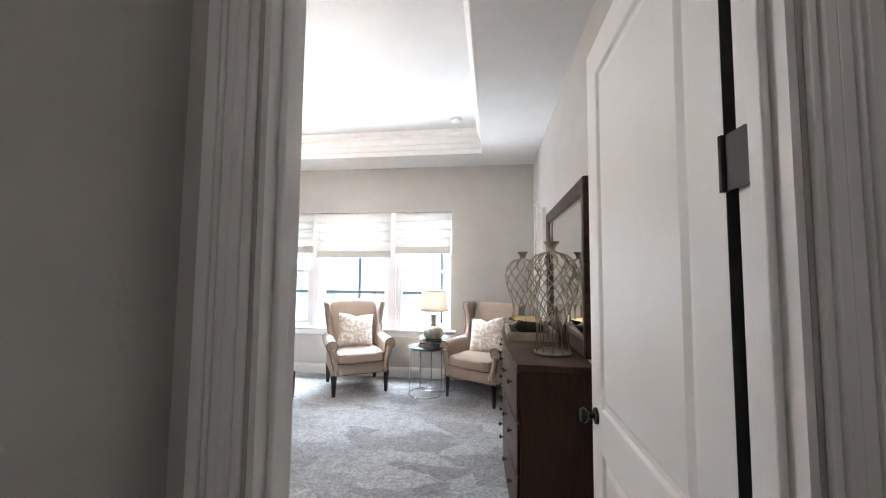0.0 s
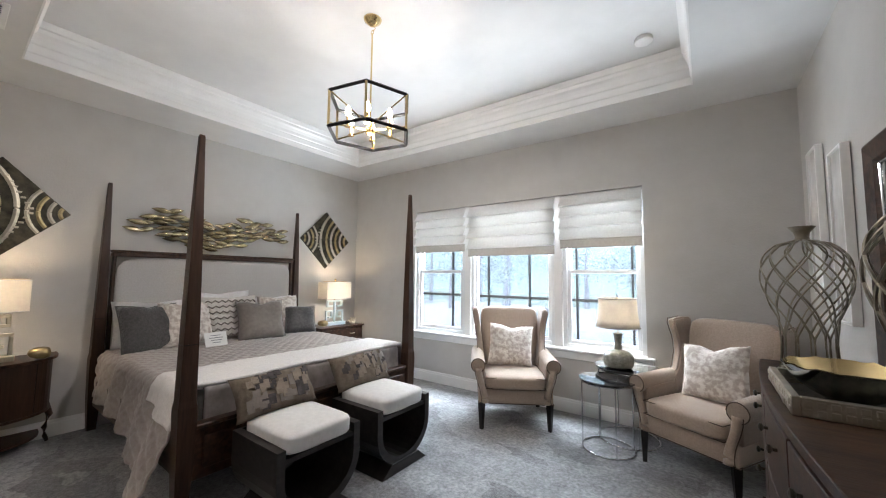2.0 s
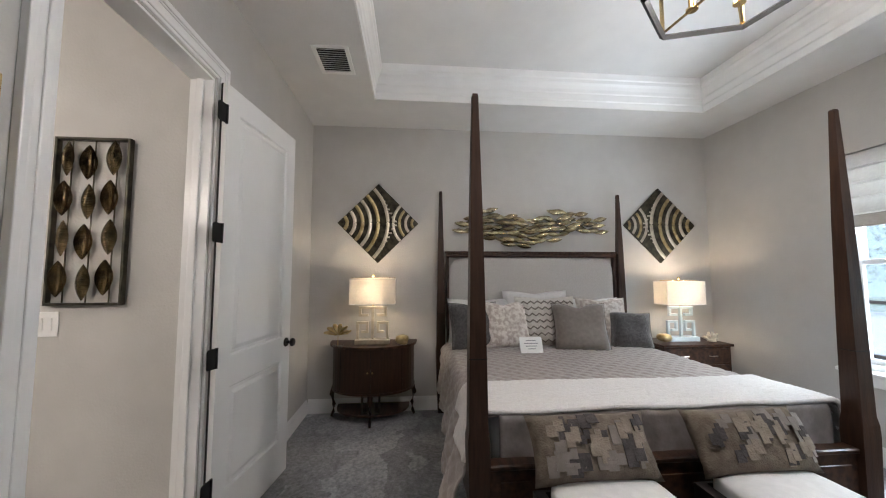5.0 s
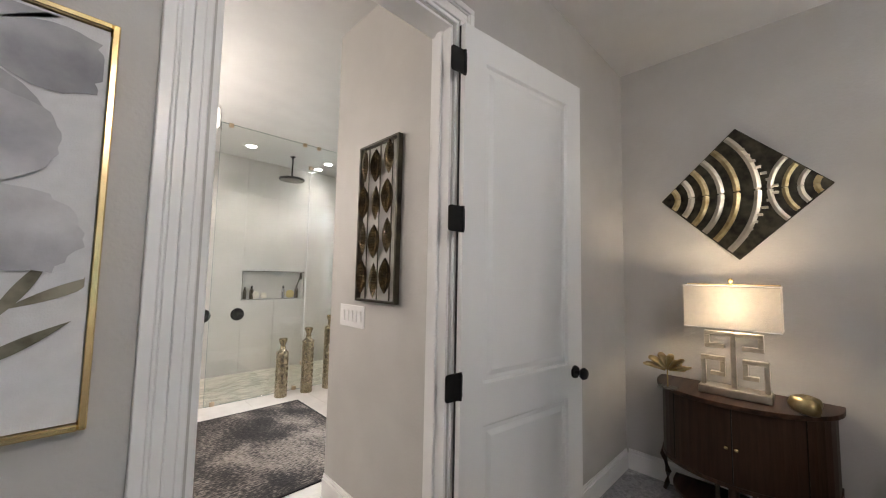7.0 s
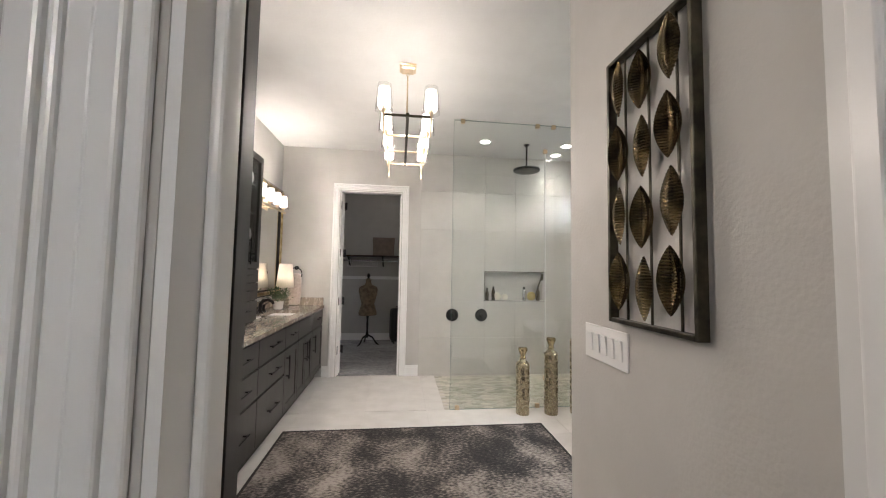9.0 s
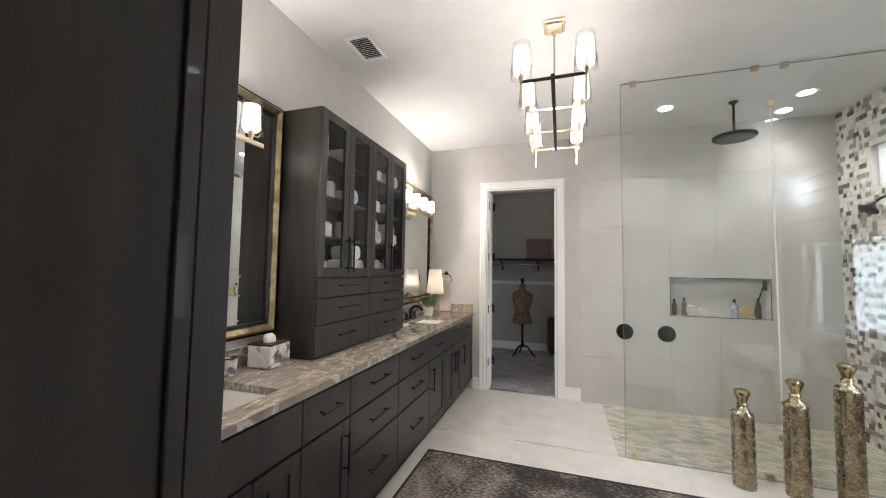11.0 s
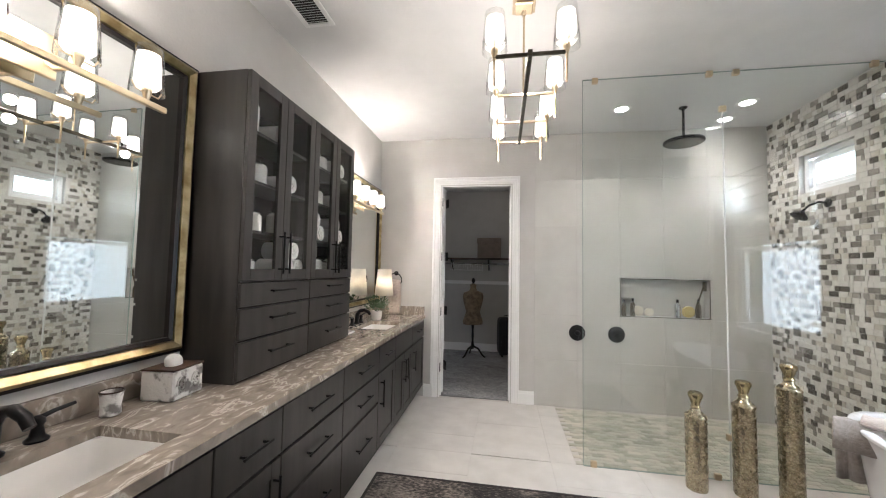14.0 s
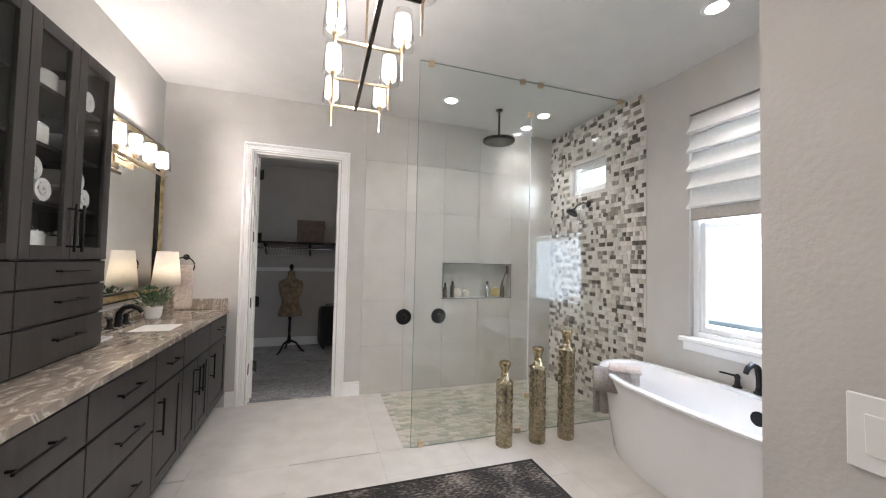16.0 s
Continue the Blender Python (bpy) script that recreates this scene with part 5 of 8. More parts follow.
# ---- nightstands and their lamps ----
def demilune(m):
    ob = thing("nightstand", m, "dark walnut half-round nightstand with curved legs", "nightstand")
    n = 24
    def arc(wy, dx, x0=0.0):
        return [(x0, -wy)] + [(x0 + dx * math.sin(math.pi * k / n) ** 0.75, -wy * math.cos(math.pi * k / n)) for k in range(n + 1)] + [(x0, wy)]
    def slab(wy, dx, z0, z1, bev=0.0):
        pts = arc(wy, dx)[1:-1]
        return prism(pts, z0, z1, "z", bev)
    part("top", slab(0.435, 0.44, 0.705, 0.73, 0.003), M_WOOD, ob)
    part("body", slab(0.405, 0.41, 0.30, 0.705), M_WOODV, ob)
    part("apron", slab(0.412, 0.417, 0.285, 0.305), M_WOOD, ob)
    for k in (0.25, 0.5, 0.75):
        a = math.pi * k
        x, y = 0.412 * math.sin(a) ** 0.75, -0.407 * math.cos(a)
        part("door_seam", box(x - 0.004, y - 0.0025, 0.31, x + 0.002, y + 0.0025, 0.70), M_LEG, ob, "dark door seam")
    for y in (-0.022, 0.022):
        bm = bmesh.new()
        cyl_between(bm, (0.41, y, 0.50), (0.43, y, 0.50), 0.004)
        g = lathe([(0.004, 0), (0.009, 0.004), (0.009, 0.01), (0.004, 0.014)], 10)
        merge(bm, g, pose(0.43, y, 0.50, 0, 90, 0))
        part("knob", bm, M_BRASS, ob, "small brass knob")
    for k in (0.04, 0.5, 0.96):
        a = math.pi * k
        x, y = 0.40 * math.sin(a) ** 0.75, -0.40 * math.cos(a)
        ox, oy = math.sin(a), -math.cos(a)
        pts = [(x * 0.95, y * 0.95, 0.32), (x + ox * 0.012, y + oy * 0.012, 0.22), (x - ox * 0.012, y - oy * 0.012, 0.12), (x - ox * 0.006, y - oy * 0.006, 0.05), (x + ox * 0.010, y + oy * 0.010, 0.004)]
        part("leg", tube(pts, lambda t: 0.026 - 0.014 * t, 8), M_WOODV, ob, smooth=True)
    part("shelf", slab(0.36, 0.36, 0.075, 0.095, 0.003), M_WOOD, ob)
    bm = bmesh.new()
    for b in ((-0.09, 0.10, -0.07, 0.27), (0.07, 0.10, 0.09, 0.27), (-0.07, 0.10, 0.07, 0.12), (-0.035, 0.12, 0.035, 0.21)):
        box(0.33, b[0], b[1], 0.345, b[2], b[3], 0.002, bm)
    part("fretwork", bm, M_DARKMETAL, ob, "dark metal key-pattern fretwork")
    return ob


demilune(pose(W + 0.018, 1.905, 0))


def drawer_nightstand(m):
    ob = thing("nightstand", m, "dark walnut nightstand with drawers", "nightstand")
    part("body", box(0, -0.36, 0.12, 0.42, 0.36, 0.675, 0.004), M_WOOD, ob)
    part("top", box(0, -0.38, 0.675, 0.445, 0.38, 0.70, 0.006), M_WOOD, ob)
    for i, (a, b) in enumerate(((0.515, 0.66), (0.345, 0.50), (0.15, 0.33))):
        d = part("drawer_front", box(0.421, -0.33, a, 0.435, 0.33, b, 0.004), M_WOOD, ob)
        for y in (-0.15, 0.15):
            bm = tube([(0.435, y - 0.04, (a + b) / 2), (0.455, y - 0.03, (a + b) / 2), (0.455, y + 0.03, (a + b) / 2), (0.435, y + 0.04, (a + b) / 2)], 0.005, 6)
            part("pull", bm, M_SILVERGOLD, d, "small silvery pull")
    for x in (0.03, 0.39):
        for y in (-0.33, 0.33):
            bm = bmesh.new()
            cyl_between(bm, (x, y, 0), (x, y, 0.13), 0.018, 0.028, 4)
            part("foot", bm, M_WOODV, ob)
    return ob


drawer_nightstand(pose(W + 0.018, 5.13, 0))


def key_lamp(m, base_mat, label):
    """A lamp with an oblong shade on a frame of key-shaped bars, facing +x."""
    ob = thing("table_lamp", m, label, "table lamp", "bedside lamps")
    part("base", box(-0.06, -0.165, 0.0, 0.06, 0.165, 0.045, 0.004), base_mat, ob)
    bars = [(-0.012, 0.045, 0.012, 0.36), (-0.135, 0.335, 0.135, 0.36), (-0.135, 0.285, -0.11, 0.335), (0.11, 0.285, 0.135, 0.335), (-0.135, 0.262, -0.04, 0.285),
            (0.04, 0.262, 0.135, 0.285), (-0.155, 0.045, -0.132, 0.19), (0.132, 0.045, 0.155, 0.19), (-0.155, 0.19, -0.04, 0.213), (0.04, 0.19, 0.155, 0.213),
            (-0.063, 0.125, -0.04, 0.19), (0.04, 0.125, 0.063, 0.19), (-0.11, 0.102, -0.04, 0.125), (0.04, 0.102, 0.11, 0.125)]
    for y0, z0, y1, z1 in bars:
        part("key_bar", box(-0.016, y0, z0, 0.016, y1, z1, 0.002), base_mat, ob)
    bm = bmesh.new()
    cyl_between(bm, (0, 0, 0.36), (0, 0, 0.66), 0.006)
    part("stem", bm, M_BRASS, ob)
    g = bmesh.new()
    w, d = 0.215, 0.105
    for a, b in (((-d, -w), (d, -w)), ((d, -w), (d, w)), ((d, w), (-d, w)), ((-d, w), (-d, -w))):
        vs = [g.verts.new((*p, z)) for p, z in ((a, 0.385), (b, 0.385), (b, 0.625), (a, 0.625))]
        g.faces.new(vs)
    bmesh.ops.remove_doubles(g, verts=g.verts, dist=1e-4)
    bmesh.ops.recalc_face_normals(g, faces=g.faces[:])
    thicken(g, 0.003)
    shade = part("shade", g, M_LAMPSHADE, ob, "white oblong linen shade")
    part("rim", rim(w, d, 0.625), M_WHITE, shade)
    part("rim", rim(w, d, 0.385), M_WHITE, shade)
    part("finial", moved(lathe([(0.004, 0), (0.012, 0.006), (0.014, 0.016), (0.006, 0.026)], 12), pose(0, 0, 0.645)), M_BRASS, ob)
    bm = bmesh.new()
    cyl_between(bm, (-d, 0, 0.635), (d, 0, 0.635), 0.003, seg=6)
    cyl_between(bm, (0, -w, 0.635), (0, w, 0.635), 0.003, seg=6)
    part("spider", bm, M_BRASS, ob)
    part("bulb", moved(lathe([(0.012, 0), (0.03, 0.03), (0.03, 0.05), (0.01, 0.075)], 12), pose(0, 0, 0.44)), M_BULB, ob, "lit bulb", smooth=True)
    return ob


def rim(w, d, z):
    return tube([(-d, -w, z), (d, -w, z), (d, w, z), (-d, w, z)], 0.004, 6, closed=True)


key_lamp(pose(-3.83, 1.905, 0.732), M_SILVERGOLD, "champagne metal key-pattern lamp with a lit white oblong shade")
key_lamp(pose(-3.86, 5.13, 0.70), M_BLUEWHITE, "pale blue key-pattern lamp with a lit white oblong shade")


def coral(name, m, label, mat, seed, r=0.10):
    bm = bmesh.new()
    rng = random.Random(seed)
    for i in range(22):
        a, e = rng.uniform(0, 2 * math.pi), rng.uniform(0.1, 1.4)
        d = Vector((math.cos(a) * math.cos(e), math.sin(a) * math.cos(e), math.sin(e)))
        p = d * r * rng.uniform(0.7, 1.1)
        tube([(0, 0, 0.012), tuple(p * 0.5 + Vector((0, 0, 0.01))), tuple(p + Vector((0, 0, 0.012)))], lambda t: 0.014 - 0.006 * t, 6, bm=bm)
    bm2 = lathe([(r * 0.5, 0), (r * 0.45, 0.02), (r * 0.2, 0.03)], 14)
    merge(bm, bm2)
    return solid(name, bm, mat, label, "ornament", smooth=True, m=m)


coral("coral_ornament", pose(-3.80, 5.42, 0.70), "ivory coral ornament on the nightstand", M_CORAL, 3, 0.085)


def shell(m, label):
    bm = bmesh.new()
    rings = []
    for i in range(40):
        t = i / 39
        a, rr = t * 4.2 * math.pi, 0.012 + 0.062 * t
        c = Vector((math.cos(a) * rr * 0.55, math.sin(a) * rr * 0.55, 0.055 - 0.03 * t + 0.02))
        w = 0.010 + 0.035 * t
        rad = Vector((math.cos(a), math.sin(a), 0))
        rings.append([bm.verts.new(c + rad * w * math.cos(k * math.pi / 4) + Vector((0, 0, w * math.sin(k * math.pi / 4)))) for k in range(8)])
    for p, q in zip(rings, rings[1:]):
        for k in range(8):
            bm.faces.new((p[k], p[(k + 1) % 8], q[(k + 1) % 8], q[k]))
    bm.faces.new(rings[0])
    bm.faces.new(rings[-1])
    bmesh.ops.recalc_face_normals(bm, faces=bm.faces[:])
    return solid("shell_ornament", bm, M_GOLD, label, "ornament", smooth=True, m=m)


shell(pose(-3.72, 2.20, 0.738), "gilded snail-shell ornament on the nightstand")
shell(pose(-3.74, 4.84, 0.708, 0, 0, 70), "gilded shell ornament on the nightstand")
stand = thing("leaf_ornament", pose(-3.70, 1.60, 0.731), "bronze fan-leaf ornament on a small base", "ornament")
part("base", box(-0.035, -0.05, 0, 0.035, 0.05, 0.012, 0.002), M_ACRYLIC, stand)
bm = bmesh.new()
cyl_between(bm, (0, 0, 0.012), (0, 0, 0.12), 0.004)
part("stem", bm, M_GOLD, stand)
bm = bmesh.new()
rows = []
for i in range(41):                                         # a ruffled fan, wider than it is tall
    a = radians(-82 + 4.1 * i)
    row = []
    for k in range(6):
        r_ = 0.012 + (0.020 + 0.004 * math.sin(i * 0.9)) * k
        row.append(bm.verts.new((0.024 * math.sin(i * 0.95) * k / 5 + 0.010 * math.sin(i * 0.31) * k / 5, math.sin(a) * r_, 0.105 + math.cos(a) * r_ * 0.85)))
    rows.append(row)
for p, q in zip(rows, rows[1:]):
    for k in range(5):
        bm.faces.new((p[k], p[k + 1], q[k + 1], q[k]))
bmesh.ops.recalc_face_normals(bm, faces=bm.faces[:])
thicken(bm, 0.005)
part("fan", bm, M_GOLD, stand, smooth=True)


# ---- armchairs by the window ----
def armchair():
    """A wing chair facing -y, its feet about the origin."""
    ob = thing("armchair", pose(-1.05, 5.19, 0, 0, 0, 31), "tan upholstered wingback armchair with dark piping and tapered legs", "armchair", "armchairs by the window")
    for sx in (-1, 1):
        for y, back in ((-0.31, 0), (0.30, 1)):
            bm = bmesh.new()
            cyl_between(bm, (sx * 0.315, y + (0.04 if back else 0), 0.0), (sx * 0.315, y, 0.255), 0.020, 0.036, 4)
            part("leg", bm, M_LEG, ob, "black tapered leg")
    part("seat_base", box(-0.345, -0.335, 0.245, 0.345, 0.30, 0.375, 0.014, seg=3), M_TAN, ob, smooth=40)
    part("seat_cushion", moved(soft_box(0.565, 0.60, 0.13, 8, 7, 0.18, 1, 0.003), pose(0, -0.075, 0.435)), M_TAN, ob, smooth=True)
    for z in (0.385, 0.482):
        loop = [(x, y, z) for x, y in ((-0.275, -0.362), (0.275, -0.362), (0.282, 0.2), (-0.282, 0.2))]
        part("piping", tube(loop, 0.004, 6, closed=True), M_PIPING, ob, "dark brown piping")
    part("base_piping", tube([(-0.347, -0.338, 0.247), (0.347, -0.338, 0.247), (0.347, 0.302, 0.247), (-0.347, 0.302, 0.247)], 0.004, 6, closed=True), M_PIPING, ob, "dark brown piping")
    # back: a slab that leans and flares at the top
    bm = soft_box(0.56, 0.13, 0.78, 8, 8, 0, 2, 0.002)
    for v in bm.verts:
        t = (v.co.z + 0.39) / 0.78
        v.co.y += 0.15 * t
        v.co.x *= 1 + 0.16 * t
    part("backrest", moved(bm, pose(0, 0.235, 0.70)), M_TAN, ob, smooth=True)
    # wings: plates with a swept outline, narrow at the arm, flaring outwards at the top
    for sx in (-1, 1):
        outline = [(0.40, 1.085), (0.30, 1.09), (0.17, 1.075), (0.155, 1.04), (0.185, 0.92), (0.175, 0.80), (0.11, 0.68), (0.04, 0.61), (0.05, 0.50), (0.33, 0.50)]
        bm = prism(outline, -0.028, 0.028, "x")
        bmesh.ops.bevel(bm, geom=bm.edges[:], offset=0.012, segments=2, affect="EDGES")
        for v in bm.verts:
            t = max(0, (v.co.z - 0.5) / 0.6)
            v.co.x += 0.295 + 0.075 * t + 0.05 * t * max(0, 0.35 - v.co.y)
            v.co.x *= sx
        if sx < 0:
            bmesh.ops.reverse_faces(bm, faces=bm.faces[:])
        wing = part("wing", bm, M_TAN, ob, smooth=50)
        pts = []
        for y, z in ((0.30, 1.092), (0.165, 1.078), (0.150, 1.04), (0.180, 0.92), (0.170, 0.80), (0.105, 0.68), (0.05, 0.62)):
            t = max(0, (z - 0.5) / 0.6)
            pts.append((sx * (0.295 + 0.028 + 0.075 * t + 0.05 * t * max(0, 0.35 - y)), y, z))
        part("piping", tube(pts, 0.004, 6), M_PIPING, wing, "dark brown piping")
        # rolled arm: an arm panel under a scrolled cylinder
        bm = prism([(-0.30, 0.37), (0.22, 0.37), (0.22, 0.60), (-0.30, 0.575)], -0.035, 0.035, "x", 0.01)
        arm = part("arm_panel", moved(bm, pose(sx * 0.318, 0, 0)), M_TAN, ob, smooth=40)
        bm = bmesh.new()
        cyl_between(bm, (0, -0.335, 0), (0, 0.24, 0.02), 0.068, 0.066, 24)
        part("arm_roll", moved(bm, pose(sx * 0.350, 0, 0.588)), M_TAN, ob, smooth=40)
        ring = [(sx * 0.350 + 0.064 * math.cos(k * math.pi / 10), -0.338, 0.588 + 0.064 * math.sin(k * math.pi / 10)) for k in range(20)]
        part("scroll_piping", tube(ring, 0.004, 6, closed=True), M_PIPING, ob, "dark brown piping")
        # S-curved arm front down to the leg
        pts = []
        for k in range(13):
            t = k / 12
            pts.append((sx * (0.315 + 0.030 * math.cos(t * math.pi * 1.1)), -0.325, 0.56 - 0.31 * t))
        part("arm_front", tube(pts, lambda t: 0.036 - 0.008 * math.sin(math.pi * t), 10), M_TAN, ob, smooth=True)
        part("arm_front_piping", tube([(p[0] + sx * 0.034, p[1] - 0.012, p[2]) for p in pts], 0.0035, 6), M_PIPING, ob, "dark brown piping")
    return ob


chair = armchair()
copy_thing(chair, pose(0.585, 5.13, 0, 0, 0, -29))
cushion("throw_pillow", 0.46, 0.44, 0.15, pose(-1.05, 5.19, 0, 0, 0, 31) @ pose(-0.02, 0.02, 0.50, -20, 5, 0), M_CREAM, "cream damask throw pillow on an armchair", 31, 0.07, group="armchair pillows")
cushion("throw_pillow", 0.46, 0.44, 0.15, pose(0.585, 5.13, 0, 0, 0, -29) @ pose(0.02, 0.02, 0.50, -22, -6, 6), M_CREAM, "cream damask throw pillow on an armchair", 33, 0.10, group="armchair pillows")


# ---- nesting tables and lamp between them ----
def nest_table(m, r, h, label):
    ob = thing("side_table", m, label, "side table", "nesting tables")
    part("tabletop", lathe([(r - 0.01, h - 0.018), (r, h - 0.012), (r, h - 0.004), (r - 0.004, h)], 40), M_SMOKE, ob)
    for z in (0.009, h - 0.026):
        part("ring", tube([((r - 0.02) * math.cos(k * math.pi / 18), (r - 0.02) * math.sin(k * math.pi / 18), z) for k in range(36)], 0.007, 8, closed=True), M_CHROME, ob, smooth=True)
    for k in range(4):
        a = math.pi / 2 * k + 0.5
        bm = bmesh.new()
        cyl_between(bm, ((r - 0.02) * math.cos(a), (r - 0.02) * math.sin(a), 0.005), ((r - 0.02) * math.cos(a), (r - 0.02) * math.sin(a), h - 0.02), 0.006)
        part("rod", bm, M_CHROME, ob)
    return ob


nest_table(pose(-0.115, 5.06, 0), 0.225, 0.575, "low round chrome nesting table with a dark polished top")
nest_table(pose(-0.01, 5.37, 0), 0.265, 0.635, "tall round chrome nesting table with a dark polished top")
lampo = thing("table_lamp", pose(-0.055, 5.26, 0.636), "pewter bottle lamp with a lit white bell shade", "table lamp")
part("body", lathe([(0.075, 0), (0.115, 0.015), (0.128, 0.06), (0.122, 0.11), (0.085, 0.145), (0.034, 0.16), (0.028, 0.20), (0.034, 0.27), (0.040, 0.30), (0.020, 0.305)], 28), M_LAMPCERAMIC, lampo, smooth=40)
bm = bmesh.new()
cyl_between(bm, (0, 0, 0.30), (0, 0, 0.625), 0.005)
part("stem", bm, M_BRASS, lampo)
g = bmesh.new()
rings = []
for z, k in ((0.355, 1.0), (0.42, 0.94), (0.48, 0.90), (0.55, 0.875), (0.605, 0.87)):
    rings.append([g.verts.new((0.180 * k * math.cos(a * math.pi / 16) * (1 - 0.02 * (a % 4 == 2)), 0.180 * k * math.sin(a * math.pi / 16) * (1 - 0.02 * (a % 4 == 2)), z)) for a in range(32)])
for p, q in zip(rings, rings[1:]):
    for a in range(32):
        g.faces.new((p[a], p[(a + 1) % 32], q[(a + 1) % 32], q[a]))
thicken(g, 0.003)
shade = part("shade", g, M_LAMPSHADE, lampo, "white bell-shaped fabric shade", smooth=True)
for z, k in ((0.355, 1.0), (0.605, 0.87)):
    part("trim", tube([(0.182 * k * math.cos(a * math.pi / 16), 0.182 * k * math.sin(a * math.pi / 16), z) for a in range(32)], 0.005, 6, closed=True), M_SHADEBAND, shade)
part("finial", moved(lathe([(0.004, 0), (0.011, 0.008), (0.005, 0.022)], 10), pose(0, 0, 0.62)), M_BLACK, lampo)
part("bulb", moved(lathe([(0.012, 0), (0.03, 0.03), (0.03, 0.05), (0.01, 0.075)], 12), pose(0, 0, 0.46)), M_BULB, lampo, "lit bulb", smooth=True)

# ---- dresser, its mirror and what stands on it ----
DY0, DY1, DX, DZ = 2.66, 4.42, 0.825, 0.98


def bow(y):
    return DX - 0.055 * (1 - ((y - (DY0 + DY1) / 2) / ((DY1 - DY0) / 2)) ** 2)


def bowed(y0, y1, off, back, z0, z1, bev=0.0):
    """A slab with the dresser's bowed front, its front set forward by off."""
    pts = [(bow(y0 + (y1 - y0) * k / 20) - off, y0 + (y1 - y0) * k / 20) for k in range(21)]
    return prism([(back, y0)] + pts + [(back, y1)], z0, z1, "z", bev)


dresser = thing("dresser", pose(0, 0, 0), "dark walnut bow-front dresser with small bronze knobs", "dresser")
part("body", bowed(DY0 + 0.02, DY1 - 0.02, -0.02, E - 0.02, 0.06, 0.945), M_WOODV, dresser)
part("top", bowed(DY0, DY1, 0.0, E - 0.02, 0.945, DZ, 0.003), M_WOOD, dresser)
part("plinth", bowed(DY0 + 0.03, DY1 - 0.03, -0.035, E - 0.03, 0.0, 0.06), M_WOOD, dresser)
cols = ((DY0 + 0.035, DY0 + 0.60), (DY0 + 0.615, DY1 - 0.615), (DY1 - 0.60, DY1 - 0.035))
for a, b in cols:
    for z0, z1 in ((0.66, 0.925), (0.375, 0.645), (0.085, 0.36)):
        d = part("drawer_front", bowed(a, b, -0.004, DX + 0.01, z0, z1, 0.003), M_WOOD, dresser)
        for f in (0.28, 0.72):
            y = a + (b - a) * f
            k = lathe([(0.006, 0), (0.006, 0.012), (0.015, 0.018), (0.015, 0.026), (0.006, 0.03)], 12)
            part("knob", moved(k, pose(bow(y) + 0.002, y, (z0 + z1) / 2 + 0.04, 0, -90, 0)), M_DARKMETAL, d, "bronze knob", smooth=40)

mirror = thing("dresser_mirror", pose(0, 0, 0), "large mirror in a wide dark walnut frame above the dresser", "mirror")
MY0, MY1, MZ0, MZ1 = 2.76, 4.17, 1.0, 2.045
bm = bmesh.new()
prof = ((0.0, E - 0.004), (0.0, E - 0.05), (0.012, E - 0.056), (0.085, E - 0.044), (0.10, E - 0.030), (0.10, E - 0.004))
rings = [[bm.verts.new((x, y, z)) for y, z in ((MY0 + d, MZ0 + d), (MY1 - d, MZ0 + d), (MY1 - d, MZ1 - d), (MY0 + d, MZ1 - d))] for d, x in prof]
for p, q in zip(rings, rings[1:] + rings[:1]):
    for i in range(4):
        bm.faces.new((p[i], p[(i + 1) % 4], q[(i + 1) % 4], q[i]))
bmesh.ops.recalc_face_normals(bm, faces=bm.faces[:])
part("frame", bm, M_WOOD, mirror)
part("mirror_pane", box(E - 0.024, MY0 + 0.10, MZ0 + 0.10, E - 0.018, MY1 - 0.10, MZ1 - 0.10), M_MIRROR, mirror, "clear mirror glass")
part("inner_bead", tube([(E - 0.028, y, z) for y, z in ((MY0 + 0.105, MZ0 + 0.105), (MY1 - 0.105, MZ0 + 0.105), (MY1 - 0.105, MZ1 - 0.105), (MY0 + 0.105, MZ1 - 0.105))], 0.006, 6, closed=True),
     M_CHROME, mirror, "bright bevelled edge")
part("backing", box(E - 0.016, MY0 + 0.02, MZ0 + 0.02, E - 0.003, MY1 - 0.02, MZ1 - 0.02), M_LEG, mirror)


def cage_vase(m, h):
    """A bottle-shaped wire lantern of crossing strands."""
    ob = thing("wire_lantern", m, "champagne metal wire lantern of crossing strands with a flared neck", "lantern", "wire lanterns on the dresser")
    def rad(t):
        if t < 0.40:
            return 0.106 - 0.010 * math.sin(t / 0.40 * math.pi)
        if t < 0.74:
            return 0.106 + 0.058 * math.sin((t - 0.40) / 0.34 * math.pi / 2)
        u = (t - 0.74) / 0.26
        return 0.028 + 0.136 * math.sqrt(max(0, 1 - u ** 2.2))
    for k in range(11):
        for s in (-1, 1):
            pts = []
            for i in range(31):
                t = i / 30
                a = k * 2 * math.pi / 11 + s * max(0, min(t, 0.92) - 0.26) * 2.7
                pts.append((rad(t) * math.cos(a), rad(t) * math.sin(a), 0.012 + t * h * 0.90))
            part("strand", tube(pts, 0.0042, 5), M_WIRE, ob)
    part("foot_ring", tube([(0.108 * math.cos(k * math.pi / 16), 0.108 * math.sin(k * math.pi / 16), 0.008) for k in range(32)], 0.008, 8, closed=True), M_WIRE, ob, smooth=True)
    part("foot_plate", lathe([(0.107, 0.0), (0.107, 0.004), (0.10, 0.006)], 32), M_WIRE, ob)
    z = 0.012 + h * 0.895
    bm = lathe([(0.030, z), (0.026, z + 0.02), (0.030, z + 0.04), (0.052, z + h * 0.10), (0.049, z + h * 0.10), (0.024, z + 0.04), (0.022, z)], 24)
    part("neck", bm, M_WIRE, ob, smooth=40)
    return ob


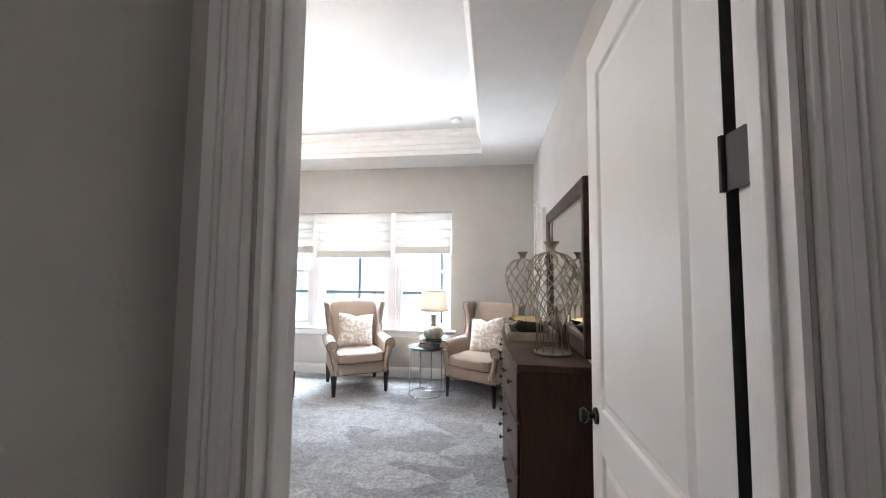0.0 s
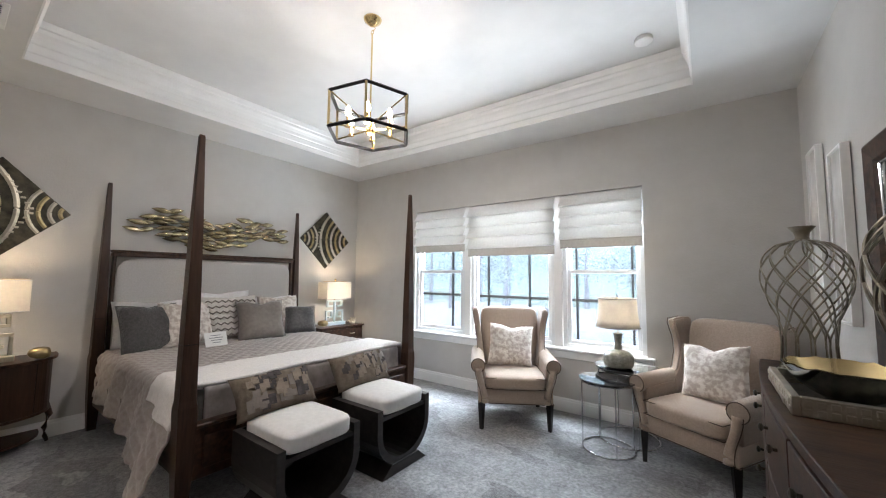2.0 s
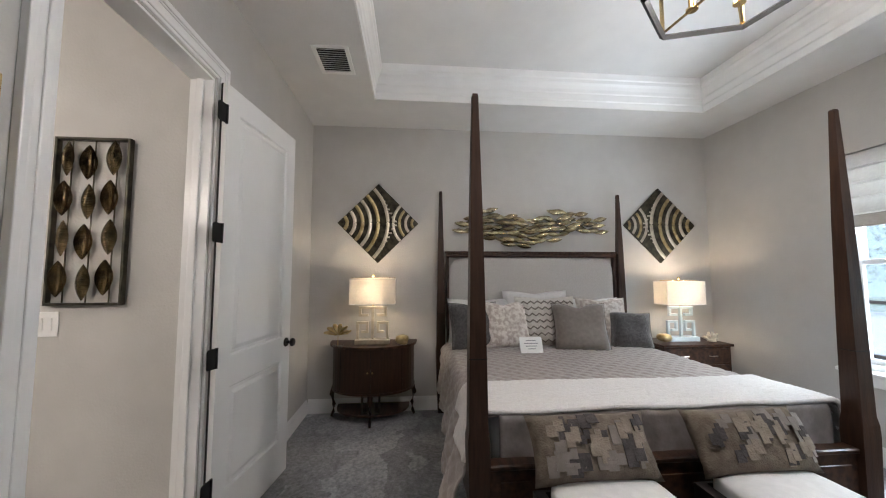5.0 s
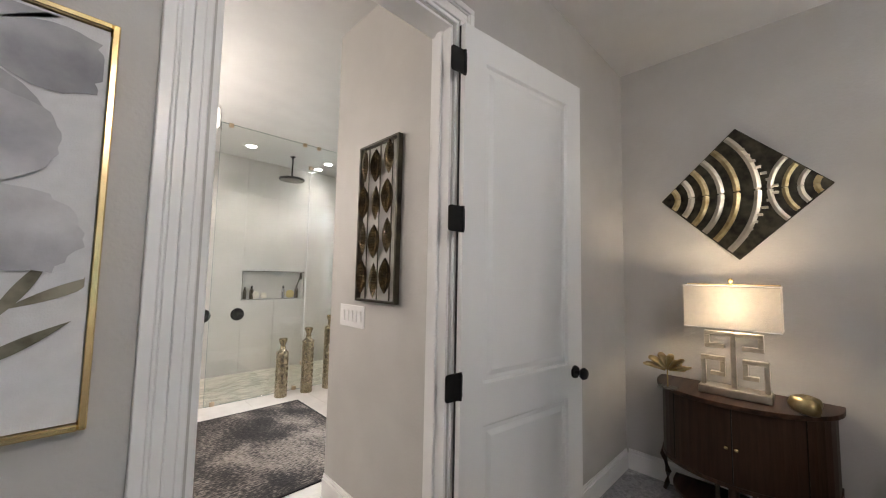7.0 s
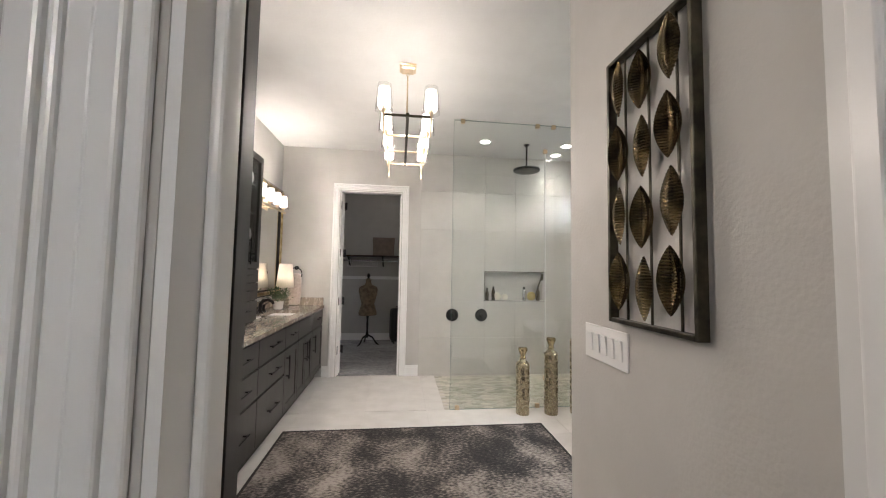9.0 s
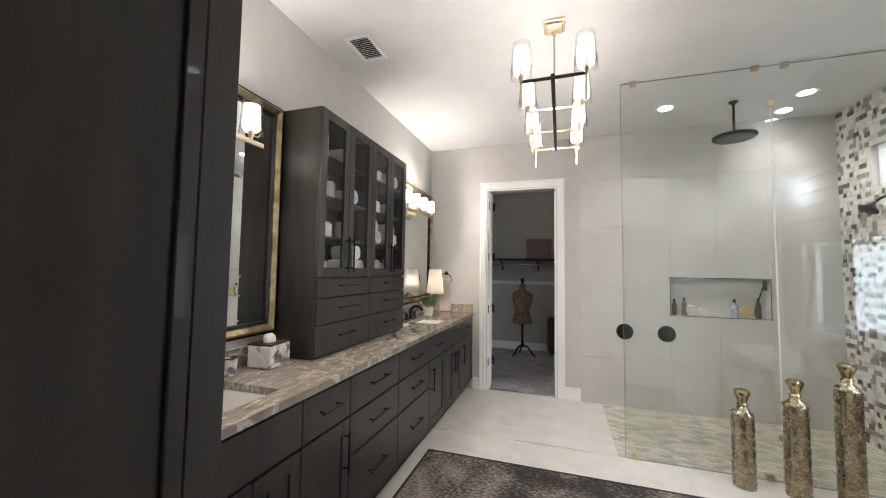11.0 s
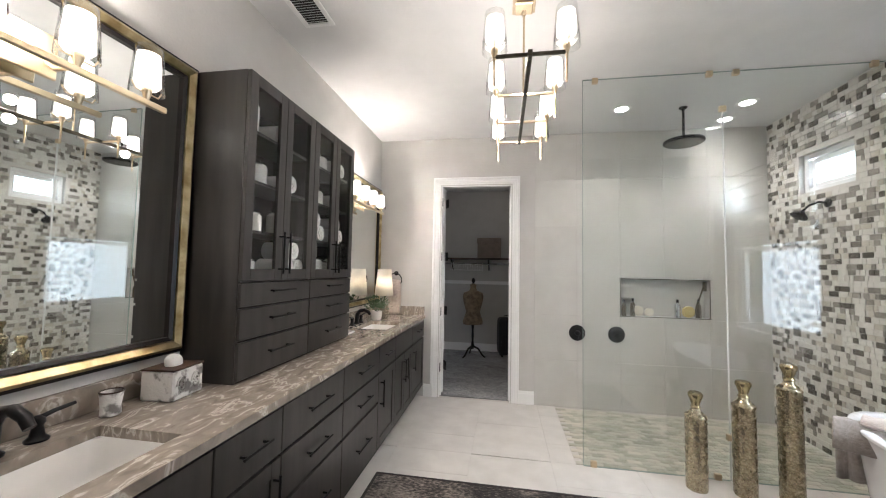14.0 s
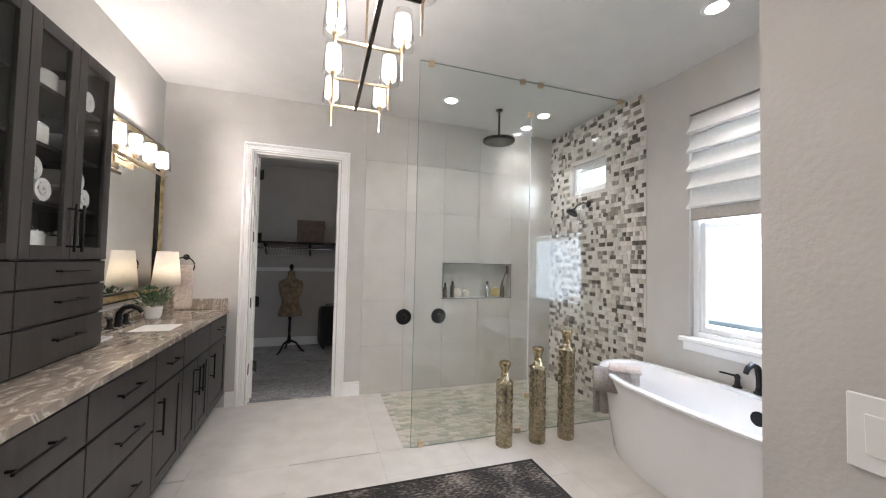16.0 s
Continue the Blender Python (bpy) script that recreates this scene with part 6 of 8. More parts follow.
lant = cage_vase(pose(1.065, 2.98, DZ + 0.001), 0.69)
copy_thing(lant, pose(0.98, 4.12, DZ + 0.001, 0, 0, 11))
tray = thing("decorative_tray", pose(0.955, 3.60, DZ + 0.001), "dark tray with a hammered silver mosaic rim", "tray")
part("base", box(-0.14, -0.24, 0, 0.20, 0.24, 0.010, 0.002), M_DARKMETAL, tray)
rng = random.Random(8)
for b in ((-0.15, -0.25, -0.125, 0.25), (0.19, -0.25, 0.215, 0.25), (-0.125, -0.25, 0.19, -0.225), (-0.125, 0.225, 0.19, 0.25)):
    side = part("tray_wall", box(b[0], b[1], 0, b[2], b[3], 0.062, 0.003), M_SILVERGOLD, tray, "hammered silver rim")
    long_y = b[3] - b[1] > 0.1
    n = 16 if long_y else 10
    for i in range(n):
        for z in (0.016, 0.042):
            c = (b[1] if long_y else b[0]) + (i + 0.5) / n * ((b[3] - b[1]) if long_y else (b[2] - b[0]))
            g = rng.uniform(0.005, 0.009)
            if long_y:
                part("mosaic_chip", box(b[0] - g + 0.003, c - 0.011, z - 0.009, b[0] + 0.004, c + 0.011, z + 0.011, 0.002), M_SILVERGOLD, side)
            else:
                part("mosaic_chip", box(c - 0.011, b[1] - g + 0.003, z - 0.009, c + 0.011, b[1] + 0.004, z + 0.011, 0.002), M_SILVERGOLD, side)
bowl = thing("metal_bowl", pose(0.99, 3.60, DZ + 0.012), "polished silver bowl with a ragged gold-leaf inside", "bowl")
outer = [(0.05, 0.0), (0.10, 0.03), (0.15, 0.075), (0.175, 0.12)]
bm = bmesh.new()
rings = []
for r_, z in outer:
    rings.append([bm.verts.new((r_ * math.cos(a * math.pi / 20), r_ * math.sin(a * math.pi / 20), z + (0.012 * noise.noise((a * 0.9, 3, 1)) if z > 0.1 else 0))) for a in range(40)])
for p, q in zip(rings, rings[1:]):
    for a in range(40):
        bm.faces.new((p[a], p[(a + 1) % 40], q[(a + 1) % 40], q[a]))
bm.faces.new(list(reversed(rings[0])))
inner = bm.copy()
bmesh.ops.transform(inner, matrix=Matrix.Translation((0, 0, 0.006)) @ Matrix.Diagonal((0.965, 0.965, 0.98, 1)), verts=inner.verts)
part("shell", bm, M_CHROME, bowl, smooth=True)
part("lining", inner, M_BRASS, bowl, "ragged gold-leaf lining", smooth=True)


# ---- pictures ----
def canvas(name, m, w, h, mat, label, edge=M_WOODV):
    """A picture on a wall, facing +y of its own axes, its middle at the origin."""
    ob = thing(name, m, label, "picture")
    part("canvas", box(-w / 2 + 0.014, 0.004, -h / 2 + 0.014, w / 2 - 0.014, 0.030, h / 2 - 0.014), mat, ob)
    for b in ((-w / 2, -h / 2, -w / 2 + 0.012, h / 2), (w / 2 - 0.012, -h / 2, w / 2, h / 2), (-w / 2 + 0.012, -h / 2, w / 2 - 0.012, -h / 2 + 0.012), (-w / 2 + 0.012, h / 2 - 0.012, w / 2 - 0.012, h / 2)):
        part("frame_bar", box(b[0], 0.002, b[1], b[2], 0.042, b[3], 0.002), edge, ob, "thin picture frame bar")
    return ob


canvas("framed_picture", pose(E - 0.002, 5.18, 1.83, 0, 0, 90), 0.26, 1.0, M_ABSTRACT, "narrow pale abstract canvas with a light frame", M_CARD)
canvas("framed_picture", pose(E - 0.002, 4.66, 1.68, 0, 0, 90), 0.26, 1.0, M_ABSTRACT, "narrow pale abstract canvas with a light frame", M_CARD)

PW, PH = 0.80, 0.80
FX = -1.155 + PW / 2
pic = canvas("flower_painting", pose(FX, SB + 0.002, 1.485), PW, PH, M_CANVAS, "grey flower painting in a thin gold frame", M_BRASS)


def petal(cx, cz, r0, r1, a0, a1, lift, seed):
    """A ragged fan-shaped petal lying on the canvas."""
    bm = bmesh.new()
    n = 22
    a = [a0 + (a1 - a0) * i / n for i in range(n + 1)]
    inn = [(cx + r0 * math.cos(t), 0.0312 + lift, cz + r0 * math.sin(t)) for t in a]
    out = []
    for i, t in enumerate(a):
        e = math.sin(math.pi * i / n) ** 0.35
        r = r0 + (r1 - r0) * e * (1 + 0.12 * noise.noise((i * 0.6, seed, 2)))
        out.append((cx + r * math.cos(t), 0.0312 + lift, cz + r * math.sin(t)))
    pts = inn + list(reversed(out))
    lim = PW / 2 - 0.02
    clamp = [(max(-lim, min(lim, p[0])), p[1], max(-PH / 2 + 0.02, min(PH / 2 - 0.02, p[2]))) for p in pts]
    vs = [bm.verts.new(p) for p in clamp]
    for i in range(n):
        try:
            bm.faces.new((vs[i], vs[i + 1], vs[2 * n - i], vs[2 * n + 1 - i]))
        except ValueError:
            pass
    thicken(bm, 0.0006)
    return bm


for s, (cx, cz, size) in enumerate(((-0.17, 0.30, 0.22), (-0.13, 0.02, 0.25), (0.22, 0.16, 0.20))):
    for k in range(6):
        a = radians(60 * k + 17 * s)
        part("petal", petal(cx, cz, 0.03, size, a - 0.55, a + 0.55, 0.0007 * k + 0.0045 * s, s * 7 + k), M_PETAL, pic, "grey brushed petal")
    bm = bmesh.new()
    rng = random.Random(s)
    for k in range(26):
        a, r_ = rng.uniform(0, 6.28), rng.uniform(0, 0.035)
        box(cx + r_ * math.cos(a) - 0.003, 0.0475, cz + r_ * math.sin(a) - 0.003, cx + r_ * math.cos(a) + 0.003, 0.0490, cz + r_ * math.sin(a) + 0.003, bm=bm)
    part("flower_heart", bm, M_GOLD, pic, "gold-flecked flower heart")
for k, (x, z, a, L) in enumerate(((-0.28, -0.17, 155, 0.16), (-0.26, -0.20, 120, 0.15), (-0.22, -0.28, 150, 0.17), (-0.22, -0.30, 105, 0.18), (-0.10, -0.25, 60, 0.2), (0.1, -0.22, 110, 0.18))):
    bm = bmesh.new()
    n = 10
    ca, sa = math.cos(radians(a)), math.sin(radians(a))
    up = [bm.verts.new((x + ca * L * i / n - sa * 0.012 * math.sin(math.pi * i / n), 0.0320 + 0.0016 * k, z + sa * L * i / n + ca * 0.012 * math.sin(math.pi * i / n))) for i in range(n + 1)]
    lo = [bm.verts.new((x + ca * L * i / n + sa * 0.009 * math.sin(math.pi * i / n), 0.0320 + 0.0016 * k, z + sa * L * i / n - ca * 0.009 * math.sin(math.pi * i / n))) for i in range(n + 1)]
    for v in up + lo:
        v.co.x = max(-PW / 2 + 0.02, v.co.x)
    for i in range(n):
        bm.faces.new((up[i], up[i + 1], lo[i + 1], lo[i]))
    thicken(bm, 0.0006)
    part("painted_leaf", bm, M_OLIVE, pic, "olive painted leaf")


# ---- passage: leaf art and switches ----
art = thing("leaf_panel_art", pose(-2.28, 0, 0), "dark metal frame of hammered bronze leaves on rods", "wall art")
LY0, LY1, LZ0, LZ1 = 0.392, 0.768, 1.236, 2.128
for b in ((LY0, LZ0, LY0 + 0.014, LZ1), (LY1 - 0.014, LZ0, LY1, LZ1), (LY0 + 0.014, LZ0, LY1 - 0.014, LZ0 + 0.014), (LY0 + 0.014, LZ1 - 0.014, LY1 - 0.014, LZ1)):
    part("frame_bar", box(0.004, b[0], b[1], 0.036, b[2], b[3], 0.002), M_DARKMETAL, art)
leafbm = bmesh.new()
n = 44
for s in (-1, 1):                                           # two curved halves meeting at a rib
    rows = []
    for i in range(n + 1):
        t = i / n
        w = 0.037 * math.sin(math.pi * t) ** 0.8
        rows.append([leafbm.verts.new((0.020 * math.sin(math.pi * t) * (1 - (k / 4) ** 2) + 0.004 + 0.0030 * (i % 2) * (k > 0), s * w * k / 4, (t - 0.5) * 0.19)) for k in range(5)])
    for p, q in zip(rows, rows[1:]):
        for k in range(4):
            leafbm.faces.new((p[k], p[k + 1], q[k + 1], q[k]))
bmesh.ops.remove_doubles(leafbm, verts=leafbm.verts, dist=1e-5)
bmesh.ops.recalc_face_normals(leafbm, faces=leafbm.faces[:])
thicken(leafbm, 0.002)
leaf_mesh = None
M_HAMMER = material("hammered_bronze", (0.022, 0.018, 0.013), (0.20, 0.145, 0.075), 9, 0.24, metal=1.0, bump=0.15, bscale=90, big=0.3, vary=0.25)
for c in range(3):
    y = LY0 + 0.075 + c * 0.113
    bm = bmesh.new()
    cyl_between(bm, (0.014, y, LZ0 + 0.01), (0.014, y, LZ1 - 0.01), 0.004, seg=6)
    part("rod", bm, M_DARKMETAL, art)
    for r_ in range(4):
        z = LZ0 + 0.125 + r_ * 0.212 + (0.012, -0.006, 0.02)[c]
        hollow = (c + r_) % 2 == 0                              # every other leaf hangs beside the rod, hollow outwards
        m = pose(0.040, y - 0.012, z, 0, 0, 205) if hollow else pose(0.034, y, z, 0, 0, 8 * (c - 1))
        if leaf_mesh is None:
            ob = part("leaf", leafbm, M_HAMMER, art)
            ob.matrix_basis, leaf_mesh = m, ob.data
        else:
            shared("leaf", leaf_mesh, art, m)
plate = thing("light_switch", pose(-2.28, 0.3165, 1.139), "white plate of five rocker switches on the passage wall", "light switch")
part("plate", box(0.0005, -0.134, -0.064, 0.007, 0.134, 0.064, 0.002), M_PLASTIC, plate)
for k in range(5):
    y = (k - 2) * 0.046
    part("rocker", moved(box(-0.002, -0.0165, -0.034, 0.004, 0.0165, 0.034, 0.001), pose(0.0085, y, 0, 0, 4, 0)), M_PLASTIC, plate)

# ---- linen cabinet beside the bath door ----
linen = thing("linen_cabinet", pose(0, 0, 0), "tall charcoal linen cabinet beside the bath door", "cabinet")
part("body", box(-1.19, 0.745, 0.0, -0.605, BACK - 0.005, 2.62), M_CAB, linen)
part("stile", box(-1.212, 0.738, 0.0, -1.19, 0.784, 2.62, 0.002), M_CAB, linen)
d = part("door", box(-1.209, 0.787, 0.11, -1.191, BACK - 0.008, 2.60, 0.003), M_CAB, linen)
bm = bmesh.new()
for b in ((0.787, 0.11, 0.807, 2.60), (BACK - 0.028, 0.11, BACK - 0.008, 2.60)):
    box(-1.215, b[0], b[1], -1.209, b[2], b[3], 0.001, bm)
part("door_edge", bm, M_CAB, d)

# ---- vanity ----
VX, CT = -0.535, 0.92


def pull(x, y, z, length, upright, parent):
    """A black bar pull on a face looking to -x."""
    bm = bmesh.new()
    a = Vector((0, 0, length / 2)) if upright else Vector((0, length / 2, 0))
    c = Vector((x - 0.030, y, z))
    cyl_between(bm, c - a, c + a, 0.0058, seg=8)
    for s in (-0.78, 0.78):
        cyl_between(bm, c + a * s, c + a * s + Vector((0.031, 0, 0)), 0.0052, seg=8)
    return part("pull", bm, M_BLACK, parent, "black bar pull")


def slab_front(name, x, y0, y1, z0, z1, parent, shaker=False):
    if not shaker:
        return part(name, box(x - 0.018, y0 + 0.003, z0, x, y1 - 0.003, z1, 0.0025), M_CAB, parent)
    bm = box(x - 0.010, y0 + 0.05, z0 + 0.05, x, y1 - 0.05, z1 - 0.05)
    w = 0.062
    for b in ((y0 + 0.003, z0, y0 + w, z1), (y1 - w, z0, y1 - 0.003, z1), (y0 + w, z0, y1 - w, z0 + w), (y0 + w, z1 - w, y1 - w, z1)):
        box(x - 0.018, b[0], b[1], x, b[2], b[3], 0.0015, bm)
    return part(name, bm, M_CAB, parent)


ROWS3 = ((0.685, 0.872), (0.472, 0.672), (0.125, 0.459))


def vanity_unit(y1, y0, kind):
    ob = thing("vanity_cabinet", pose(0, 0, 0), "charcoal vanity base cabinet with black bar pulls", "cabinet", "vanity cabinets")
    # near-black carcass: the shade in the gaps is put into its colour
    part("carcass", box(VX + 0.001, y0 + 0.001, 0.10, BE - 0.002, y1 - 0.001, 0.884 if kind != "sink" else 0.70), M_LEG, ob, "cabinet body coloured near-black to shade the joints")
    part("toe_kick", box(VX + 0.06, y0 + 0.001, 0.0, BE - 0.002, y1 - 0.001, 0.10), M_LEG, ob)
    if kind == "drawers":
        for z0, z1 in ROWS3:
            f = slab_front("drawer_front", VX, y0, y1, z0, z1, ob)
            pull(VX - 0.018, (y0 + y1) / 2, (z0 + z1) / 2 + 0.01, 0.22, False, f)
    else:
        f = slab_front("drawer_front", VX, y0, y1, *ROWS3[0], ob)
        if kind == "mixed":
            pull(VX - 0.018, (y0 + y1) / 2, 0.785, 0.16, False, f)
            d = slab_front("door", VX, y0, y1, 0.125, 0.672, ob, True)
            pull(VX - 0.018, y1 - 0.045 if y0 < -1 and y0 > -2.5 else (y0 + 0.045 if y0 > -1 else y1 - 0.045), 0.52, 0.20, True, d)
        else:
            part("front_apron", box(VX, y0 + 0.003, 0.70, VX + 0.018, y1 - 0.003, 0.884), M_CAB, ob)
            mid = (y0 + y1) / 2
            for a, b, hy in ((y0, mid, mid - 0.04), (mid, y1, mid + 0.04)):
                d = slab_front("door", VX, a, b, 0.125, 0.672, ob, True)
                pull(VX - 0.018, hy, 0.52, 0.20, True, d)
    return ob


for y1, y0, kind in ((0.735, 0.27, "mixed"), (0.27, -0.235, "sink"), (-0.235, -0.602, "mixed"), (-0.602, -1.195, "drawers"), (-1.195, -1.80, "drawers"),
                     (-1.80, -2.22, "mixed"), (-2.22, -2.80, "sink"), (-2.80, -3.335, "mixed")):
    vanity_unit(y1, y0, kind)

SINKS = ((-0.21, 0.25), (-2.74, -2.26))
bm = wall_mesh("x", CT - 0.034, CT, -3.337, 0.737, VX - 0.03, BE - 0.002, [(a, b, -0.455, -0.14) for a, b in SINKS])
bmesh.ops.transform(bm, verts=bm.verts, matrix=Matrix(((0, 0, 1, 0), (1, 0, 0, 0), (0, 1, 0, 0), (0, 0, 0, 1))))
bmesh.ops.recalc_face_normals(bm, faces=bm.faces[:])
counter = thing("vanity_counter", pose(0, 0, 0), "long veined beige quartz vanity counter with a low splash", "countertop")
part("slab", bm, M_QUARTZ, counter)
part("backsplash", box(BE - 0.020, -3.315, CT + 0.0005, BE - 0.001, -1.86, CT + 0.10, 0.002), M_QUARTZ, counter)
part("backsplash", box(BE - 0.020, -0.655, CT + 0.0005, BE - 0.001, 0.735, CT + 0.10, 0.002), M_QUARTZ, counter)
part("side_splash", box(VX - 0.02, -3.338, CT + 0.0005, BE - 0.001, -3.318, CT + 0.10, 0.002), M_QUARTZ, counter)


def basin(y0, y1):
    ob = thing("sink", pose(0, 0, 0), "white rectangular undermount sink", "sink", "vanity sinks")
    bm = bmesh.new()
    rings = []
    for d, z in ((-0.012, 0.886), (0.0, 0.885), (0.006, 0.84), (0.016, 0.775), (0.05, 0.752), (0.11, 0.748)):
        x0, x1, a, b = -0.455 + d, -0.14 - d, y0 + d, y1 - d
        c = 0.03
        rings.append([bm.verts.new((x, y, z)) for x, y in ((x0 + c, a), (x1 - c, a), (x1, a + c), (x1, b - c), (x1 - c, b), (x0 + c, b), (x0, b - c), (x0, a + c))])
    for p, q in zip(rings, rings[1:]):
        for i in range(8):
            bm.faces.new((p[i], p[(i + 1) % 8], q[(i + 1) % 8], q[i]))
    bm.faces.new(rings[-1])
    bmesh.ops.recalc_face_normals(bm, faces=bm.faces[:])
    thicken(bm, 0.008)
    part("bowl", bm, M_CERAMIC, ob, smooth=50)
    part("drain", moved(lathe([(0.022, 0), (0.024, 0.003), (0.012, 0.005)], 16), pose(-0.30, (y0 + y1) / 2, 0.750)), M_BLACK, ob, "black drain")
    return ob


def faucet(y):
    """A widespread black faucet: spout and two lever handles."""
    ob = thing("sink_faucet", pose(-0.075, y, CT + 0.0005), "oil-rubbed black widespread faucet with lever handles", "faucet", "vanity faucets")
    bm = lathe([(0.030, 0), (0.031, 0.006), (0.022, 0.014), (0.018, 0.03), (0.016, 0.05)], 18)
    tube([(0, 0, 0.04), (-0.004, 0, 0.09), (-0.03, 0, 0.125), (-0.075, 0, 0.135), (-0.115, 0, 0.118), (-0.135, 0, 0.092)], lambda t: 0.021 - 0.007 * t, 10, bm=bm)
    part("spout", bm, M_BLACK, ob, smooth=50)
    for s in (-1, 1):
        bm = lathe([(0.028, 0), (0.029, 0.006), (0.018, 0.016), (0.013, 0.045), (0.018, 0.055), (0.016, 0.068), (0.007, 0.075)], 16)
        tube([(0, 0, 0.066), (-0.01, s * 0.03, 0.078), (-0.015, s * 0.085, 0.085)], lambda t: 0.008 - 0.002 * t, 8, bm=bm)
        part("lever_handle", moved(bm, pose(0, s * 0.105, 0)), M_BLACK, ob, smooth=50)
    return ob


for a, b in SINKS:
    basin(a, b)
    faucet((a + b) / 2)

# ---- glazed tower cabinet on the counter ----
tower = thing("tower_cabinet", pose(0, 0, 0), "charcoal counter-standing cabinet with four glazed doors and drawers", "cabinet")
TX, TYN, TYF, TZ = -0.262, -0.658, -1.858, 2.385
for pn, b in zip(("side_panel", "side_panel", "top_panel", "drawer_case", "back_panel", "divider"), ((TX, TYN - 0.02, CT + 0.001, BE - 0.001, TYN, TZ), (TX, TYF, CT + 0.001, BE - 0.001, TYF + 0.02, TZ), (TX, TYF + 0.02, TZ - 0.02, BE - 0.001, TYN - 0.02, TZ),
          (TX, TYF + 0.02, CT + 0.001, BE - 0.001, TYN - 0.02, 1.38), (BE - 0.02, TYF + 0.02, 1.38, BE - 0.001, TYN - 0.02, TZ - 0.02), (TX, -1.268, 1.38, BE - 0.02, -1.248, TZ - 0.02))):
    # drawer case near-black as well, painting shade between the drawer fronts
    part(pn, box(*b), M_LEG if pn == "drawer_case" else M_CAB, tower)
for z in (1.62, 1.87, 2.12):
    for a, b in ((TYF + 0.021, -1.269), (-1.247, TYN - 0.021)):
        part("shelf", box(TX + 0.03, a, z, BE - 0.021, b, z + 0.016), M_CAB, tower)
for ya, yb in ((TYN, -1.258), (-1.258, TYF)):
    for z0, z1 in ((1.268, 1.375), (1.115, 1.258), (0.935, 1.103)):
        f = slab_front("drawer_front", TX, yb, ya, z0, z1, tower)
        pull(TX - 0.018, (ya + yb) / 2, (z0 + z1) / 2 + 0.012, 0.20, False, f)
    mid = (ya + yb) / 2
    for a, b, hy in ((mid, ya, mid + 0.028), (yb, mid, mid - 0.028)):
        bm = bmesh.new()
        w = 0.058
        z0, z1 = 1.386, TZ
        for q in ((a + 0.002, z0, a + w, z1), (b - w, z0, b - 0.002, z1), (a + w, z0, b - w, z0 + w), (a + w, z1 - w, b - w, z1)):
            box(TX - 0.020, q[0], q[1], TX - 0.001, q[2], q[3], 0.0015, bm)
        d = part("door", bm, M_CAB, tower)
        part("glass_pane", box(TX - 0.010, a + w - 0.003, z0 + w - 0.003, TX - 0.006, b - w + 0.003, z1 - w + 0.003), M_CLEAR, d, "clear glass pane").visible_shadow = False
        pull(TX - 0.020, hy, 1.53, 0.22, True, d)

# towels, jars and bowls on its shelves
def rolled_towel(x, y, z):
    bm = bmesh.new()
    cyl_between(bm, (x - 0.09, y, z + 0.05), (x + 0.09, y, z + 0.05), 0.05, seg=18)
    tube([(x - 0.091, y + 0.009 * k * math.cos(k * 0.9) * 0.5, z + 0.05 + 0.009 * k * math.sin(k * 0.9) * 0.5) for k in range(10)], 0.004, 5, bm=bm)
    solid("rolled_towel", bm, M_WHITE, "rolled white towel in the glazed cabinet", "towel", "rolled towels", smooth=40)


def jar(x, y, z, h, r):
    ob = thing("glass_jar", pose(x, y, z), "clear glass jar with white contents", "jar", "jars in the cabinet")
    part("jar_body", lathe([(r, 0), (r, h * 0.8), (r * 0.8, h * 0.86), (r * 0.8, h * 0.9)], 18), M_CERAMIC, ob, smooth=40)
    part("lid", lathe([(r * 0.85, h * 0.9), (r * 0.85, h * 0.95), (r * 0.2, h * 1.02), (r * 0.15, h * 1.08)], 16), M_CHROME, ob, "silver lid", smooth=40)


for y, z in ((-1.34, 1.637), (-1.46, 1.637), (-1.40, 1.72), (-1.64, 1.637), (-1.74, 1.637), (-1.69, 1.72), (-1.10, 1.401), (-1.20, 1.401), (-1.66, 1.887), (-0.98, 2.137), (-1.74, 2.137), (-1.63, 2.137), (-1.10, 1.887), (-1.15, 1.50)):
    rolled_towel(-0.14, y, z)
for y, z, h, r in ((-0.78, 1.887, 0.15, 0.05), (-0.90, 1.887, 0.12, 0.04), (-0.80, 2.137, 0.17, 0.05), (-1.40, 1.401, 0.15, 0.05), (-1.52, 1.401, 0.12, 0.045), (-1.40, 2.137, 0.13, 0.05), (-0.80, 1.401, 0.10, 0.06), (-0.84, 1.637, 0.10, 0.06), (-1.34, 1.887, 0.14, 0.05), (-1.47, 1.887, 0.10, 0.06), (-1.52, 2.137, 0.10, 0.055), (-1.62, 1.401, 0.10, 0.06), (-1.74, 1.401, 0.13, 0.05), (-1.05, 1.637, 0.13, 0.045)):
    jar(-0.165, y, z, h, r)


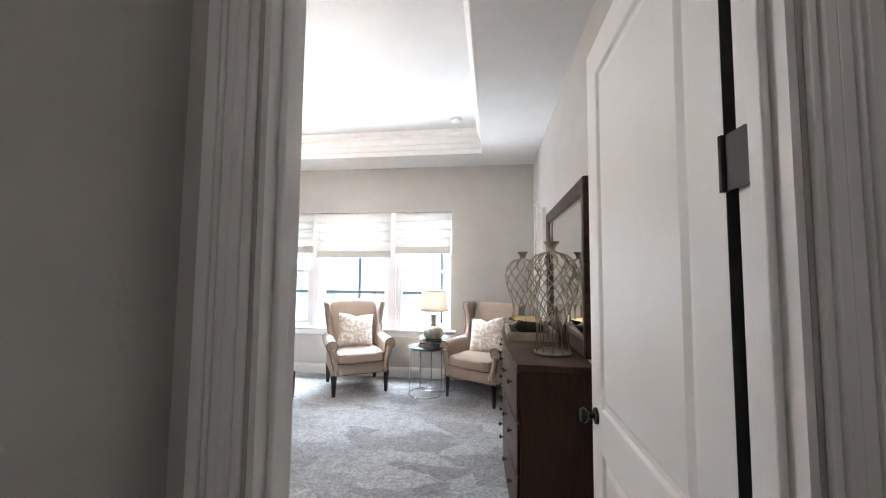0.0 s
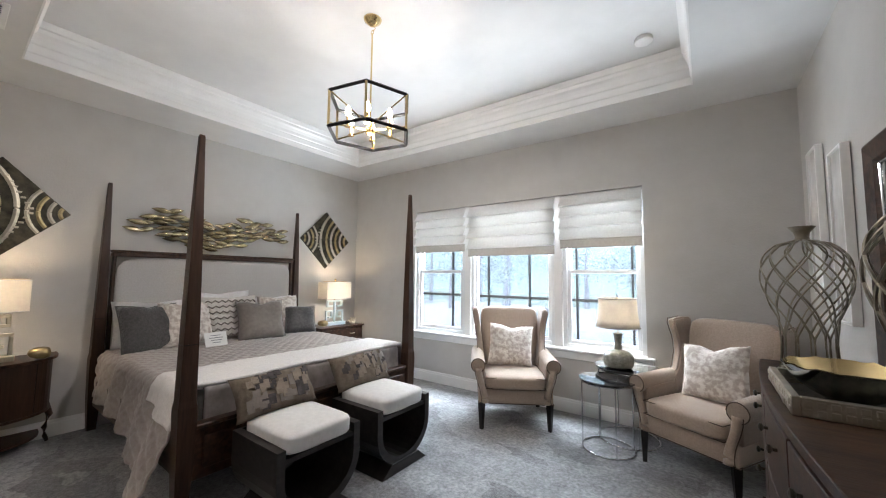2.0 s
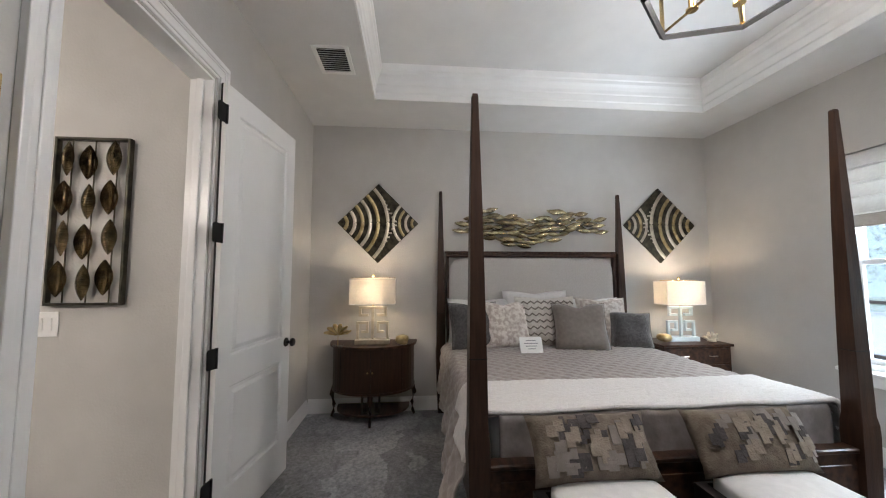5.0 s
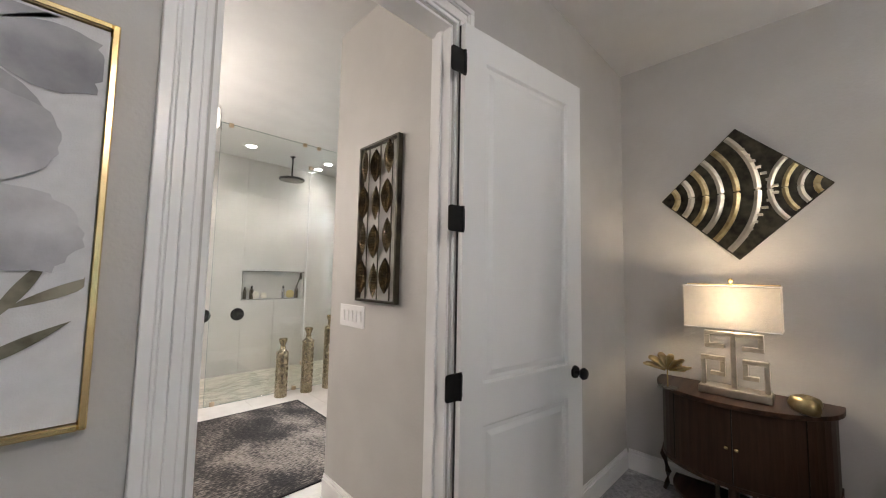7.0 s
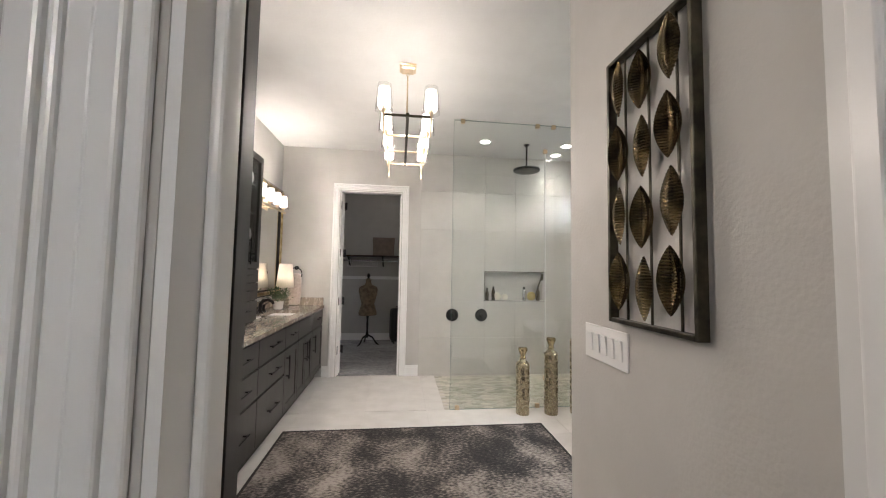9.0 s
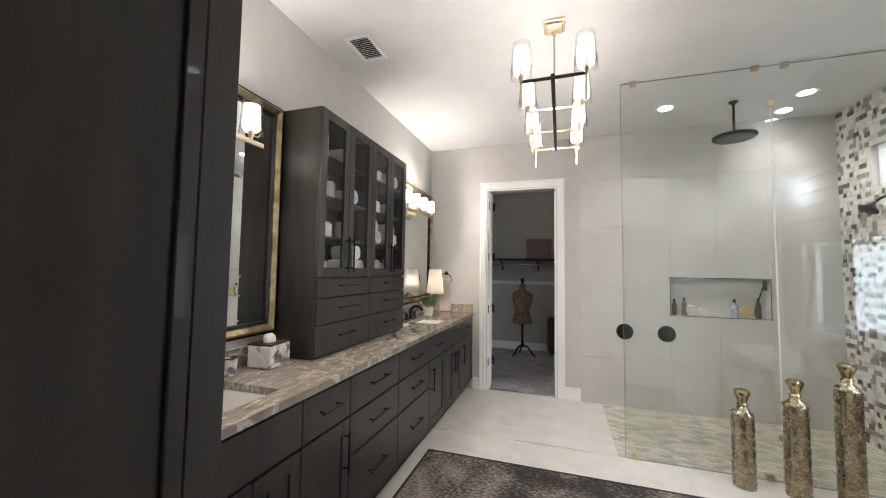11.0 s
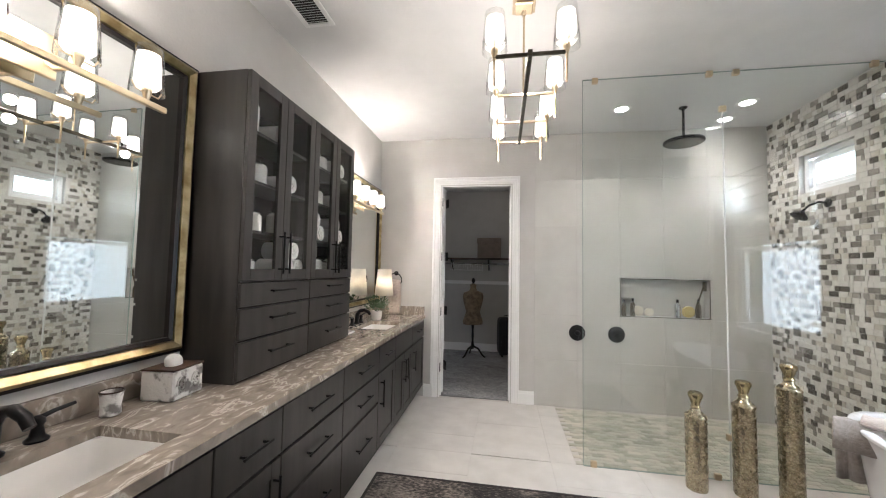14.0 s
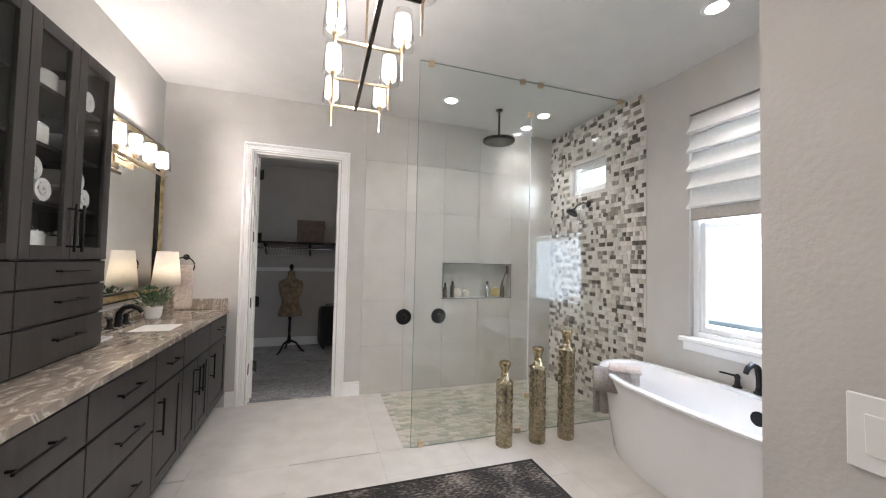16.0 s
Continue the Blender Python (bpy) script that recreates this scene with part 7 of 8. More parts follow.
# ---- framed mirrors and their light bars ----
def wall_mirror(y0, y1, z0, z1):
    ob = thing("vanity_mirror", pose(0, 0, 0), "large vanity mirror in a gilded frame with a dark outer edge", "mirror", "vanity mirrors")
    def ring(profile):
        bm = bmesh.new()
        rings = [[bm.verts.new((x, y, z)) for y, z in ((y0 + d, z0 + d), (y1 - d, z0 + d), (y1 - d, z1 - d), (y0 + d, z1 - d))] for d, x in profile]
        for p, q in zip(rings, rings[1:] + rings[:1]):
            for i in range(4):
                bm.faces.new((p[i], p[(i + 1) % 4], q[(i + 1) % 4], q[i]))
        bmesh.ops.recalc_face_normals(bm, faces=bm.faces[:])
        return bm
    part("outer_edge", ring(((0.0, BE - 0.002), (0.0, BE - 0.030), (0.014, BE - 0.034), (0.014, BE - 0.002))), M_LEG, ob, "dark outer edge")
    part("gilt_frame", ring(((0.0142, BE - 0.002), (0.0142, BE - 0.040), (0.026, BE - 0.048), (0.050, BE - 0.034), (0.056, BE - 0.002))), M_GOLD, ob, "gilded moulding")
    part("inner_edge", ring(((0.0562, BE - 0.002), (0.0562, BE - 0.030), (0.072, BE - 0.024), (0.072, BE - 0.002))), M_LEG, ob, "dark inner edge")
    part("mirror_pane", box(BE - 0.012, y0 + 0.068, z0 + 0.068, BE - 0.006, y1 - 0.068, z1 - 0.068), M_MIRROR, ob, "clear mirror glass")
    return ob


wall_mirror(-0.645, 0.68, 1.065, 2.385)
wall_mirror(-3.30, -1.885, 1.065, 2.385)


def cone_shade(r0, r1, h):
    g = bmesh.new()
    rings = [[g.verts.new((r * math.cos(k * math.pi / 10), r * math.sin(k * math.pi / 10), z)) for k in range(20)] for r, z in ((r0, 0), (r1, h))]
    for k in range(20):
        g.faces.new((rings[0][k], rings[0][(k + 1) % 20], rings[1][(k + 1) % 20], rings[1][k]))
    thicken(g, 0.002)
    return g


def glass_light(parent, x, y, z, h=0.16):
    """One lit shade: a clear tapered outer glass round a frosted inner one, on a small cup with side pins."""
    bm = bmesh.new()
    cyl_between(bm, (x, y, z - 0.03), (x, y, z), 0.008, 0.016, 12)
    cyl_between(bm, (x, y, z), (x, y, z + 0.03), 0.017, seg=12)
    for s in (-1, 1):
        tube([(x, y, z - 0.004), (x, y + s * 0.045, z - 0.004), (x, y + s * 0.058, z + 0.02)], 0.003, 5, bm=bm)
    cup = part("lamp_cup", bm, M_SATINBRASS, parent)
    o = part("outer_glass", moved(cone_shade(0.056, 0.044, h + 0.01), pose(x, y, z - 0.004)), M_CLEAR, cup, "clear tapered outer glass", smooth=True)
    o.visible_shadow = False
    part("frosted_shade", moved(lathe([(0.030, 0), (0.043, 0.015), (0.036, h - 0.030), (0.026, h - 0.026)], 16), pose(x, y, z + 0.012)), M_FROST, cup, "lit frosted inner shade", smooth=True)


def light_bar(y):
    ob = thing("vanity_light", pose(0, 0, 0), "champagne metal light bar with four lit glass shades", "wall lamp", "vanity lights")
    bx, bz = -0.145, 2.055
    part("bar", box(bx - 0.009, y - 0.41, bz - 0.011, bx + 0.009, y + 0.41, bz + 0.011, 0.002), M_SATINBRASS, ob)
    part("back_plate", box(BE - 0.062, y - 0.13, bz - 0.02, BE - 0.050, y + 0.13, bz + 0.12, 0.003), M_SATINBRASS, ob)
    for s in (-0.1, 0.1):
        bm = tube([(BE - 0.055, y + s, bz + 0.03), (-0.08, y + s, bz + 0.0), (bx, y + s, bz)], 0.007, 8)
        part("bracket", bm, M_SATINBRASS, ob)
    for k in range(4):
        glass_light(ob, bx, y + (k - 1.5) * 0.222, bz + 0.04)
    return ob


light_bar(0.045)
light_bar(-2.555)

chand = thing("linear_chandelier", pose(-1.56, 0, 0), "champagne and bronze linear chandelier with eight lit glass shades", "chandelier")
part("spine", box(-0.010, -1.80, 2.368, 0.010, -0.69, 2.392, 0.002), M_DARKMETAL, chand, "dark bronze spine bar")
for k in range(4):
    y = -0.71 - k * 0.358
    part("arm", box(-0.155, y - 0.007, 2.373, 0.155, y + 0.007, 2.387, 0.002), M_SATINBRASS if k else M_DARKMETAL, chand)
    for s in (-1, 1):
        bm = bmesh.new()
        cyl_between(bm, (s * 0.150, y, 2.25), (s * 0.150, y, 2.395), 0.0045, 0.007, 8)
        part("tail_rod", bm, M_SATINBRASS, chand)
        glass_light(chand, s * 0.150, y, 2.405, 0.165)
bm = bmesh.new()
cyl_between(bm, (0, -1.235, 2.39), (0, -1.235, 2.93), 0.006)
part("stem", bm, M_SATINBRASS, chand)
part("loop", tube([(0.012 * math.cos(k * math.pi / 6), -1.235, 2.942 + 0.016 * math.sin(k * math.pi / 6)) for k in range(12)], 0.003, 6, closed=True), M_SATINBRASS, chand)
bm = box(-0.065, -1.30, 2.985, 0.065, -1.17, 2.999, 0.003)
box(-0.05, -1.285, 2.965, 0.05, -1.185, 2.985, 0.006, bm)
part("canopy", bm, M_SATINBRASS, chand)

for cx, cy in ((-2.54, -2.74), (-3.59, -2.73), (-3.61, -3.10), (-3.61, -0.95)):
    ob = thing("downlight", pose(cx, cy, CEIL), "round recessed downlight, lit, in the bath ceiling", "downlight", "recessed lights")
    part("trim_ring", lathe([(0.058, -0.001), (0.060, -0.006), (0.080, -0.006), (0.084, -0.001)], 28), M_PLASTIC, ob)
    part("lens", lathe([(0.055, -0.008), (0.055, -0.0065)], 24), M_CAN, ob, "glowing lens")
vent("ceiling_vent", pose(-0.292, -1.10, CEIL, 0, 0, 90), 0.29, 0.20, 11, "white slatted air vent in the bath ceiling")

# ---- things on the counter ----
tissue = thing("tissue_box", pose(-0.115, -0.50, CT + 0.001, 0, 0, 6), "whitewashed carved tissue box with a dark lid", "tissue box")
part("box_body", box(-0.070, -0.080, 0.0, 0.070, 0.080, 0.115, 0.006), M_CARVED, tissue)
part("lid", box(-0.072, -0.082, 0.115, 0.072, 0.082, 0.122, 0.003), M_WOOD, tissue, "dark wooden lid")
for s in (-1, 1):
    part("carved_scroll", moved(tube([(0, 0.026 * math.cos(k * 0.55) * (1 - k / 26), 0.055 + 0.04 * math.sin(k * 0.55) * (1 - k / 26)) for k in range(22)], 0.004, 6), pose(-0.071, s * 0.038, 0)), M_CARVED, tissue)
bm = soft_box(0.05, 0.07, 0.06, 6, 2.5, 0, 3, 0.012)
part("tissue", moved(bm, pose(0, 0, 0.135)), M_WHITE, tissue, "white tissue tuft", smooth=True)
cup = thing("tumbler", pose(-0.085, -0.285, CT + 0.001), "whitewashed carved tumbler with a dark rim", "tumbler")
part("cup_body", lathe([(0.026, 0), (0.030, 0.004), (0.029, 0.03), (0.035, 0.082), (0.031, 0.082), (0.026, 0.03), (0.024, 0.01)], 20), M_CARVED, cup, smooth=40)
part("rim", tube([(0.034 * math.cos(k * math.pi / 10), 0.034 * math.sin(k * math.pi / 10), 0.083) for k in range(20)], 0.003, 6, closed=True), M_WOOD, cup, "dark rim")

pot = thing("potted_plant", pose(-0.150, -2.84, CT + 0.001), "green leafy plant in a white pot on the counter", "plant")
part("pot", lathe([(0.045, 0), (0.052, 0.01), (0.062, 0.09), (0.057, 0.09), (0.05, 0.07)], 22), M_CERAMIC, pot, smooth=40)
rng = random.Random(12)
bm = bmesh.new()
for i in range(190):
    a, e = rng.uniform(0, 6.28), rng.uniform(0.0, 1.4)
    d = Vector((math.cos(a) * math.cos(e), math.sin(a) * math.cos(e), math.sin(e) * 0.8 + 0.12))
    p = Vector((0, 0, 0.085)) + d * rng.uniform(0.04, 0.165)
    q = p + d * rng.uniform(0.025, 0.045) + Vector((rng.uniform(-0.012, 0.012), rng.uniform(-0.012, 0.012), rng.uniform(-0.004, 0.012)))
    side = d.cross(Vector((0, 0, 1))).normalized() * rng.uniform(0.009, 0.016)
    vs = [bm.verts.new(v) for v in (p, (p + q) / 2 + side, q, (p + q) / 2 - side)]
    bm.faces.new(vs)
thicken(bm, 0.0015)
for i in range(14):
    a = rng.uniform(0, 6.28)
    tube([(0, 0, 0.07), (0.05 * math.cos(a), 0.05 * math.sin(a), 0.13), (0.10 * math.cos(a), 0.10 * math.sin(a), 0.16)], 0.0018, 4, bm=bm)
tagged(part("foliage", bm, M_PLANT, pot, "small green leaves"), kind="stuff")

lamp2 = thing("table_lamp", pose(-0.145, -3.08, CT + 0.001), "small counter lamp with a white tapered shade and a crystal base", "table lamp")
part("base", lathe([(0.045, 0), (0.048, 0.012), (0.02, 0.02), (0.03, 0.05), (0.014, 0.085), (0.026, 0.12), (0.010, 0.16), (0.008, 0.22)], 16), M_ACRYLIC, lamp2, smooth=30)
g = cone_shade(0.105, 0.075, 0.29)
part("shade", moved(g, pose(0, 0, 0.235)), M_LAMPSHADE, lamp2, "white tapered shade", smooth=True)
part("bulb", moved(lathe([(0.012, 0), (0.026, 0.03), (0.026, 0.045), (0.01, 0.07)], 12), pose(0, 0, 0.30)), M_BULB, lamp2, "lit bulb", smooth=True)
soap = thing("soap_dispenser", pose(-0.10, -2.02, CT + 0.001), "white ceramic soap dispenser with a chrome pump", "soap dispenser")
part("bottle", lathe([(0.030, 0), (0.032, 0.01), (0.032, 0.10), (0.014, 0.125), (0.012, 0.135)], 18), M_CERAMIC, soap, smooth=40)
bm = bmesh.new()
tube([(0, 0, 0.13), (0, 0, 0.165), (-0.035, 0, 0.165), (-0.04, 0, 0.155)], 0.005, 8, bm=bm)
part("pump", bm, M_CHROME, soap)
tray2 = solid("soap_dish", box(-0.05, -0.075, 0, 0.05, 0.075, 0.018, 0.006), M_CERAMIC, "white ceramic soap dish on the counter", "soap dish", m=pose(-0.20, -1.98, CT + 0.001))

ring_ = thing("towel_ring", pose(-0.205, BB, 1.40), "black towel ring on the bath wall", "towel ring")
bm = lathe([(0.026, 0), (0.026, 0.008), (0.012, 0.014), (0.010, 0.045)], 18)
part("mount", moved(bm, pose(0, 0, 0, -90, 0, 0)), M_BLACK, ring_, smooth=40)
part("ring", tube([(0.078 * math.sin(k * math.pi / 14), 0.045, -0.078 + 0.078 * math.cos(k * math.pi / 14)) for k in range(28)], 0.006, 8, closed=True), M_BLACK, ring_, smooth=True)
bm = soft_box(0.145, 0.05, 0.40, 8, 6, 0, 4, 0.006)
solid("hand_towel", moved(bm, pose(-0.205, BB + 0.047, 1.13)), M_TOWEL2, "blush hand towel hanging from the ring", "towel", smooth=True)

# ---- rug ----
rug = thing("area_rug", pose(-1.722, -0.92, 0), "distressed charcoal and taupe area rug on the bath tiles", "rug")
RW, RD = 2.285 / 2, 1.63 / 2
part("rug_face", box(-RW + 0.02, -RD + 0.02, 0.0, RW - 0.02, RD - 0.02, 0.011, 0.002), M_RUG, rug)
for b in ((-RW, -RD, RW, -RD + 0.02), (-RW, RD - 0.02, RW, RD), (-RW, -RD + 0.02, -RW + 0.02, RD - 0.02), (RW - 0.02, -RD + 0.02, RW, RD - 0.02)):
    part("binding", box(b[0], b[1], 0.0, b[2], b[3], 0.012, 0.003), M_RUGEDGE, rug, "dark bound edge")

# ---- shower ----
bm = box(-3.555, BB - 0.10, 1.0, -2.695, BB - 0.085, 1.39)
structure("niche_back", bm, M_SHOWERTILE, "pale tiled back of the shower niche", "niche")
bm = bmesh.new()
for b in ((-3.56, 0.985, -2.69, 0.999), (-3.56, 1.391, -2.69, 1.405), (-3.57, 0.985, -3.556, 1.405), (-2.694, 0.985, -2.68, 1.405)):
    box(b[0], BB - 0.10, b[1], b[2], BB + 0.012, b[3], bm=bm)
# dark strips added to draw the shadow line round the niche
edge = bmesh.new()
for b in ((-3.572, 1.391, -2.678, 1.397), (-3.572, 0.993, -2.678, 0.999), (-3.562, 0.999, -3.556, 1.391), (-2.694, 0.999, -2.688, 1.391)):
    box(b[0], BB + 0.0122, b[1], b[2], BB + 0.0150, b[3], bm=edge)
structure("niche_edge", edge, M_DARKMETAL, "thin dark strips standing for the shadow line round the shower niche", "niche")
structure("niche_trim", bm, M_SHOWERTILE, "pale tiled edges of the shower niche", "niche")
for x, h, r, mat, label in ((-2.74, 0.17, 0.024, M_SOAP, "dark pump bottle in the shower niche"), (-2.83, 0.19, 0.026, M_SOAP, "dark pump bottle in the shower niche"), (-3.27, 0.19, 0.028, M_CHROME, "tall grey bottle in the shower niche"),
                            (-3.47, 0.20, 0.026, M_SOAP, "dark tall bottle in the shower niche")):
    ob = thing("shower_bottle", pose(x, BB - 0.035, 1.0), label, "bottle", "bottles in the niche")
    part("bottle_body", lathe([(r, 0), (r, h * 0.65), (r * 0.5, h * 0.76), (r * 0.45, h * 0.8)], 14), mat, ob, smooth=40)
    part("cap", lathe([(r * 0.5, h * 0.8), (r * 0.5, h * 0.95), (r * 0.3, h)], 12), M_BLACK, ob, "black cap")
for x, r, mat, label in ((-2.88, 0.055, M_CARD2, "round cream soap cake in the shower niche"), (-2.99, 0.045, M_CARD2, "round cream soap cake in the shower niche"), (-3.37, 0.062, M_SPONGE, "round yellow sponge in the shower niche")):
    bm = lathe([(r * 0.6, -0.018), (r * 0.95, -0.012), (r, 0), (r * 0.95, 0.012), (r * 0.6, 0.018)], 22)
    solid("bath_sponge" if mat is M_SPONGE else "soap_cake", bm, mat, label, "sponge" if mat is M_SPONGE else "soap", smooth=40, m=pose(x, BB - 0.028, 1.0 + r, 82, 0, 0))
bm = tube([(-3.42, BB - 0.03, 1.02), (-3.53, BB - 0.03, 1.36)], 0.008, 8)
box(-3.545, BB - 0.045, 1.28, -3.515, BB - 0.015, 1.38, 0.006, bm)
solid("bath_brush", bm, M_SOAP, "dark long-handled bath brush leaning in the niche", "brush")
for x in (-2.25, -2.65):
    ob = thing("shower_valve", pose(x, BB + 0.012, 0.80), "round black shower valve", "shower valve", "shower valves")
    part("escutcheon", moved(lathe([(0.085, 0), (0.085, 0.006), (0.07, 0.012), (0.03, 0.016)], 28), pose(0, 0, 0, -90, 0, 0)), M_BLACK, ob, smooth=40)
    bm = lathe([(0.030, 0.012), (0.028, 0.04), (0.02, 0.05)], 18)
    tube([(0, 0.0, 0.035), (0.0, 0.06, 0.04)], 0.008, 8, bm=bm)
    part("handle", moved(bm, pose(0, 0, 0, -90, 0, 0)), M_BLACK, ob, smooth=40)
rain = thing("rain_shower", pose(-3.086, -2.774, 0), "black ceiling-mounted rain shower head", "shower head")
part("head_disc", lathe([(0.155, 2.66), (0.165, 2.668), (0.165, 2.685), (0.12, 2.70), (0.02, 2.715)], 32), M_BLACK, rain, smooth=40)
part("nozzle_plate", lathe([(0.150, 2.657), (0.150, 2.6595)], 32), M_DARKMETAL, rain, "dark nozzle plate")
bm = bmesh.new()
cyl_between(bm, (0, 0, 2.71), (0, 0, 2.99), 0.011, seg=12)
part("drop_pipe", bm, M_BLACK, rain)
part("flange", lathe([(0.012, 2.975), (0.034, 2.99), (0.036, 2.9995)], 20), M_BLACK, rain, smooth=40)
wallhead = thing("wall_shower", pose(BW + 0.010, -2.64, 2.07), "black wall shower head on a bent arm", "shower head")
bm = lathe([(0.036, 0), (0.036, 0.006), (0.014, 0.014)], 18)
part("flange", moved(bm, pose(0, 0, 0, 0, 90, 0)), M_BLACK, wallhead, smooth=40)
part("arm", tube([(0.0, 0, 0), (0.07, 0, 0.01), (0.14, 0, -0.02), (0.19, 0, -0.07)], 0.009, 8), M_BLACK, wallhead, smooth=True)
part("head_disc", moved(lathe([(0.012, 0.04), (0.022, 0.02), (0.06, -0.012), (0.062, -0.022), (0.05, -0.026)], 22), pose(0.205, 0, -0.095, 0, -35, 0)), M_BLACK, wallhead, smooth=40)

glass = thing("shower_screen", pose(0, 0, 0), "frameless clear glass shower screen with small metal clips", "shower screen")
for x0, x1 in ((-3.062, -2.067), (-4.10, -3.068)):
    pane = part("glass_panel", box(x0, -2.141, 0.004, x1, -2.131, 2.985, 0.001), M_SHOWERGLASS, glass, "clear greenish glass panel")
    pane.visible_shadow = False
    part("polished_edge", box(x0, -2.1415, 2.9852, x1, -2.1305, 2.989), M_GLASSEDGE, glass, "greenish polished glass edge")
    part("sill_edge", box(x0, -2.1415, 0.0006, x1, -2.1305, 0.0038), M_GLASSEDGE, glass, "dark lower glass edge")
part("polished_edge", box(-2.0668, -2.1405, 0.004, -2.0645, -2.1315, 2.985), M_GLASSEDGE, glass, "greenish polished glass edge")
part("door_seal", box(-3.0676, -2.143, 0.004, -3.0624, -2.129, 2.67), M_SEAL, glass, "clear plastic door seal")
for x, z in ((-2.14, 0.02), (-2.98, 0.02), (-3.15, 0.02), (-4.02, 0.02), (-2.16, 2.975), (-2.98, 2.975), (-3.16, 2.975), (-4.04, 2.975), (-3.065, 2.70), (-3.065, 0.30)):
    part("clip", box(x - 0.022, -2.150, z - 0.022, x + 0.022, -2.122, z + 0.022, 0.003), M_SATINBRASS, glass, "small metal clip")


# ---- bottles, tub and towel ----
def bottle(x, y, h, seed):
    ob = thing("metal_floor_bottle", pose(x, y, 0), "tall mottled gilt metal floor bottle with a flared neck", "floor vase", "metal bottles by the shower")
    r, nk = 0.066, 0.16
    part("bottle_body", lathe([(r * 0.96, 0), (r, 0.01), (r, h - nk - 0.012), (r * 1.04, h - nk - 0.008), (r * 1.04, h - nk), (r * 0.92, h - nk + 0.01), (r * 0.5, h - nk + 0.035), (r * 0.42, h - nk + 0.055)], 26), M_MERCURY, ob, smooth=40)
    part("neck", lathe([(r * 0.40, h - nk + 0.052), (r * 0.50, h - nk + 0.06), (r * 0.36, h - nk + 0.075), (r * 0.62, h - 0.035), (r * 0.68, h - 0.03), (r * 0.70, h - 0.012), (r * 0.55, h)], 24), M_GILTNECK, ob, "polished flared neck", smooth=40)
    return ob


bottle(-2.775, -1.99, 0.645, 1)
bottle(-3.06, -1.97, 0.745, 2)
bottle(-3.325, -1.96, 0.875, 3)

TC = (-3.725, -1.0)


def oval(ax, ay, z, n=48, power=2.4):
    pts = []
    for k in range(n):
        a = 2 * math.pi * k / n
        c, s = math.cos(a), math.sin(a)
        pts.append((ax * math.copysign(abs(c) ** (2 / power), c), ay * math.copysign(abs(s) ** (2 / power), s), z))
    return pts


tub = thing("bathtub", pose(*TC, 0), "white freestanding oval bathtub under the window", "bathtub")
bm = bmesh.new()
levels = [(0.285, 0.76, 0.0), (0.295, 0.775, 0.03), (0.325, 0.82, 0.28), (0.352, 0.862, 0.52), (0.362, 0.876, 0.578), (0.374, 0.890, 0.585), (0.376, 0.892, 0.600), (0.366, 0.882, 0.608),
          (0.325, 0.835, 0.604), (0.312, 0.82, 0.585), (0.285, 0.77, 0.35), (0.235, 0.68, 0.16), (0.12, 0.45, 0.13), (0.02, 0.1, 0.128)]
rings = []
for ax, ay, z in levels:
    rings.append([bm.verts.new((x, y, z + 0.05 * max(0, (abs(y) - 0.45)) * (z > 0.5))) for x, y, z in oval(ax, ay, z)])
for p, q in zip(rings, rings[1:]):
    for k in range(48):
        bm.faces.new((p[k], p[(k + 1) % 48], q[(k + 1) % 48], q[k]))
bm.faces.new(list(reversed(rings[0])))
bm.faces.new(rings[-1])
part("shell", bm, M_TUB, tub, smooth=50)
part("overflow", moved(lathe([(0.045, 0), (0.045, 0.006), (0.03, 0.009)], 20), pose(-0.292, 0.02, 0.47, 0, 84, 0)), M_BLACK, tub, "black overflow cover", smooth=40)
deck = part("faucet_deck", box(-0.372, -0.22, 0.585, -0.30, 0.22, 0.612, 0.008), M_TUB, tub)
tf = thing("tub_faucet", pose(TC[0] - 0.335, TC[1], 0.6125), "oil-rubbed black tub faucet with a high arc spout", "faucet")
bm = lathe([(0.032, 0), (0.033, 0.008), (0.023, 0.016), (0.02, 0.04)], 18)
tube([(0, 0, 0.03), (0.0, 0, 0.12), (0.02, 0, 0.17), (0.065, 0, 0.19), (0.11, 0, 0.172), (0.13, 0, 0.14)], lambda t: 0.021 - 0.006 * t, 10, bm=bm)
part("spout", bm, M_BLACK, tf, smooth=50)
for s in (-1, 1):
    bm = lathe([(0.028, 0), (0.029, 0.006), (0.018, 0.018), (0.014, 0.055), (0.019, 0.066), (0.016, 0.08), (0.006, 0.09)], 16)
    tube([(0, 0, 0.075), (0.03, -0.05, 0.082), (0.04, -0.09, 0.083)], lambda t: 0.008 - 0.002 * t, 8, bm=bm)
    part("lever_handle", moved(bm, pose(0, s * 0.13, 0)), M_BLACK, tf, smooth=50)


def draped(width, pts, thick, seed, fold=0.012):
    """A towel of that width hung over a rim along the path pts (out, z), with vertical folds."""
    bm = bmesh.new()
    n = 24
    rows = []
    for i in range(n + 1):
        s = (i / n - 0.5)
        row = []
        for j, (o, z) in enumerate(pts):
            f = fold * math.sin(s * 19 + seed) * min(1, j / 4) + 0.008 * noise.noise((s * 6, j * 0.7, seed))
            row.append(bm.verts.new((s * width * (1 - 0.10 * min(1, j / 6)), o + f, z + 0.012 * noise.noise((s * 5, seed, 2)) * (j / len(pts)))))
        rows.append(row)
    for p, q in zip(rows, rows[1:]):
        for j in range(len(pts) - 1):
            bm.faces.new((p[j], q[j], q[j + 1], p[j + 1]))
    bmesh.ops.recalc_face_normals(bm, faces=bm.faces[:])
    thicken(bm, thick)
    return bm


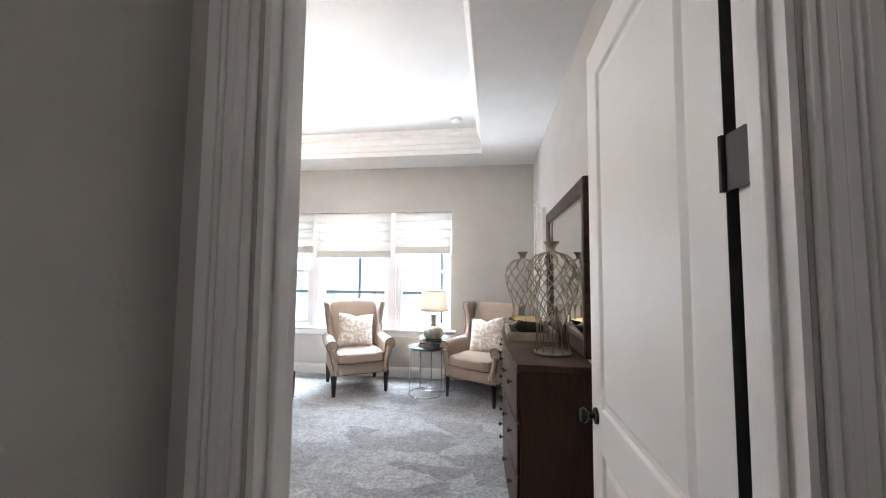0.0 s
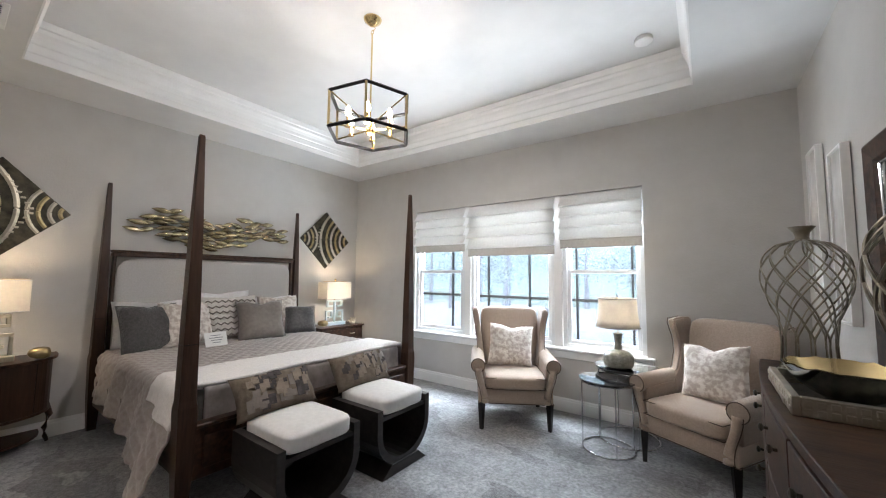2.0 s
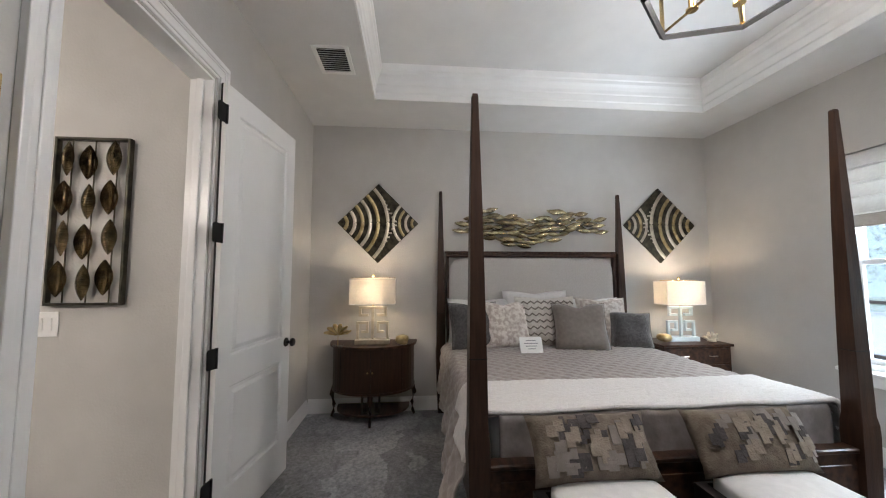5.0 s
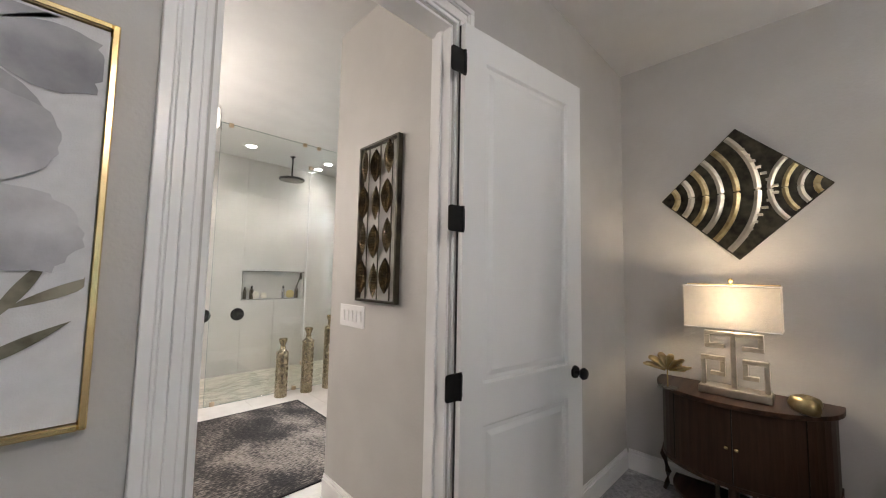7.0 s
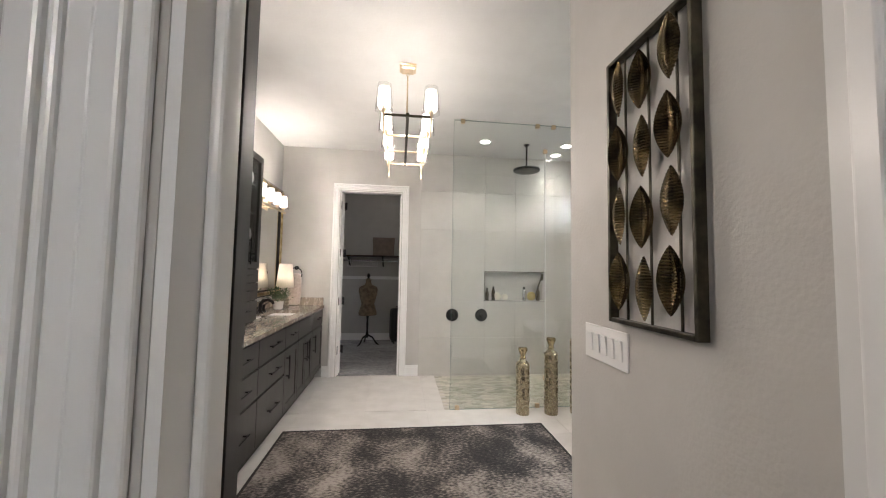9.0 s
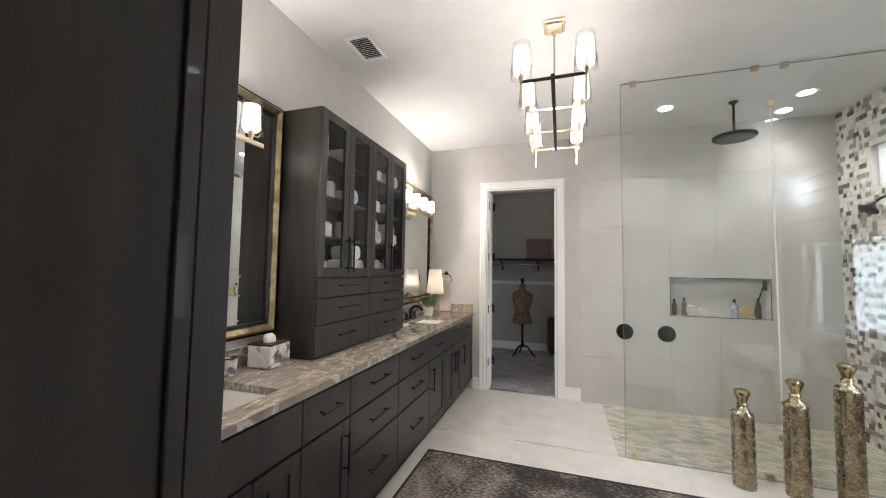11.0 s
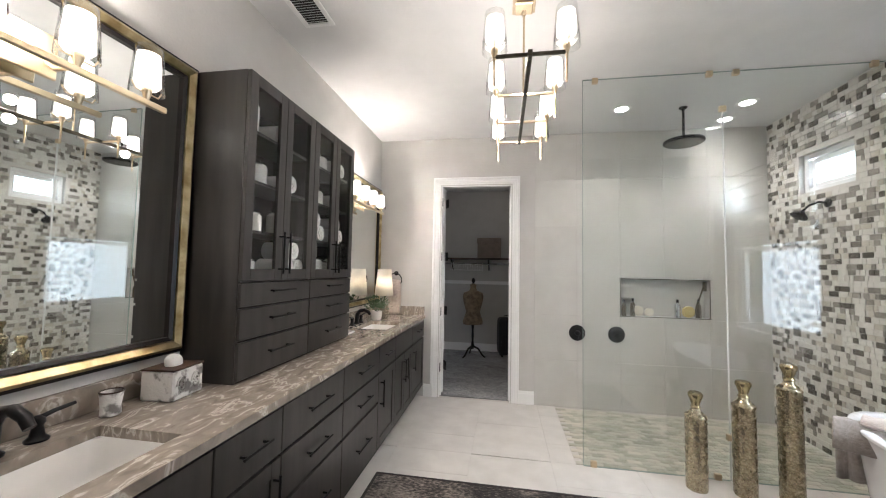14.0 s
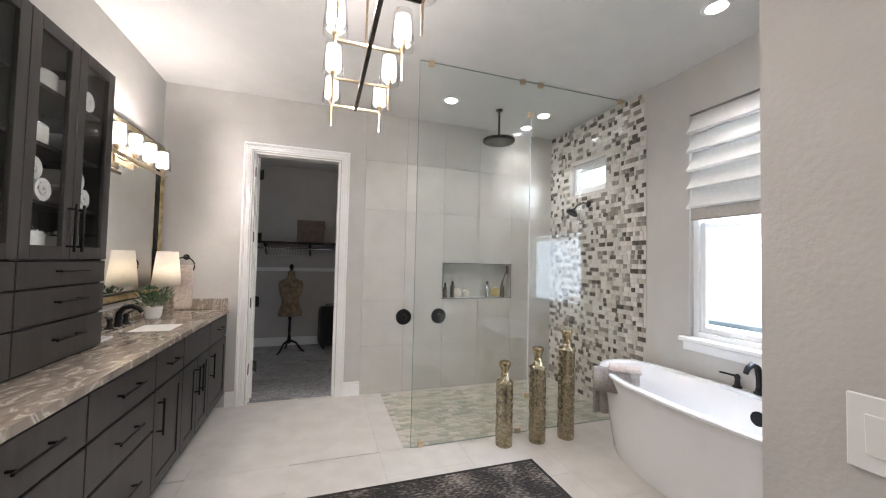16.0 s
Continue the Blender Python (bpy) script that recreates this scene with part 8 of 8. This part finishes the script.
# the towels hang over the far front curve of the tub
tm = pose(-3.50, -1.665, 0, 0, 0, 142)
path = [(-0.17, 0.50), (-0.13, 0.58), (-0.08, 0.632), (-0.03, 0.645), (0.02, 0.63), (0.045, 0.56), (0.05, 0.46), (0.052, 0.36), (0.055, 0.27)]
solid("bath_towel", draped(0.26, path, 0.012, 1, 0.016), M_TOWEL, "grey-brown towel draped over the bathtub rim", "towel", smooth=True, m=tm)
path2 = [(-0.10, 0.64), (-0.05, 0.668), (0.0, 0.672), (0.045, 0.65), (0.075, 0.58), (0.08, 0.50)]
solid("bath_towel", draped(0.22, path2, 0.014, 5, 0.006), M_TOWEL2, "blush textured towel folded over the bathtub rim", "towel", smooth=True, m=tm @ pose(0.10, 0.0, 0, 0, 0, -8))

shade_unit("roman_shade", BWIN[0] + 0.01, BWIN[1] - 0.01, 2.61, 1.775, pose(BW - 0.03, 0, 0, 0, 0, 90), "white linen roman shade half drawn over the tub window", folds=5)

# outside the tub window: a pipe on the neighbour's wall
pipe = thing("wall_pipe", pose(BW - 2.98, -0.4, 0), "white meter box and pipe on the neighbouring wall", "pipe")
bm = tube([(0.04, 0.55, 0.4), (0.04, 0.55, 1.35)], 0.03, 10)
box(0.0, 0.42, 1.0, 0.10, 0.54, 1.2, 0.01, bm)
part("conduit", bm, M_PLASTIC, pipe)
part("coping", box(0.0, -3.0, 0.55, 0.12, 3.0, 0.62, 0.01), M_PATIO, pipe)

# ---- closet ----
clo = thing("closet_shelf", pose(0, 0, 0), "dark closet shelf with a hanging rod and brackets", "shelf")
part("board", box(-2.48, -5.795, 1.64, 0.48, -5.44, 1.665, 0.003), M_WOOD, clo)
bm = bmesh.new()
cyl_between(bm, (-2.48, -5.52, 1.56), (0.48, -5.52, 1.56), 0.014, seg=10)
part("rod", bm, M_CHROME, clo)
for x in (-0.55, -1.2, -1.9):
    part("bracket", prism([(-5.794, 1.45), (-5.794, 1.638), (-5.46, 1.638), (-5.52, 1.60)], x - 0.012, x + 0.012, "x"), M_BLACK, clo, "black bracket")
part("cleat", box(-2.48, -5.80 + 0.001, 1.20, 0.48, -5.785, 1.26), M_TRIM, clo)
for k in range(14):
    x = -0.55 - k * 0.042
    bm = tube([(x, -5.52, 1.572), (x, -5.50, 1.585), (x, -5.52, 1.53), (x, -5.66, 1.45), (x, -5.38, 1.45), (x, -5.52, 1.53)], 0.004, 5)
    solid("clothes_hanger", bm, M_PLASTIC, "white clothes hanger on the closet rod", "hanger", "hangers on the rod")
bx = thing("storage_box", pose(-1.21, -5.62, 1.666), "tan lidded storage box on the closet shelf", "box")
part("box_body", box(-0.20, -0.15, 0, 0.20, 0.15, 0.27, 0.004), M_BOX, bx)
part("lid", box(-0.207, -0.157, 0.25, 0.207, 0.157, 0.345, 0.006), M_BOX, bx)
form = bmesh.new()
rows = [(0.055, 0.035, 1.21), (0.05, 0.045, 1.15), (0.07, 0.055, 1.11), (0.165, 0.075, 1.07), (0.18, 0.095, 1.01), (0.165, 0.12, 0.93), (0.145, 0.105, 0.85), (0.118, 0.09, 0.76), (0.145, 0.11, 0.67), (0.17, 0.125, 0.60), (0.165, 0.12, 0.55)]
rings = [[form.verts.new((ax * math.cos(k * math.pi / 12), ay * math.sin(k * math.pi / 12), z)) for k in range(24)] for ax, ay, z in reversed(rows)]
for p, q in zip(rings, rings[1:]):
    for k in range(24):
        form.faces.new((p[k], p[(k + 1) % 24], q[(k + 1) % 24], q[k]))
form.faces.new(list(reversed(rings[0])))
form.faces.new(rings[-1])
merge(form, lathe([(0.03, 1.20), (0.035, 1.225), (0.012, 1.235), (0.03, 1.26), (0.028, 1.30), (0.008, 1.325)], 16))
merge(form, lathe([(0.02, 0.14), (0.028, 0.20), (0.016, 0.28), (0.022, 0.36), (0.016, 0.46), (0.03, 0.55)], 14))
for k in range(3):
    a = k * 2 * math.pi / 3 + 0.5
    tube([(0, 0, 0.19), (0.10 * math.cos(a), 0.10 * math.sin(a), 0.15), (0.17 * math.cos(a), 0.17 * math.sin(a), 0.05), (0.22 * math.cos(a), 0.22 * math.sin(a), 0.018)], lambda t: 0.018 - 0.005 * t, 8, bm=form)
dress = solid("dress_form", form, M_BURLAP, "printed burlap dress form on a dark tripod stand", "dress form", smooth=40, m=pose(-0.96, -5.32, 0, 0, 0, 20))
dress.data.materials.append(M_LEG)
for poly in dress.data.polygons:
    if poly.center.z < 0.545 or poly.center.z > 1.215:
        poly.material_index = 1
suit = thing("suitcase", pose(-1.55, -5.52, 0, 0, 0, 12), "black upright soft suitcase in the closet", "suitcase")
part("shell", moved(soft_box(0.36, 0.24, 0.62, 8, 8), pose(0, 0, 0.35)), M_SUITCASE, suit, smooth=True)
part("handle", tube([(-0.08, 0, 0.65), (-0.07, 0, 0.69), (0.07, 0, 0.69), (0.08, 0, 0.65)], 0.008, 8), M_BLACK, suit)
for x in (-0.12, 0.12):
    for y in (-0.07, 0.07):
        bm = bmesh.new()
        cyl_between(bm, (x - 0.012, y, 0.022), (x + 0.012, y, 0.022), 0.022, seg=12)
        part("wheel", bm, M_BLACK, suit)
part("pocket", box(-0.14, 0.112, 0.10, 0.14, 0.130, 0.38, 0.008), M_SUITCASE, suit)


# ---- laid pieces: floor tiles, shower tiles and mosaics ----
def tiles_in(x0, x1, y0, y1, size, gap, off=0.0):
    """Rectangles of a square grid that starts at the world's origin, clipped to an area."""
    i0, i1 = math.floor(x0 / size) - 1, math.ceil(x1 / size) + 1
    for i in range(i0, i1):
        s = (i % 2) * off
        for j in range(math.floor((y0 - s) / size) - 1, math.ceil((y1 - s) / size) + 1):
            a, b, c, d = max(x0, i * size), min(x1, (i + 1) * size), max(y0, j * size + s), min(y1, (j + 1) * size + s)
            if b - a > 0.02 and d - c > 0.02:
                yield a + gap / 2, b - gap / 2, c + gap / 2, d - gap / 2


bath_floor = thing("bath_floor", pose(0, 0, 0), "pale large-format porcelain floor tiles in the bath", "floor", kind="structure")
for area in ((-2.015, BE, BB + 0.001, -2.145), (BW + 0.001, BE, -2.145, SB - T / 2)):
    for a, b, c, d in tiles_in(*area, 0.61, 0.0014, 0.305):
        part("floor_tile", box(a, c, -0.006, b, d, 0.0, 0.0006), M_FLOORTILE, bath_floor)

shower_wall = thing("shower_wall", pose(0, 0, 0), "pale large-format tiles on the shower wall", "wall", kind="structure")
TXS, TZS = (-4.118, -3.5572, -3.125, -2.6928, -2.25, -1.80), (0.0, 0.50, 0.9832, 1.4068, 1.95, 2.48, 2.998)
for x0, x1 in zip(TXS, TXS[1:]):
    for z0, z1 in zip(TZS, TZS[1:]):
        if z0 > 0.9 and z1 < 1.5 and x0 > -3.6 and x1 < -2.6:
            continue
        part("wall_tile", box(x0 + 0.001, BB + 0.0005, z0 + 0.001, x1 - 0.001, BB + 0.011, z1 - 0.001, 0.0008), M_SHOWERTILE, shower_wall)

shower_floor = thing("shower_floor", pose(0, 0, 0), "sage and sand mosaic shower floor", "floor", kind="structure")
part("mortar_bed", box(BW + 0.001, BB + 0.012, -0.006, -2.016, -2.146, -0.003), M_GROUT, shower_floor)
rng = random.Random(5)
brick = [part("mosaic_piece", box(-0.049, -0.0235, -0.003, 0.049, 0.0235, 0.001, 0.001), m, shower_floor) for m in PEBBLE]
meshes = [b.data for b in brick]
spots = []
for j in range(24):
    y = -2.172 - j * 0.0495
    if y < BB + 0.035:
        break
    for i in range(22):
        x = -2.068 - i * 0.101 - (j % 2) * 0.05
        if x > BW + 0.05:
            spots.append((x, y))
for b, (x, y) in zip(brick, spots):
    b.matrix_basis = pose(x, y, 0)
rest_v, rest_f, rest_m = [], [], []
for k, (x, y) in enumerate(spots[3:]):
    c = rng.randrange(3)
    if k < 290:
        shared("mosaic_piece", meshes[c], shower_floor, pose(x, y, rng.uniform(-0.0004, 0.0004)))
    else:
        n0 = len(rest_v)
        rest_v += [(x + sx * 0.049, y + sy * 0.0235, z) for z in (-0.003, 0.001) for sx, sy in ((-1, -1), (1, -1), (1, 1), (-1, 1))]
        rest_f += [tuple(n0 + i for i in f) for f in ((4, 5, 6, 7), (0, 1, 5, 4), (1, 2, 6, 5), (2, 3, 7, 6), (3, 0, 4, 7))]
        rest_m += [c] * 5


def joined(name, verts, faces, mats, index, parent):
    me = bpy.data.meshes.new(name)
    me.from_pydata(verts, [], faces)
    for m in mats:
        me.materials.append(m)
    me.polygons.foreach_set("material_index", index)
    me.update()
    ob = new(name, me)
    ob.parent = parent
    return tagged(ob, kind="stuff")


if rest_v:
    joined("mosaic_rest", rest_v, rest_f, PEBBLE, rest_m, shower_floor)

mosaic = thing("mosaic_wall", pose(0, 0, 0), "glass and stone mosaic tiles in white, grey and umber on the shower wall", "wall", kind="structure")
MY_0, MY_1 = BB + 0.012, -1.905
part("mortar_bed", wall_mesh("y", BW + 0.0005, BW + 0.004, MY_0, MY_1, 0.0, 2.999, [SWIN]), M_GROUT, mosaic)
proto = {}
WIDTHS = (0.020, 0.028, 0.042, 0.042, 0.060, 0.082)
for w in set(WIDTHS):
    for c, m in enumerate(MOSAIC):
        proto[(w, c)] = None
cells = []
row = 0
z = 0.004
while z < 2.97:
    y = MY_1 - rng.choice((0.002, 0.027))
    while y > MY_0 + 0.02:
        w = rng.choice(WIDTHS)
        w = min(w, y - MY_0 - 0.002)
        if w > 0.02:
            dark = any(abs(py - y + w / 2) < (pw + w) / 2 + 0.01 for py, pz, pw, pc in cells[-60:] if pc > 1 and z - pz < 0.03)
            cells.append((y - w / 2, z + 0.0205, w, rng.choices((0, 1, 2, 3), (54, 20, 18, 8) if dark else (24, 8, 36, 32))[0]))
        y -= w + 0.003
    z += 0.0432
rest_v, rest_f, rest_m = [], [], []
singles = 0
for y, zc, w, c in cells:
    if SWIN[0] - w / 2 < y < SWIN[1] + w / 2 and SWIN[2] - 0.024 < zc < SWIN[3] + 0.024:
        continue
    full = (w, c) in proto
    if full and y > -2.25 and 0.55 < zc < 2.6 and singles < 298:
        singles += 1
        m = pose(BW + 0.004, y, zc)
        if proto[(w, c)] is None:
            ob = part("mosaic_tile", box(0, -w / 2, -0.0202, 0.006, w / 2, 0.0202, 0.001), MOSAIC[c], mosaic)
            ob.matrix_basis, proto[(w, c)] = m, ob.data
        else:
            shared("mosaic_tile", proto[(w, c)], mosaic, m)
        continue
    n0 = len(rest_v)
    rest_v += [(BW + x, y + sy * w / 2, zc + sz * 0.0202) for x in (0.003, 0.010) for sy, sz in ((-1, -1), (1, -1), (1, 1), (-1, 1))]
    rest_f += [tuple(n0 + i for i in f) for f in ((4, 5, 6, 7), (0, 1, 5, 4), (1, 2, 6, 5), (2, 3, 7, 6), (3, 0, 4, 7))]
    rest_m += [c] * 5
joined("mosaic_rest", rest_v, rest_f, MOSAIC, rest_m, mosaic)
